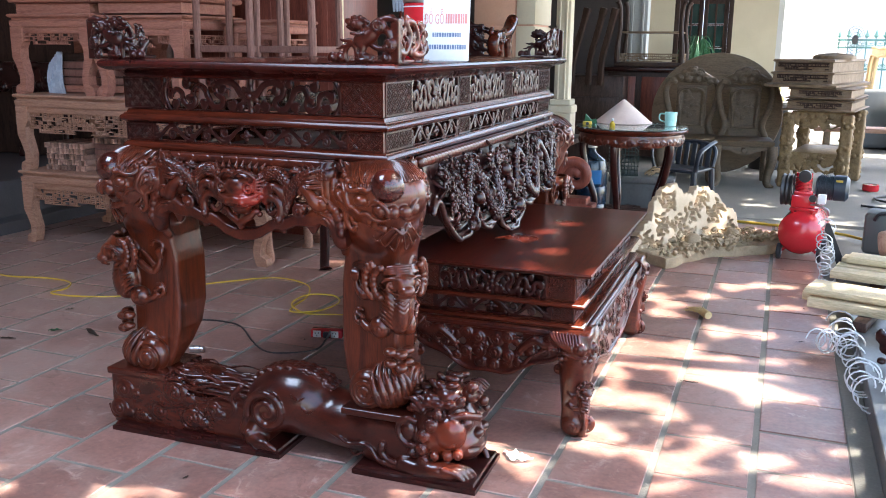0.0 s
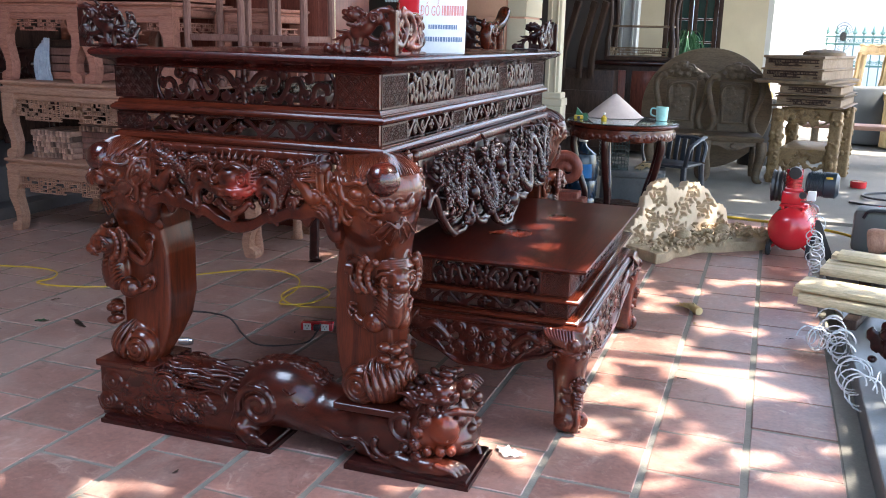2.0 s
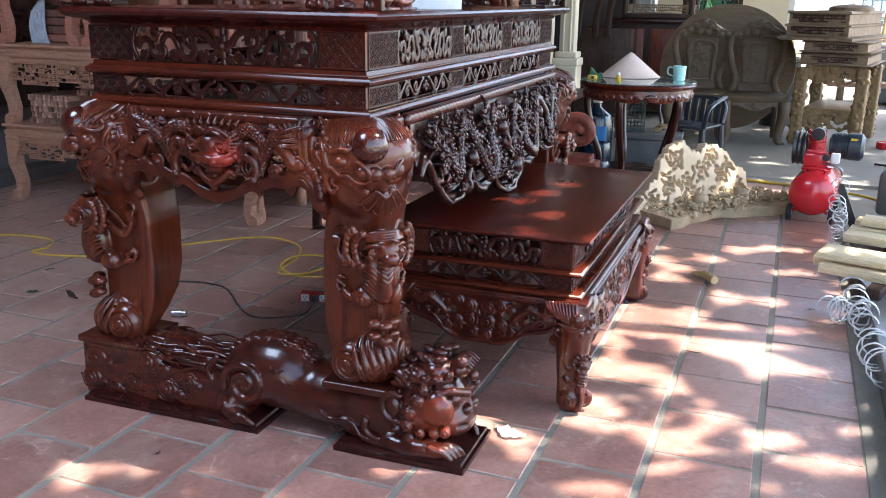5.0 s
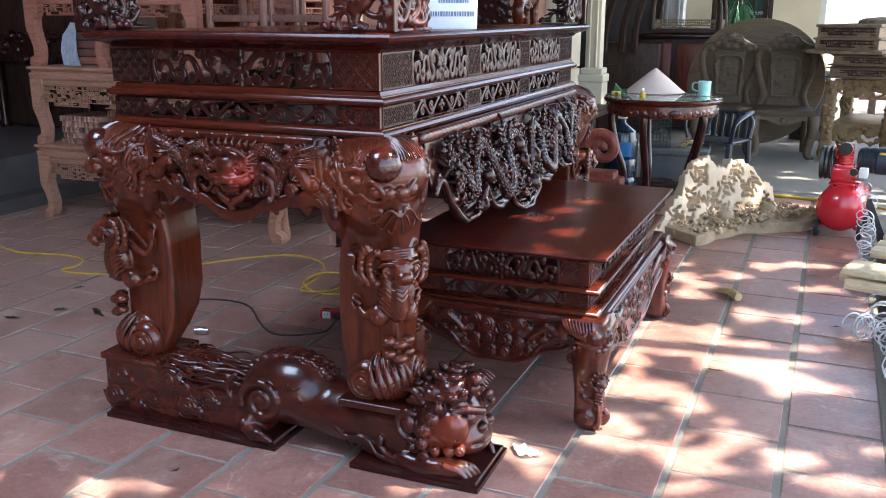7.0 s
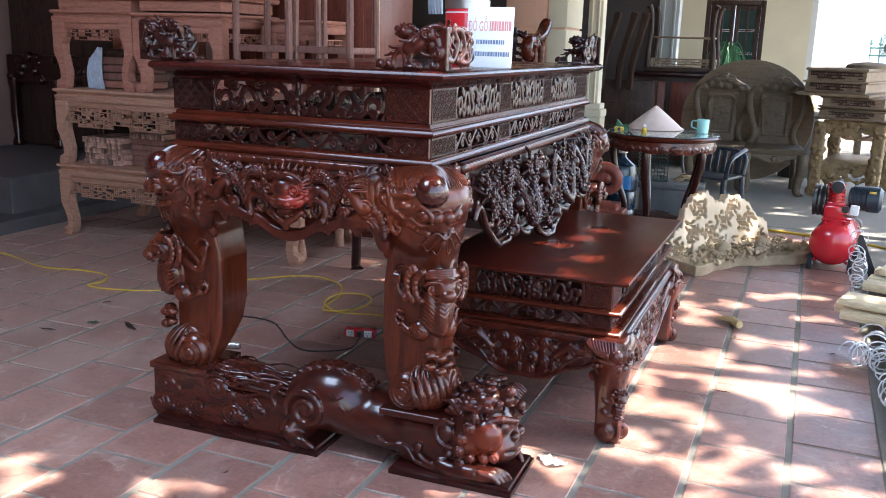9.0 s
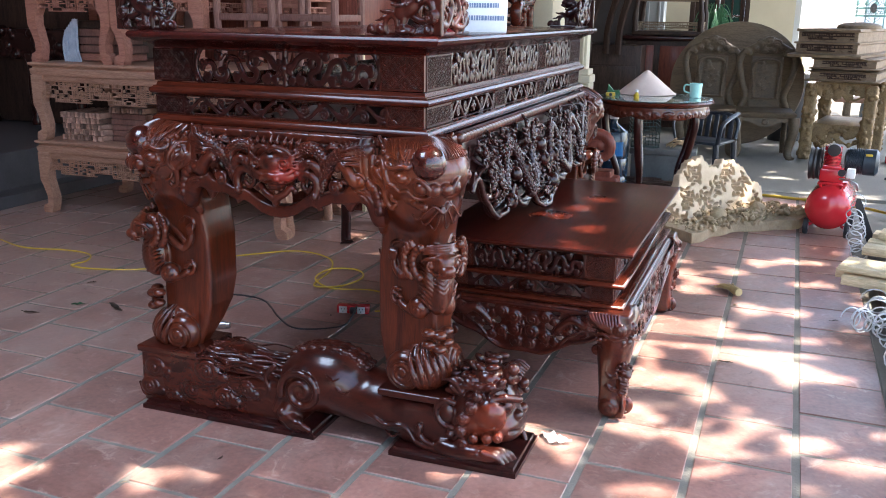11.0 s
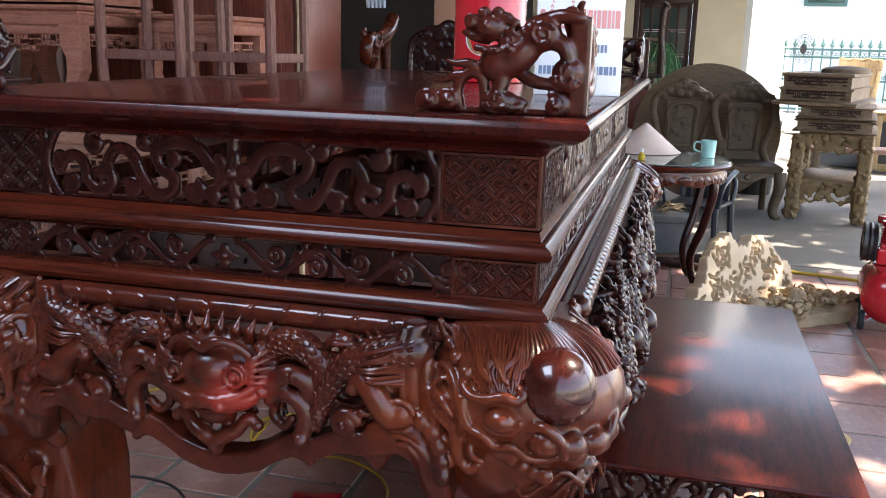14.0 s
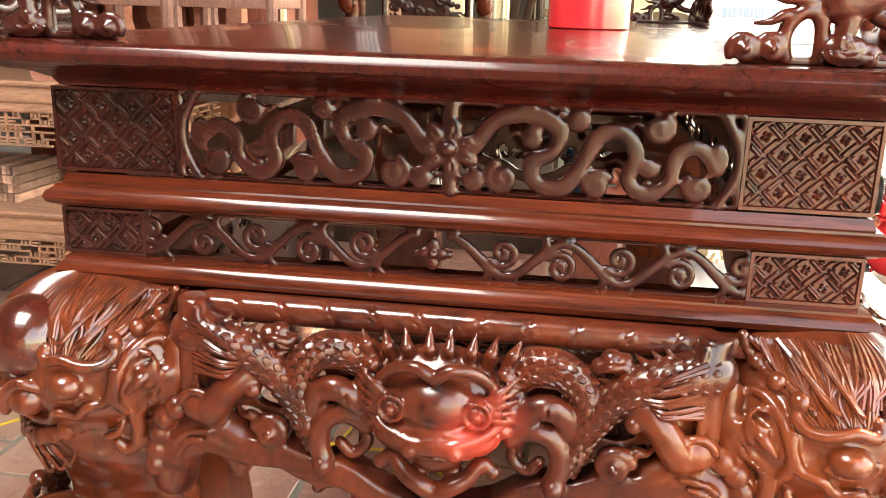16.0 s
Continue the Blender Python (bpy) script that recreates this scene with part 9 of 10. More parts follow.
    for j in range(10):
        for q in (-1, 1):
            part("wire", long_wire, crate_green, c, matrix=pose(0, q * 0.165, 0.03 + 0.055 * j), smooth=False)
            part("wire", short_wire, crate_green, c, matrix=pose(q * 0.205, 0, 0.03 + 0.055 * j), smooth=False)
    bm = bmesh.new()
    box(bm, (0, 0, 0.012), (0.42, 0.34, 0.02), 0.004)
    part("base", bm, crate_green, c)
    p = thing("plastic_chair", pose(-0.50, 7.95, 0, 0, 0, -20) @ Matrix.Diagonal((0.84, 0.84, 0.82, 1)), "dark blue-grey plastic armchair", "chair")
    bm = bmesh.new()
    box(bm, (0, 0, 0.40), (0.44, 0.42, 0.03), 0.012)
    part("seat", bm, DARK_BLUE, p)
    for sx in (-1, 1):
        for sy in (-1, 1):
            bm = bmesh.new()
            sweep(bm, [(sx * 0.23, sy * 0.22, 0.0), (sx * 0.21, sy * 0.20, 0.40)], [0.026, 0.032], 8)
            part("leg", bm, DARK_BLUE, p)
        bm = bmesh.new()
        sweep(bm, smooth_line([(sx * 0.22, -0.20, 0.40), (sx * 0.25, -0.20, 0.58), (sx * 0.25, -0.05, 0.64), (sx * 0.23, 0.20, 0.68)], 6), 0.024, 8, 0.6)
        part("arm", bm, DARK_BLUE, p)
    for i in range(5):
        bm = bmesh.new()
        box(bm, (-0.16 + 0.08 * i, 0.22, 0.53), (0.05, 0.02, 0.24), 0.006, Euler((radians(-10), 0, 0)).to_matrix())
        part("slat", bm, DARK_BLUE, p)
    bm = bmesh.new()
    sweep(bm, smooth_line([(-0.22, 0.20, 0.42), (-0.22, 0.24, 0.58), (-0.12, 0.255, 0.65), (0.12, 0.255, 0.65), (0.22, 0.24, 0.58), (0.22, 0.20, 0.42)], 6), 0.022, 8)
    part("back_frame", bm, DARK_BLUE, p)
    s = thing("scroll_stand", pose(-1.06, 6.05, 0), "red-brown wooden stand with a big rounded scroll end", "stand")
    c = Clay((-0.16, -0.09, 0.0), (0.20, 0.09, 0.66), 0.008)
    c.slab((0.02, 0, 0.33), (0.13, 0.07, 0.02), 0.01, 0.01)
    c.slab((0.04, 0, 0.27), (0.15, 0.08, 0.04), 0.01, 0.01)
    c.slab((0.0, 0, 0.13), (0.11, 0.06, 0.13), 0.01, 0.01)
    c.tube(curl((0.05, 0.49), 0.115, 3.6, 1.5, -1, 30), taper(31, 0.036, 0.024), 0.008)
    part("scroll", c.skin("scroll"), RED_PANEL, s)


under_round_table()


# ---- timber, carvings and tools on the sunny side ----
def pale_panel():
    """A thick pale board with a ragged top, pierced by many hollows."""
    t = thing("pale_carved_board", pose(-0.56, 5.86, 0, -14, 0, 57), "pale cream pierced board with a ragged peaked top", "carving")
    c = Clay((-0.17, -0.06, 0.0), (1.12, 0.09, 0.52), 0.0065)

    def crest(x):
        return 0.17 + 0.27 * np.exp(-((x - 0.38) / 0.20) ** 2) + 0.23 * np.exp(-((x - 0.76) / 0.20) ** 2) - 0.6 * np.clip(0.10 - x, 0, 1) + 0.012 * np.sin(31 * x) + 0.010 * np.sin(57 * x + 1) + 0.008 * np.sin(143 * x)
    c.field((-0.17, -0.06, 0.0), (1.12, 0.09, 0.52), lambda x, y, z: np.maximum(np.maximum(np.abs(y) - 0.032 - 0.012 * np.sin(9 * x) * np.sin(11 * z), z - crest(x)), np.maximum(-0.13 - x, x - 1.06)), 0.004)
    rnd = random.Random(12)
    for cx, cz, n, spread in ((0.10, 0.11, 7, 0.05), (0.27, 0.20, 10, 0.06), (0.36, 0.34, 10, 0.055), (0.45, 0.17, 9, 0.06), (0.60, 0.24, 9, 0.06), (0.70, 0.34, 11, 0.06), (0.80, 0.20, 8, 0.055), (0.90, 0.26, 6, 0.045), (0.55, 0.10, 5, 0.05), (0.97, 0.12, 4, 0.04), (0.20, 0.08, 4, 0.05)):
        n, spread = int(n * 1.5), spread * 1.25
        for q in range(n):
            a = q * 2.399 + cx * 9
            x, z = cx + spread * math.sqrt(q / n) * math.cos(a) * 1.15, cz + spread * math.sqrt(q / n) * math.sin(a)
            if z > crest(x) - 0.025 or z < 0.04:
                continue
            c.ball((x, -0.03, z), (rnd.uniform(0.010, 0.017), 0.055, rnd.uniform(0.019, 0.032)), 0.002, cut=True, turn=Euler((0, a + rnd.uniform(-0.4, 0.4), 0)))
    for i in range(60):
        x = 0.05 + 0.95 * i / 60
        c.tube([(x, -0.045, crest(x) + 0.004), (x + 0.004, -0.04, crest(x) - rnd.uniform(0.015, 0.05))], 0.0035, 0.003, cut=True)
    part("board", c.skin("board"), PALE_STONE, t)


pale_panel()


def root_carving():
    """A pale root relief lying on its back: a slab with a bark edge and knotty figures."""
    t = thing("root_carving", pose(-0.335, 5.665, 0, 0, 0, 51), "pale dry root carving with knotty relief, lying on the floor", "carving")
    c = Clay((-0.06, -0.03, 0.0), (1.22, 0.42, 0.21), 0.0065)
    rnd = random.Random(7)
    c.field((-0.06, -0.03, 0.0), (1.22, 0.42, 0.21), lambda x, y, z: np.maximum(np.maximum(np.abs(y - 0.19 - 0.03 * np.sin(5 * x)) - 0.155 - 0.03 * np.sin(8 * x + 1) - 0.012 * np.sin(23 * x), np.abs(z - 0.035) - 0.034), np.maximum(-x, x - 1.14)), 0.006)
    for i in range(420):
        x = rnd.uniform(0.03, 1.12)
        y = rnd.uniform(0.04, 0.36)
        h = 0.05 + 0.06 * math.exp(-((x - 0.75) / 0.4) ** 2) * rnd.uniform(0.2, 1) + 0.03 * math.sin(9 * x + 14 * y) ** 2
        r = rnd.uniform(0.008, 0.024)
        a = rnd.uniform(0, 6.28)
        if i % 2 == 0:
            c.tube([(x, y, h - 0.01), (x + 0.035 * math.cos(a), y + 0.035 * math.sin(a), h + rnd.uniform(0.0, 0.03))], [r * 0.6, 0.003], 0.002)
        else:
            c.ball((x, y, h), (r * 1.5, r * 0.7, r * 0.8), 0.002, turn=Euler((rnd.uniform(-0.6, 0.6), rnd.uniform(-0.6, 0.6), a)))
    for i in range(210):
        c.ball((rnd.uniform(0.0, 1.12), rnd.uniform(0.0, 0.38), rnd.uniform(0.05, 0.14)), (rnd.uniform(0.006, 0.02), rnd.uniform(0.006, 0.02), 0.02), 0.002, cut=True)
    for x in (0.42, 0.78):
        c.ball((x, 0.2, 0.10), (0.055, 0.05, 0.05), 0.004)
    part("relief", c.skin("relief"), PALE_ROOT, t)


root_carving()


def compressor():
    t = thing("air_compressor", pose(0.44, 6.40, 0, 0, 0, -7), "small red air compressor with tank, pump and dark motor", "compressor")
    bm = bmesh.new()
    r = 0.138
    prof = [(0.0, -0.25)] + [(r * math.sin(a), -0.17 - 0.08 * math.cos(a)) for a in (0.2, 0.5, 0.8, 1.1, 1.35, 1.57)] + [(r, 0.0)] + [(r * math.sin(a), 0.17 + 0.08 * math.cos(a)) for a in (1.57, 1.35, 1.1, 0.8, 0.5, 0.2)] + [(0.0, 0.25)]
    lathe(bm, prof, (0, 0, 0.185), 36, Euler((radians(90), 0, 0)).to_matrix())
    part("tank", bm, RED_PAINT, t, "red pressure tank")
    for x in (-0.12, 0.12):
        for y in (-0.16, 0.17):
            bm = bmesh.new()
            lathe(bm, [(0.018, -0.014), (0.046, -0.014), (0.052, -0.008), (0.052, 0.008), (0.046, 0.014), (0.018, 0.014)], (0, 0, 0), 24, Euler((0, radians(90), 0)).to_matrix())
            w = part("wheel", bm, RUBBER, t, "black rubber wheel", matrix=pose(x, y, 0.052))
            bm = bmesh.new()
            lathe(bm, [(0.0, -0.018), (0.02, -0.018), (0.02, 0.018), (0.0, 0.018)], (0, 0, 0), 16, Euler((0, radians(90), 0)).to_matrix())
            part("hub", bm, STEEL, w)
    for y in (-0.16, 0.17):
        bm = bmesh.new()
        sweep(bm, [(-0.12, y, 0.052), (-0.07, y, 0.085), (0.07, y, 0.085), (0.12, y, 0.052)], 0.010, 8)
        part("axle", bm, RED_PAINT, t)
    bm = bmesh.new()
    box(bm, (0, 0.02, 0.325), (0.17, 0.30, 0.012), 0.003)
    for x in (-0.07, 0.07):
        box(bm, (x, 0.02, 0.305), (0.012, 0.26, 0.04), 0.002)
    part("deck", bm, RED_PAINT, t, "red mounting plate")
    bm = bmesh.new()
    box(bm, (-0.01, -0.05, 0.375), (0.145, 0.12, 0.085), 0.016)
    box(bm, (-0.015, -0.05, 0.425), (0.11, 0.10, 0.03), 0.010)
    part("crankcase", bm, RED_PAINT, t)
    bm = bmesh.new()
    lathe(bm, [(0.034, 0.0), (0.034, 0.006)] + [(q, 0.010 + 0.009 * i + d) for i in range(10) for q, d in ((0.036, 0.0), (0.052, 0.001), (0.052, 0.005), (0.036, 0.006))] + [(0.05, 0.105), (0.05, 0.13), (0.0, 0.13)], (-0.02, -0.05, 0.425), 28)
    part("cylinder", bm, RED_PAINT, t, "finned red pump cylinder")
    bm = bmesh.new()
    lathe(bm, [(0.0, 0.0), (0.036, 0.0), (0.040, 0.01), (0.038, 0.045), (0.0, 0.048)], (-0.01, -0.09, 0.54), 20, Euler((radians(90), 0, 0)).to_matrix())
    part("air_filter", bm, BLACK, t, "black round air filter")
    bm = bmesh.new()
    lathe(bm, [(0.0, -0.03), (0.030, -0.03), (0.030, -0.018), (0.088, -0.02), (0.098, -0.034), (0.104, -0.03), (0.096, -0.012), (0.104, 0.0), (0.096, 0.012), (0.104, 0.03), (0.098, 0.034), (0.088, 0.02), (0.030, 0.018), (0.030, 0.03), (0.0, 0.03)], (-0.118, -0.02, 0.435), 36, Euler((0, radians(90), 0)).to_matrix())
    part("flywheel", bm, BLACK, t, "black grooved flywheel")
    bm = bmesh.new()
    lathe(bm, [(0.0, -0.09), (0.05, -0.09), (0.076, -0.08)] + [(q, -0.07 + 0.011 * i + d) for i in range(8) for q, d in ((0.074, 0), (0.083, 0.002), (0.083, 0.006), (0.074, 0.008))] + [(0.083, 0.022), (0.083, 0.09), (0.06, 0.108), (0.0, 0.108)], (0.135, 0.06, 0.455), 32, Euler((0, radians(90), 0)).to_matrix())
    motor = part("motor", bm, BLUE_GREY, t, "dark blue-grey finned electric motor")
    bm = bmesh.new()
    box(bm, (0.185, -0.006, 0.50), (0.04, 0.006, 0.03), 0.002)
    part("plate", bm, YELLOW, motor, "small yellow plate")
    bm = bmesh.new()
    box(bm, (0.10, -0.10, 0.40), (0.05, 0.05, 0.06), 0.006)
    part("pressure_switch", bm, WHITE, t, "white pressure switch box")
    bm = bmesh.new()
    lathe(bm, [(0.0, 0.0), (0.022, 0.0), (0.024, 0.006), (0.022, 0.012), (0.0, 0.012)], (0.05, -0.14, 0.405), 18, Euler((radians(90), 0, 0)).to_matrix())
    part("gauge", bm, BLACK, t, "small round gauge")
    bm = bmesh.new()
    sweep(bm, smooth_line([(0.03, -0.10, 0.36), (0.09, -0.13, 0.36), (0.14, -0.13, 0.34), (0.15, -0.12, 0.30)], 5), 0.007, 8)
    part("pipe", bm, STEEL, t)
    bm = bmesh.new()
    sweep(bm, smooth_line([(-0.055, -0.17, 0.31), (-0.055, -0.20, 0.34), (0.055, -0.20, 0.34), (0.055, -0.17, 0.31)], 5), 0.008, 8)
    part("handle", bm, RED_PAINT, t)


compressor()


def plank(x, y, z, length, w, h, turn, tilt=0.0):
    bm = bmesh.new()
    box(bm, (length / 2, 0, 0), (length, w, h), 0.003)
    ob = part("plank", bm, PINE)
    ob.matrix_basis = pose(x, y, z, 0, tilt, turn)
    return tagged(ob, "pale sawn pine plank lying in a loose pile", "plank", "pine planks")


plank(0.445, 4.79, 0.205, 1.3, 0.20, 0.028, -16)
plank(0.42, 4.80, 0.160, 1.2, 0.05, 0.045, -15)
plank(0.44, 4.68, 0.158, 1.2, 0.05, 0.045, -16)
plank(0.57, 5.30, 0.165, 1.3, 0.12, 0.04, -14)
plank(0.60, 5.44, 0.165, 1.3, 0.09, 0.04, -12)
plank(0.64, 5.62, 0.165, 1.4, 0.12, 0.05, -13)
plank(0.66, 5.50, 0.210, 1.4, 0.14, 0.035, -14)
for x, y, turn in ((0.72, 4.72, 74), (0.85, 5.50, 74)):
    bm = bmesh.new()
    box(bm, (0, 0, 0.112), (0.5, 0.06, 0.045), 0.004)
    ob = part("bearer", bm, DARK_RAW)
    ob.matrix_basis = pose(x, y, 0, 0, 0, turn)
    tagged(ob, "dark batten carrying the planks", "timber", "bearers")


def coil(name, start, end, r, turns, label, n=14, sag=0.0, seed=0):
    """A springy clear hose wound in loops between two points."""
    rnd = random.Random(seed)
    a, b = Vector(start), Vector(end)
    d = (b - a).normalized()
    u = d.cross(Vector((0, 0, 1))).normalized()
    v = u.cross(d)
    pts = []
    for i in range(turns * n + 1):
        s = i / (turns * n)
        phi = 2 * math.pi * i / n
        q = r * (1 + 0.2 * math.sin(phi * 0.31 + seed))
        pts.append(a + (b - a) * s + q * (math.cos(phi) * u + math.sin(phi) * v) + Vector((0.012 * math.sin(phi * 0.23), 0, -sag * math.sin(math.pi * s))))
    bm = bmesh.new()
    sweep(bm, pts, 0.0034, 6)
    return tagged(part(name, bm, CLEAR), label, "hose", "coiled hoses")


coil("coil_hose", (0.55, 5.95, 0.30), (0.54, 5.20, 0.09), 0.038, 12, "clear coiled air hose hanging from the compressor", seed=1)
coil("coil_hose", (0.58, 4.62, 0.09), (0.62, 4.15, 0.075), 0.050, 9, "clear coiled air hose on the cement strip", seed=2)
coil("coil_hose", (0.47, 4.44, 0.055), (0.60, 4.30, 0.07), 0.046, 6, "clear coiled air hose lying on the tiles", seed=3)
coil("coil_hose", (0.62, 4.0, 0.085), (0.64, 3.62, 0.10), 0.056, 6, "clear coiled air hose over the slab edge", seed=4)
coil("coil_hose", (0.66, 3.62, 0.15), (0.95, 3.62, 0.15), 0.06, 5, "clear coiled air hose lying on the slab", seed=5)


def black_carving():
    t = thing("black_carving", pose(0.70, 4.05, 0.088, 0, 0, -12), "blackish carved and pierced wooden piece standing on the slab", "carving")
    rnd = random.Random(14)
    c = Clay((-0.03, -0.07, 0.0), (0.52, 0.07, 0.22), 0.008)
    for i in range(80):
        x = rnd.uniform(0.0, 0.48)
        top = 0.10 + 0.09 * abs(math.sin(x * 9 + 0.6))
        z = rnd.uniform(0.015, top)
        if i % 2:
            c.ball((x, rnd.uniform(-0.03, 0.03), z), (rnd.uniform(0.016, 0.03), 0.025, rnd.uniform(0.014, 0.026)), 0.006)
        else:
            c.tube(curl((x, z), rnd.uniform(0.02, 0.035), rnd.uniform(0, 6.28), 1.2, 1, 10, rnd.uniform(-0.04, 0.01)), 0.010, 0.004)
    part("relief", c.skin("relief"), CARVED_DARK, t)


black_carving()
bm = bmesh.new()
prism(bm, [(0, 0), (0.05, 0.0), (-0.10, 0.34), (-0.12, 0.34), (-0.125, 0.30)], 0.02, "y", 0)
tagged(part("black_strip", bm, BLACK, matrix=pose(0.66, 5.78, 0.0)), "black board offcut propped beside the planks", "offcut")


def log_piece():
    t = thing("turned_log", pose(0.86, 6.02, 0.09, 0, 90, -14), "pale curved wooden leg blank lying on the planks", "timber")
    bm = bmesh.new()
    pts = smooth_line([(-0.1, 0, 0.0), (-0.12, 0, 0.12), (-0.06, 0, 0.3), (-0.1, 0, 0.7)], 6)
    sweep(bm, pts, [0.075, 0.08, 0.08, 0.075, 0.07, 0.065, 0.06, 0.058, 0.055, 0.055, 0.055, 0.055, 0.055, 0.055, 0.055, 0.055, 0.055, 0.055, 0.055][:len(pts)], 14)
    part("blank", bm, RAW, t)


log_piece()


def dull_bucket():
    t = thing("tool_case", pose(1.0, 6.6, 0.0, 0, 0, -10), "grey plastic tool case with a yellow hose over it", "case")
    bm = bmesh.new()
    box(bm, (0, 0, 0.16), (0.36, 0.22, 0.28), 0.03)
    part("body", bm, plain("grey plastic", (0.10, 0.11, 0.10), 0.5), t)
    bm = bmesh.new()
    sweep(bm, smooth_line([(-0.12, -0.12, 0.25), (-0.08, -0.13, 0.30), (0.08, -0.13, 0.30), (0.12, -0.12, 0.25)], 5), 0.012, 8)
    part("handle", bm, BLACK, t)


dull_bucket()


# ---- cables and small things on the tiles ----
def cable(name, pts, r, mat, label):
    bm = bmesh.new()
    sweep(bm, smooth_line([(x, y, r + z) for x, y, z in pts], 8), r, 8)
    return tagged(part(name, bm, mat), label, "cable")


cable("yellow_cable", [(-4.75, 4.1, 0.03), (-4.3, 4.12, 0), (-3.9, 4.0, 0), (-3.62, 4.05, 0), (-3.44, 4.03, 0), (-3.36, 3.92, 0), (-3.37, 3.82, 0), (-3.2, 3.82, 0), (-2.97, 3.92, 0), (-2.80, 4.15, 0), (-2.65, 4.36, 0), (-2.42, 4.56, 0), (-2.18, 4.50, 0), (-2.06, 4.30, 0), (-2.03, 4.10, 0), (-1.98, 4.0, 0.006), (-1.86, 4.05, 0.01), (-1.83, 4.22, 0.01), (-1.92, 4.33, 0.01), (-2.05, 4.28, 0.012), (-2.04, 4.10, 0.012), (-1.90, 4.02, 0), (-1.70, 4.07, 0), (-1.53, 3.99, 0), (-1.46, 3.85, 0), (-1.54, 3.76, 0.012)], 0.0046, YELLOW, "yellow power cable winding over the tiles")
cable("black_cable", [(-1.62, 3.735, 0.03), (-1.60, 3.66, 0.02), (-1.60, 3.56, 0), (-1.70, 3.47, 0), (-1.80, 3.46, 0), (-1.93, 3.56, 0), (-2.03, 3.66, 0), (-2.12, 3.73, 0), (-2.24, 3.75, 0.0), (-2.36, 3.72, 0.0), (-2.46, 3.66, 0)], 0.0045, BLACK, "black power cable lying on the tiles")
cable("yellow_cable", [(-0.35, 7.45, 0), (0.2, 7.38, 0), (0.7, 7.22, 0), (0.95, 6.95, 0), (1.05, 6.75, 0.02), (1.12, 6.6, 0.31), (1.3, 6.5, 0.1), (1.8, 6.9, 0), (2.4, 7.6, 0)], 0.010, YELLOW, "yellow air hose lying across the terrace")
cable("black_cable", [(0.95, 8.6, 0), (1.2, 8.5, 0), (1.45, 8.7, 0), (1.6, 9.1, 0), (1.35, 9.3, 0), (1.1, 9.1, 0), (1.2, 8.8, 0.012), (1.7, 8.9, 0), (2.2, 9.4, 0)], 0.010, BLACK, "black hose coiled loosely on the terrace")


def power_strip():
    t = thing("power_strip", pose(-1.645, 3.755, 0.0, 0, 0, 14) @ Matrix.Diagonal((0.88, 0.88, 0.88, 1)), "red and white power strip with a black plug in it", "power strip")
    bm = bmesh.new()
    box(bm, (0, 0, 0.021), (0.17, 0.058, 0.042), 0.006)
    part("body", bm, RED_PAINT, t)
    for x in (-0.05, 0.045):
        bm = bmesh.new()
        box(bm, (x, -0.029, 0.021), (0.042, 0.006, 0.036), 0.002)
        s = part("socket", bm, WHITE, t, "white socket face")
        for dx, dz in ((-0.008, 0.006), (0.008, 0.006), (0.0, -0.008)):
            bm = bmesh.new()
            box(bm, (x + dx, -0.0325, 0.021 + dz), (0.004, 0.002, 0.007))
            part("slot", bm, BLACK, s)
    bm = bmesh.new()
    box(bm, (0.004, -0.04, 0.022), (0.034, 0.03, 0.032), 0.008)
    part("plug", bm, BLACK, t, "black plug")


power_strip()


def broom_head():
    t = thing("broom_head", pose(-0.03, 4.74, 0.0, 0, 0, 35), "small worn straw brush lying on the tiles", "brush")
    rnd = random.Random(5)
    bm = bmesh.new()
    for i in range(70):
        a = rnd.uniform(-0.42, 0.42)
        l = rnd.uniform(0.08, 0.13)
        b = rnd.uniform(-0.018, 0.018)
        sweep(bm, [(b, 0, 0.012 + rnd.uniform(0, 0.02)), (b + 0.5 * l * math.sin(a), 0.5 * l, 0.016 + rnd.uniform(0, 0.02)), (b + l * math.sin(a), l * math.cos(a), rnd.uniform(0.003, 0.03))], [0.0022, 0.0018, 0.001], 4)
    part("straws", bm, BROOM, t)
    bm = bmesh.new()
    lathe(bm, [(0.0, -0.03), (0.018, -0.03), (0.022, 0.0), (0.02, 0.03), (0.0, 0.03)], (0, -0.005, 0.022), 12, Euler((radians(90), 0, 0)).to_matrix())
    part("binding", bm, BROOM, t)


broom_head()


def litter(name, x, y, turn, size, mat, label, seed):
    """A small crumpled scrap lying on the tiles."""
    rnd = random.Random(seed)
    bm = bmesh.new()
    n = 10
    rings = []
    for j in range(3):
        ring = []
        for i in range(n):
            s = i / (n - 1)
            w = size[1] * math.sin(math.pi * min(max(s, 0.06), 0.94)) * (j - 1) * 0.5
            ring.append(bm.verts.new((size[0] * (s - 0.5), w + 0.15 * size[1] * math.sin(s * 5 + seed), 0.004 + rnd.uniform(0, 0.25) * size[1] * (1 if j != 1 else 0.3))))
        rings.append(ring)
    for a, b in zip(rings, rings[1:]):
        for i in range(n - 1):
            bm.faces.new((a[i], a[i + 1], b[i + 1], b[i]))
    ext = bmesh.ops.solidify(bm, geom=bm.faces[:], thickness=0.0012)
    ob = part(name, bm, mat)
    ob.matrix_basis = pose(x, y, 0.002, 0, 0, turn)
    return tagged(ob, label, "litter", "litter on the tiles")


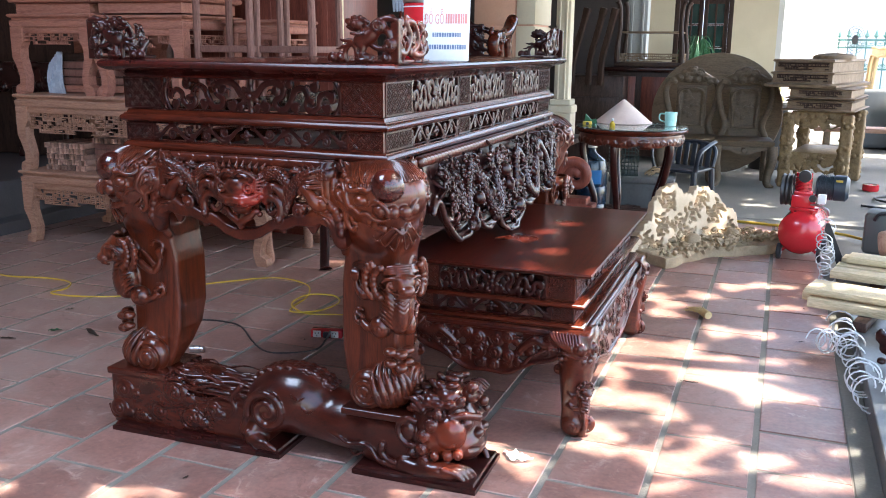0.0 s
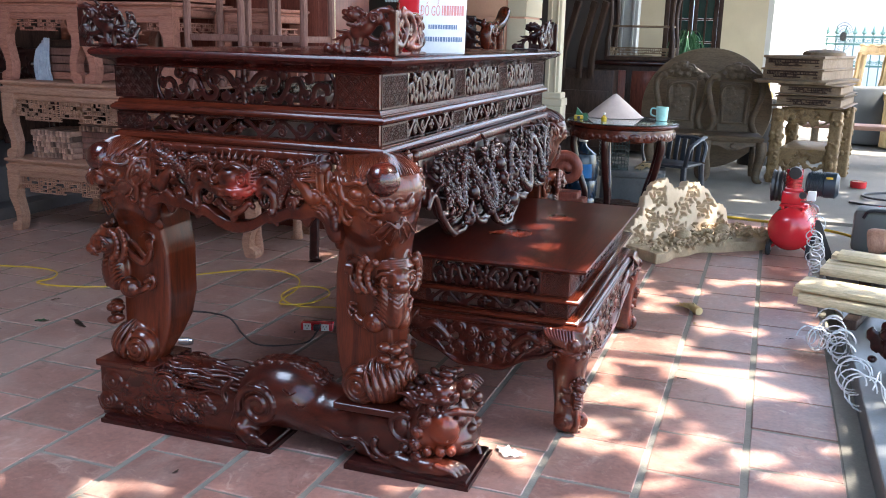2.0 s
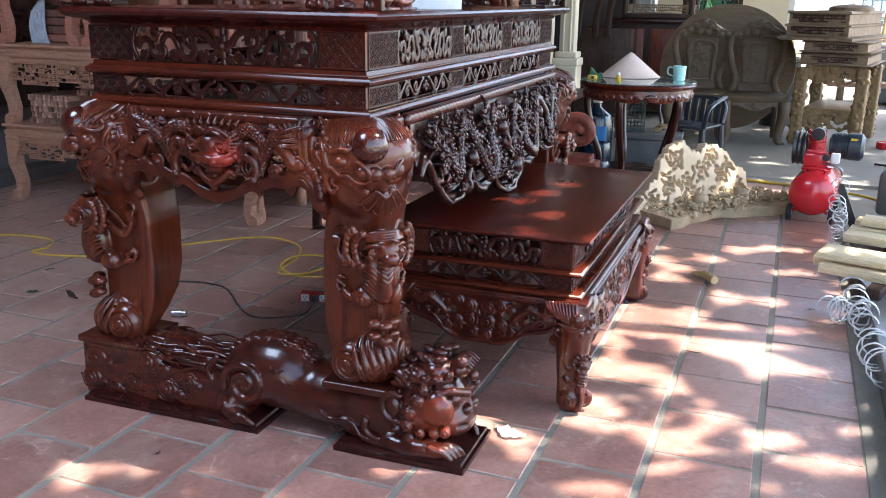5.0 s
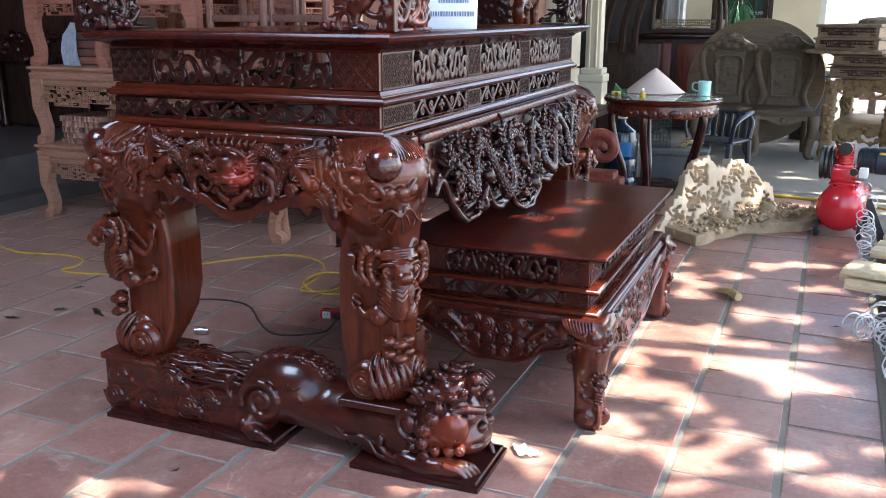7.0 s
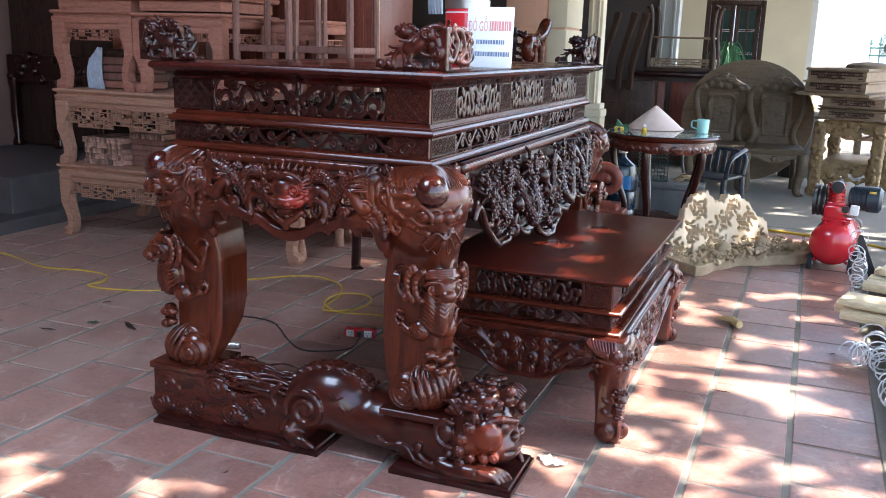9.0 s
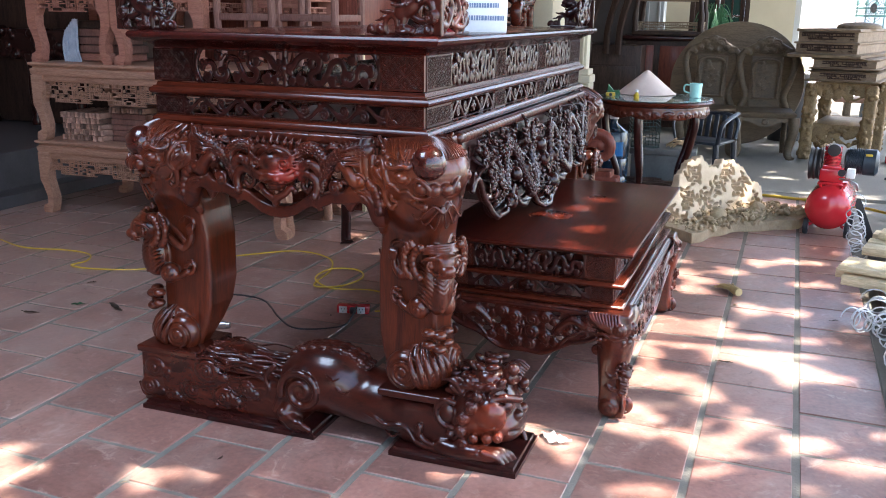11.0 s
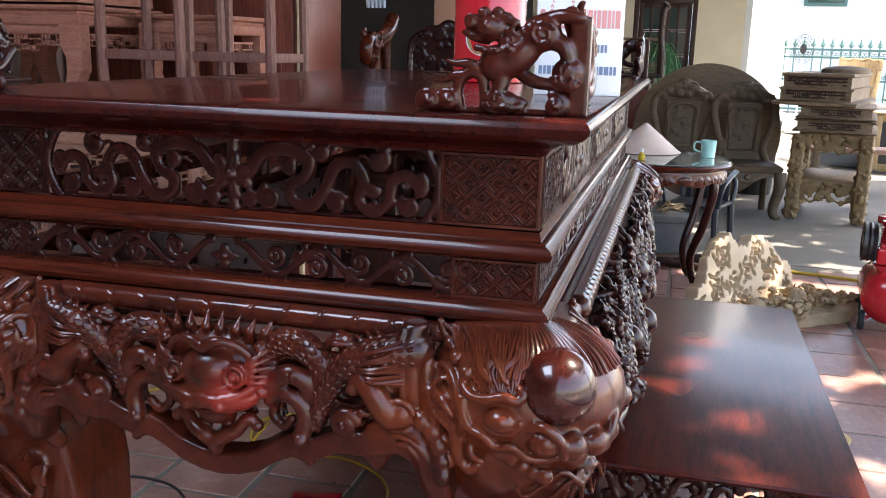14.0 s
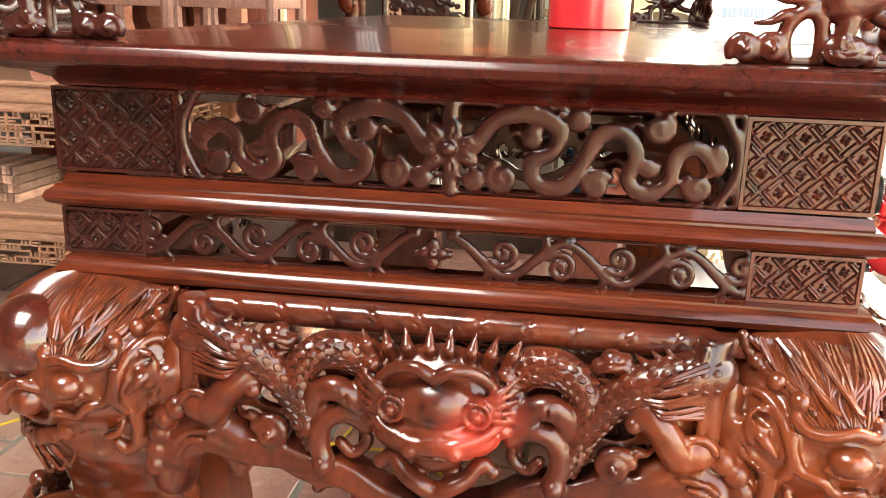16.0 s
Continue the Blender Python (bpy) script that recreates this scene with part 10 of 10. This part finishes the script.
litter("dry_leaf", -2.68, 3.37, -25, (0.15, 0.03), DUST_LEAF, "dry dark curled leaf on the tiles", 1)
litter("dry_leaf", -2.98, 3.16, 10, (0.09, 0.022), DUST_LEAF, "dry dark leaf on the tiles", 2)
litter("dry_leaf", -3.30, 3.15, 5, (0.08, 0.02), DUST_LEAF, "dry dark leaf on the tiles", 3)
litter("dry_leaf", -2.35, 3.42, 30, (0.04, 0.016), DUST_LEAF, "tiny dry leaf on the tiles", 4)
litter("dry_leaf", -3.05, 3.62, 60, (0.05, 0.02), DUST_LEAF, "dry leaf crumbs on the tiles", 5)
litter("green_scrap", -2.86, 3.33, 40, (0.06, 0.03), GREEN_LEAF, "small green leaf scrap on the tiles", 6)
litter("wood_scrap", -0.01, 3.79, 8, (0.07, 0.016), DUST_LEAF, "dark wood splinter in a patch of sun", 7)
litter("paper_scrap", -0.47, 2.885, -12, (0.11, 0.06), PAPER, "crumpled pale paper scrap beside the lion", 8)
litter("leaf_bit", -0.02, 4.55, 80, (0.03, 0.015), PALE_ROOT, "pale wood chip on the tiles", 9)
litter("leaf_bit", 0.42, 4.50, 20, (0.05, 0.012), DUST_LEAF, "dark wood chip on the tiles", 10)
_rnd = random.Random(77)
for _i in range(26):
    litter("wood_chip", _rnd.uniform(-3.6, 0.5), _rnd.uniform(2.0, 5.4), _rnd.uniform(0, 180), (_rnd.uniform(0.012, 0.03), _rnd.uniform(0.006, 0.012)), DUST_LEAF if _i % 3 else PALE_ROOT, "tiny wood chip on the tiles", 20 + _i)
v = thing("valve", pose(-2.065, 3.335, 0.0, 0, 0, 20), "small steel pipe fitting lying on the tiles", "fitting")
bm = bmesh.new()
lathe(bm, [(0, -0.03), (0.014, -0.03), (0.014, -0.01), (0.018, -0.008), (0.018, 0.012), (0.013, 0.014), (0.013, 0.03), (0, 0.03)], (0, 0, 0.018), 16, Euler((0, radians(90), 0)).to_matrix())
part("body", bm, STEEL, v)
c = thing("power_tool", pose(-1.74, 4.66, 0), "black power tool lying under the altar table", "tool")
bm = bmesh.new()
box(bm, (0, 0, 0.05), (0.26, 0.12, 0.09), 0.02)
part("body", bm, BLACK, c)
bm = bmesh.new()
sweep(bm, smooth_line([(-0.09, 0, 0.10), (-0.06, 0, 0.135), (0.06, 0, 0.135), (0.09, 0, 0.10)], 5), 0.012, 8)
part("handle", bm, BLACK, c)


# ---- the bright yard beyond ----
def fence():
    t = thing("iron_fence", pose(1.9, 19.5, 0), "pale green iron fence with spear tips", "fence")
    bm = bmesh.new()
    box(bm, (0, 0, 0.15), (5.6, 0.2, 0.3), 0.01)
    part("footing", bm, PLASTER_WHITE, t)
    for z in (0.40, 0.95, 1.36, 1.50):
        bm = bmesh.new()
        box(bm, (0, 0, z), (5.6, 0.03, 0.04), 0.003)
        part("rail", bm, IRON_GREEN, t)
    bm = bmesh.new()
    box(bm, (0, 0, 0.9), (0.02, 0.02, 1.26))
    lathe(bm, [(0, 0), (0.045, 0.04), (0.025, 0.09), (0.0, 0.19)], (0, 0, 1.53), 8)
    for s in (-1, 1):
        sweep(bm, [(0, 0, 1.56), (s * 0.03, 0, 1.60), (s * 0.045, 0, 1.585)], 0.008, 5)
    for s in (-1, 1):
        sweep(bm, [(s * p[0], p[1], p[2]) for p in curl((0.055, 1.43), 0.05, 2.0, 1.2, 1, 12)], 0.007, 5)
        sweep(bm, [(s * p[0], p[1], p[2]) for p in curl((0.045, 1.02), 0.04, 2.0, 1.4, 1, 12)], 0.009, 5)
    post = bpy.data.meshes.new("post")
    bm.to_mesh(post)
    bm.free()
    for i in range(34):
        part("post", post, IRON_GREEN, t, matrix=pose(-2.7 + 0.162 * i, 0, 0))


fence()
bm = bmesh.new()
box(bm, (3.0, 26.0, 2.6), (14.0, 0.4, 5.2))
h = thing("white_house", pose(0, 0, 0), "white sunlit house front beyond the fence", "house")
part("wall", bm, PLASTER_WHITE, h)
for x in (2.6, 5.4):
    bm = bmesh.new()
    box(bm, (x, 25.78, 3.3), (1.0, 0.08, 1.4), 0.02)
    w = part("window", bm, IRON_GREEN, h)
    bm = bmesh.new()
    box(bm, (x, 25.73, 3.3), (0.84, 0.02, 1.24))
    part("pane", bm, WINDOW_GLASS, w)
bm = bmesh.new()
box(bm, (3.0, 25.6, 5.3), (14.6, 1.4, 0.25), 0.02)
part("roof", bm, PLASTER_WHITE, h)


def stand_fan():
    t = thing("standing_fan", pose(1.39, 18.9, 0) @ Matrix.Diagonal((0.85, 0.85, 1.27, 1)), "black standing fan on a white pole with a round foot", "fan")
    bm = bmesh.new()
    lathe(bm, [(0, 0), (0.2, 0), (0.21, 0.015), (0.05, 0.04), (0.018, 0.07), (0.016, 1.05), (0.0, 1.05)], (0, 0, 0), 24)
    part("stand", bm, WHITE, t)
    bm = bmesh.new()
    for r in (0.06, 0.11, 0.16, 0.2):
        sweep(bm, [(r * math.cos(a), 0, 1.18 + r * math.sin(a)) for a in (i * 2 * math.pi / 24 for i in range(25))], 0.004, 5)
    for i in range(16):
        a = i * math.pi / 8
        sweep(bm, [(0, -0.03, 1.18), (0.2 * math.cos(a), 0, 1.18 + 0.2 * math.sin(a))], 0.003, 5)
    part("guard", bm, BLACK, t)
    bm = bmesh.new()
    lathe(bm, [(0, -0.08), (0.06, -0.06), (0.07, 0.03), (0.0, 0.06)], (0, 0.06, 1.18), 20, Euler((radians(90), 0, 0)).to_matrix())
    part("motor", bm, BLACK, t)


stand_fan()
def mirror_frame():
    """A tall empty frame with a waved, carved border, leaning on its post."""
    t = thing("empty_mirror", pose(1.28, 14.75, 0.0, -6, 0, -66), "pale yellow carved wooden mirror surround leaning upright without glass", "mirror")
    for n, p, q in (("rail", (0, 0.07), (0.86, 0.07)), ("rail", (0, 1.29), (0.86, 1.29)), ("stile", (0.07, 0.14), (0.07, 1.22)), ("stile", (0.79, 0.14), (0.79, 1.22))):
        bm = bmesh.new()
        up = n == "stile"
        a, b = (Vector((p[0], 0, p[1])), Vector((q[0], 0, q[1])))
        box(bm, (a + b) / 2, (0.14 if up else 0.86, 0.07, (b - a).length if up else 0.14), 0.012)
        for s in (-1, 1):
            line = [a.lerp(b, i / 24) + Vector(((s * 0.055 + 0.012 * math.sin(i * 0.8)) if up else 0, -0.036, 0 if up else s * 0.055 + 0.012 * math.sin(i * 0.8))) for i in range(25)]
            sweep(bm, line, 0.016, 6)
        part(n, bm, PALE_FRAME, t)


mirror_frame()
t = thing("low_cabinet", pose(2.02, 13.45, 0, 0, 0, -4), "orange raw wooden low cabinet with a dark open front", "cabinet")
for x in (-0.34, 0.34):
    for y in (-0.2, 0.2):
        bm = bmesh.new()
        box(bm, (x, y, 0.36), (0.08, 0.06, 0.66), 0.006)
        part("post", bm, PALE_FRAME, t)
for z, h in ((0.06, 0.09), (0.66, 0.08)):
    for y in (-0.2, 0.2):
        bm = bmesh.new()
        box(bm, (0, y, z), (0.60, 0.05, h), 0.006)
        part("rail", bm, PALE_FRAME, t)
bm = bmesh.new()
box(bm, (0, 0, 0.715), (0.78, 0.50, 0.03), 0.006)
part("top", bm, PALE_FRAME, t)
# black sheet added for the darkness in the open front
bm = bmesh.new()
box(bm, (0, -0.17, 0.36), (0.6, 0.012, 0.50))
part("panel", bm, BLACK, t, "black sheet standing for the shade inside the open front")
t = thing("black_basin", pose(1.38, 14.95, 0.02, -76, 0, -20), "black plastic basin stood on its rim against the frame", "basin")
bm = bmesh.new()
lathe(bm, [(0, 0.16), (0.26, 0.15), (0.30, 0.12), (0.38, 0.0), (0.41, 0.0), (0.40, 0.015), (0.32, 0.15), (0.28, 0.185), (0, 0.19)], (0, 0.41, 0), 40)
part("bowl", bm, BLACK, t)
t = thing("potted_shrub", pose(2.05, 14.0, 0.0) @ Matrix.Diagonal((0.9, 0.9, 0.9, 1)), "bushy green shrub in a dark pot", "plant")
bm = bmesh.new()
lathe(bm, [(0, 0), (0.16, 0), (0.21, 0.38), (0.22, 0.42), (0.19, 0.42), (0.18, 0.36), (0, 0.36)], (0, 0, 0), 24)
part("pot", bm, STONE_DARK, t)
bm = bmesh.new()
rnd = random.Random(17)
for i in range(420):
    a, b, q = rnd.uniform(0, 6.28), rnd.uniform(-0.6, 1.5), rnd.uniform(0.5, 1.0)
    p = Vector((0.34 * q * math.cos(a) * math.cos(b), 0.34 * q * math.sin(a) * math.cos(b), 0.72 + 0.36 * q * math.sin(b)))
    u = Vector((rnd.uniform(-1, 1), rnd.uniform(-1, 1), rnd.uniform(-0.6, 1))).normalized() * rnd.uniform(0.03, 0.06)
    w = u.cross(Vector((rnd.uniform(-1, 1), rnd.uniform(-1, 1), rnd.uniform(-1, 1)))).normalized() * u.length * 0.45
    vs = [bm.verts.new(p + d) for d in (-u, w, u, -w)]
    bm.faces.new(vs)
sweep(bm, [(0, 0, 0.34), (0.02, 0, 0.55), (0, 0.02, 0.8)], [0.03, 0.025, 0.01], 8)
part("leaves", bm, noisy("fresh green leaf", (0.04, 0.16, 0.05), (0.12, 0.34, 0.12), 8.0, 0.45, grain=60.0), t, smooth=False)
t = thing("covered_heap", pose(1.75, 14.0, 0), "heap of timber under a dark grey tarpaulin", "heap")
c = Clay((-0.9, -0.5, 0), (1.6, 0.5, 1.0), 0.035)
c.ball((0.0, 0, 0.3), (0.7, 0.45, 0.5), 0.1)
c.ball((0.8, 0, 0.35), (0.7, 0.45, 0.55), 0.1)
for i in range(20):
    c.tube([(-0.7 + 0.1 * i, -0.5, 0.05), (-0.6 + 0.1 * i, -0.2, 0.75)], 0.05, 0.06)
part("cover", c.skin("cover"), plain("dark grey tarpaulin", (0.10, 0.11, 0.12), 0.6), t)
t = thing("yard_bench", pose(1.35, 11.6, 0), "low raw wooden trestle bench in the yard", "bench")
bm = bmesh.new()
box(bm, (0, 0, 0.42), (1.5, 0.36, 0.05), 0.006)
part("board", bm, RAW, t)
for x in (-0.6, 0.6):
    bm = bmesh.new()
    box(bm, (x, 0, 0.2), (0.07, 0.3, 0.4), 0.006)
    part("leg", bm, RAW_GREY, t)
bm = bmesh.new()
lathe(bm, [(0, 0), (0.07, 0), (0.075, 0.01), (0.075, 0.06), (0.0, 0.065)], (1.1, 9.6, 0.0), 20)
tagged(part("red_pot", bm, RED_PAINT), "small red tin standing on the terrace", "tin")
bm = bmesh.new()
box(bm, (0, 0, 0.03), (0.22, 0.12, 0.06), 0.02)
tagged(part("red_grinder", bm, RED_PAINT, matrix=pose(1.12, 8.15, 0.0, 0, 0, 30)), "small red tool lying on the terrace", "tool")


# ---- the tree whose crown shades the yard ----
# gaps set by hand in the unseen crown: x, y and radii of sun patches
SUNNY = ((-0.20, 4.10, 0.08, 0.15), (-0.31, 4.00, 0.09, 0.12), (-0.10, 4.02, 0.10, 0.10), (0.08, 4.08, 0.14, 0.07), (0.20, 4.05, 0.14, 0.08), (0.10, 3.88, 0.17, 0.06),
         (0.30, 3.78, 0.08, 0.05), (-0.25, 3.52, 0.11, 0.08), (-0.27, 3.20, 0.04, 0.03), (0.11, 3.24, 0.04, 0.04), (0.0, 3.04, 0.09, 0.06), (-0.15, 3.06, 0.06, 0.03),
         (-0.31, 5.02, 0.06, 0.08), (0.11, 4.51, 0.10, 0.05), (-0.57, 2.96, 0.06, 0.05), (-0.43, 2.80, 0.06, 0.03), (-1.92, 2.06, 0.06, 0.04), (-1.64, 2.42, 0.02, 0.015),
         (-1.54, 2.23, 0.02, 0.01), (-1.33, 2.42, 0.015, 0.01), (0.25, 7.10, 0.22, 0.05), (0.55, 7.70, 0.28, 0.05), (0.95, 4.75, 0.40, 0.12), (1.1, 5.4, 0.3, 0.2),
         (-0.43, 4.27, 0.05, 0.05), (-0.93, 3.73, 0.03, 0.02), (-0.85, 3.20, 0.02, 0.05), (-1.05, 3.37, 0.01, 0.02), (-0.97, 3.54, 0.02, 0.02))
_gap = random.Random(63)
SUNNY += tuple((_gap.uniform(-0.6, 0.5), _gap.uniform(2.3, 8.8), _gap.uniform(0.03, 0.08), _gap.uniform(0.02, 0.05)) for _ in range(30))


def shade_tree():
    t = thing("shade_tree", pose(5.2, 5.6, 0), "tall leafy tree shading the yard", "tree")
    bm = bmesh.new()
    sweep(bm, smooth_line([(0, 0, -0.05), (0.05, 0, 1.5), (-0.1, 0.1, 3.4), (-0.4, 0.1, 5.0)], 6), taper(19, 0.26, 0.14), 12)
    rnd = random.Random(21)
    for i in range(16):
        a = rnd.uniform(0, 6.28)
        l = rnd.uniform(2.0, 5.0)
        sweep(bm, smooth_line([(-0.15, 0.1, 3.4 + 0.1 * i), (-0.15 + 0.5 * l * math.cos(a), 0.1 + 0.5 * l * math.sin(a), 4.8), (-0.15 + l * math.cos(a), 0.1 + l * math.sin(a), 5.6)], 5), taper(11, 0.07, 0.02), 7)
    part("trunk", bm, DARK_RAW, t)
    vs, fs = [], []
    count = 0
    while count < 34600:
        fx, fy = rnd.uniform(-5.0, 3.5), rnd.uniform(-2.6, 12.5)
        # the last leaves are added to thicken the shade over one small area
        if count >= 34000:
            fx, fy = rnd.uniform(-1.75, -1.0), rnd.uniform(6.3, 7.2)
        z = rnd.uniform(4.6, 6.2)
        k = z / SUN_DIR.z
        if any(((fx - a) / (p + 0.07)) ** 2 + ((fy - b) / (q + 0.06)) ** 2 < 1 for a, b, p, q in SUNNY):
            continue
        # crown cut back, with a ragged edge, so unseen sunlit ground bounces light
        g = rnd.gauss(0, 0.16)
        if fx + g > 2.1 + 0.4 * math.sin(1.3 * fy) or (fx + g > -0.3 and fy + g < 1.25 + 0.5 * max(0, min(1, fx)) + 0.2 * math.sin(3.1 * fx)):
            continue
        x, y = fx + SUN_DIR.x * k - 5.2, fy + SUN_DIR.y * k - 5.6
        count += 1
        s, a = rnd.uniform(0.06, 0.13), rnd.uniform(0, 6.28)
        u = Vector((math.cos(a), math.sin(a), rnd.uniform(-0.4, 0.4))) * s
        w = Vector((-math.sin(a), math.cos(a), rnd.uniform(-0.4, 0.4))) * s * 0.55
        c = Vector((x, y, z))
        i = len(vs)
        vs += [c - u, c - 0.2 * u + w, c + u, c - 0.2 * u - w]
        fs.append((i, i + 1, i + 2, i + 3))
    me = bpy.data.meshes.new("crown")
    me.from_pydata(vs, [], fs)
    part("crown", me, TREE_LEAF, t, smooth=False)


shade_tree()
# unseen wall, added to keep the southern sky off the table's front
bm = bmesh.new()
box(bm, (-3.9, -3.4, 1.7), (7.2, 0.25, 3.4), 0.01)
structure("wall_south", bm, WALL_DIM, "unseen brown wall added in the south to block frontal sky light")


# ---- floor tiles ----
TILE_W, TILE_L, PX, PY = 0.286, 0.303, 0.307, 0.316
bm = bmesh.new()
box(bm, (0, 0, -0.006), (TILE_W, TILE_L, 0.016), 0.003, segments=1)
tile = bpy.data.meshes.new("tile")
bm.to_mesh(tile)
bm.free()
tile.materials.append(TERRACOTTA)
rest_v, rest_f = [], []
rnd = random.Random(11)
made = 0
for i in range(-22, 2):
    cx = 0.26 - PX / 2 + PX * i + PX
    if cx + TILE_W / 2 > FLOOR_X1 + 0.15 or cx < FLOOR_X0:
        continue
    for j in range(-20, 40):
        cy = 3.41 + PY * (j + 0.5) + (0.17 if i % 2 else 0.0)
        if not (FLOOR_Y0 < cy - TILE_L / 2 and cy + TILE_L / 2 < FLOOR_Y1 + 0.05):
            continue
        dx, dy, dz, rz = rnd.uniform(-0.002, 0.002), rnd.uniform(-0.003, 0.003), rnd.uniform(-0.0014, 0.0014), rnd.uniform(-0.3, 0.3)
        if -3.0 < cx and 1.4 < cy < 7.0 and made < 290:
            ob = new("tile", tile)
            ob.parent = FLOOR
            ob.matrix_basis = pose(cx + dx, cy + dy, dz, 0, 0, rz)
            made += 1
        else:
            k = len(rest_v)
            for z in (-0.012, 0.0015 + dz):
                for sx, sy in ((-1, -1), (1, -1), (1, 1), (-1, 1)):
                    rest_v.append((cx + dx + sx * TILE_W / 2, cy + dy + sy * TILE_L / 2, z))
            rest_f += [(k + 4, k + 5, k + 6, k + 7)] + [(k + a, k + (a + 1) % 4, k + 4 + (a + 1) % 4, k + 4 + a) for a in range(4)]
me = bpy.data.meshes.new("far_tiles")
me.from_pydata(rest_v, [], rest_f)
me.materials.append(TERRACOTTA)
ob = new("far_tiles", me)
ob.parent = FLOOR
tagged(ob, "more terracotta tiles", kind="stuff")
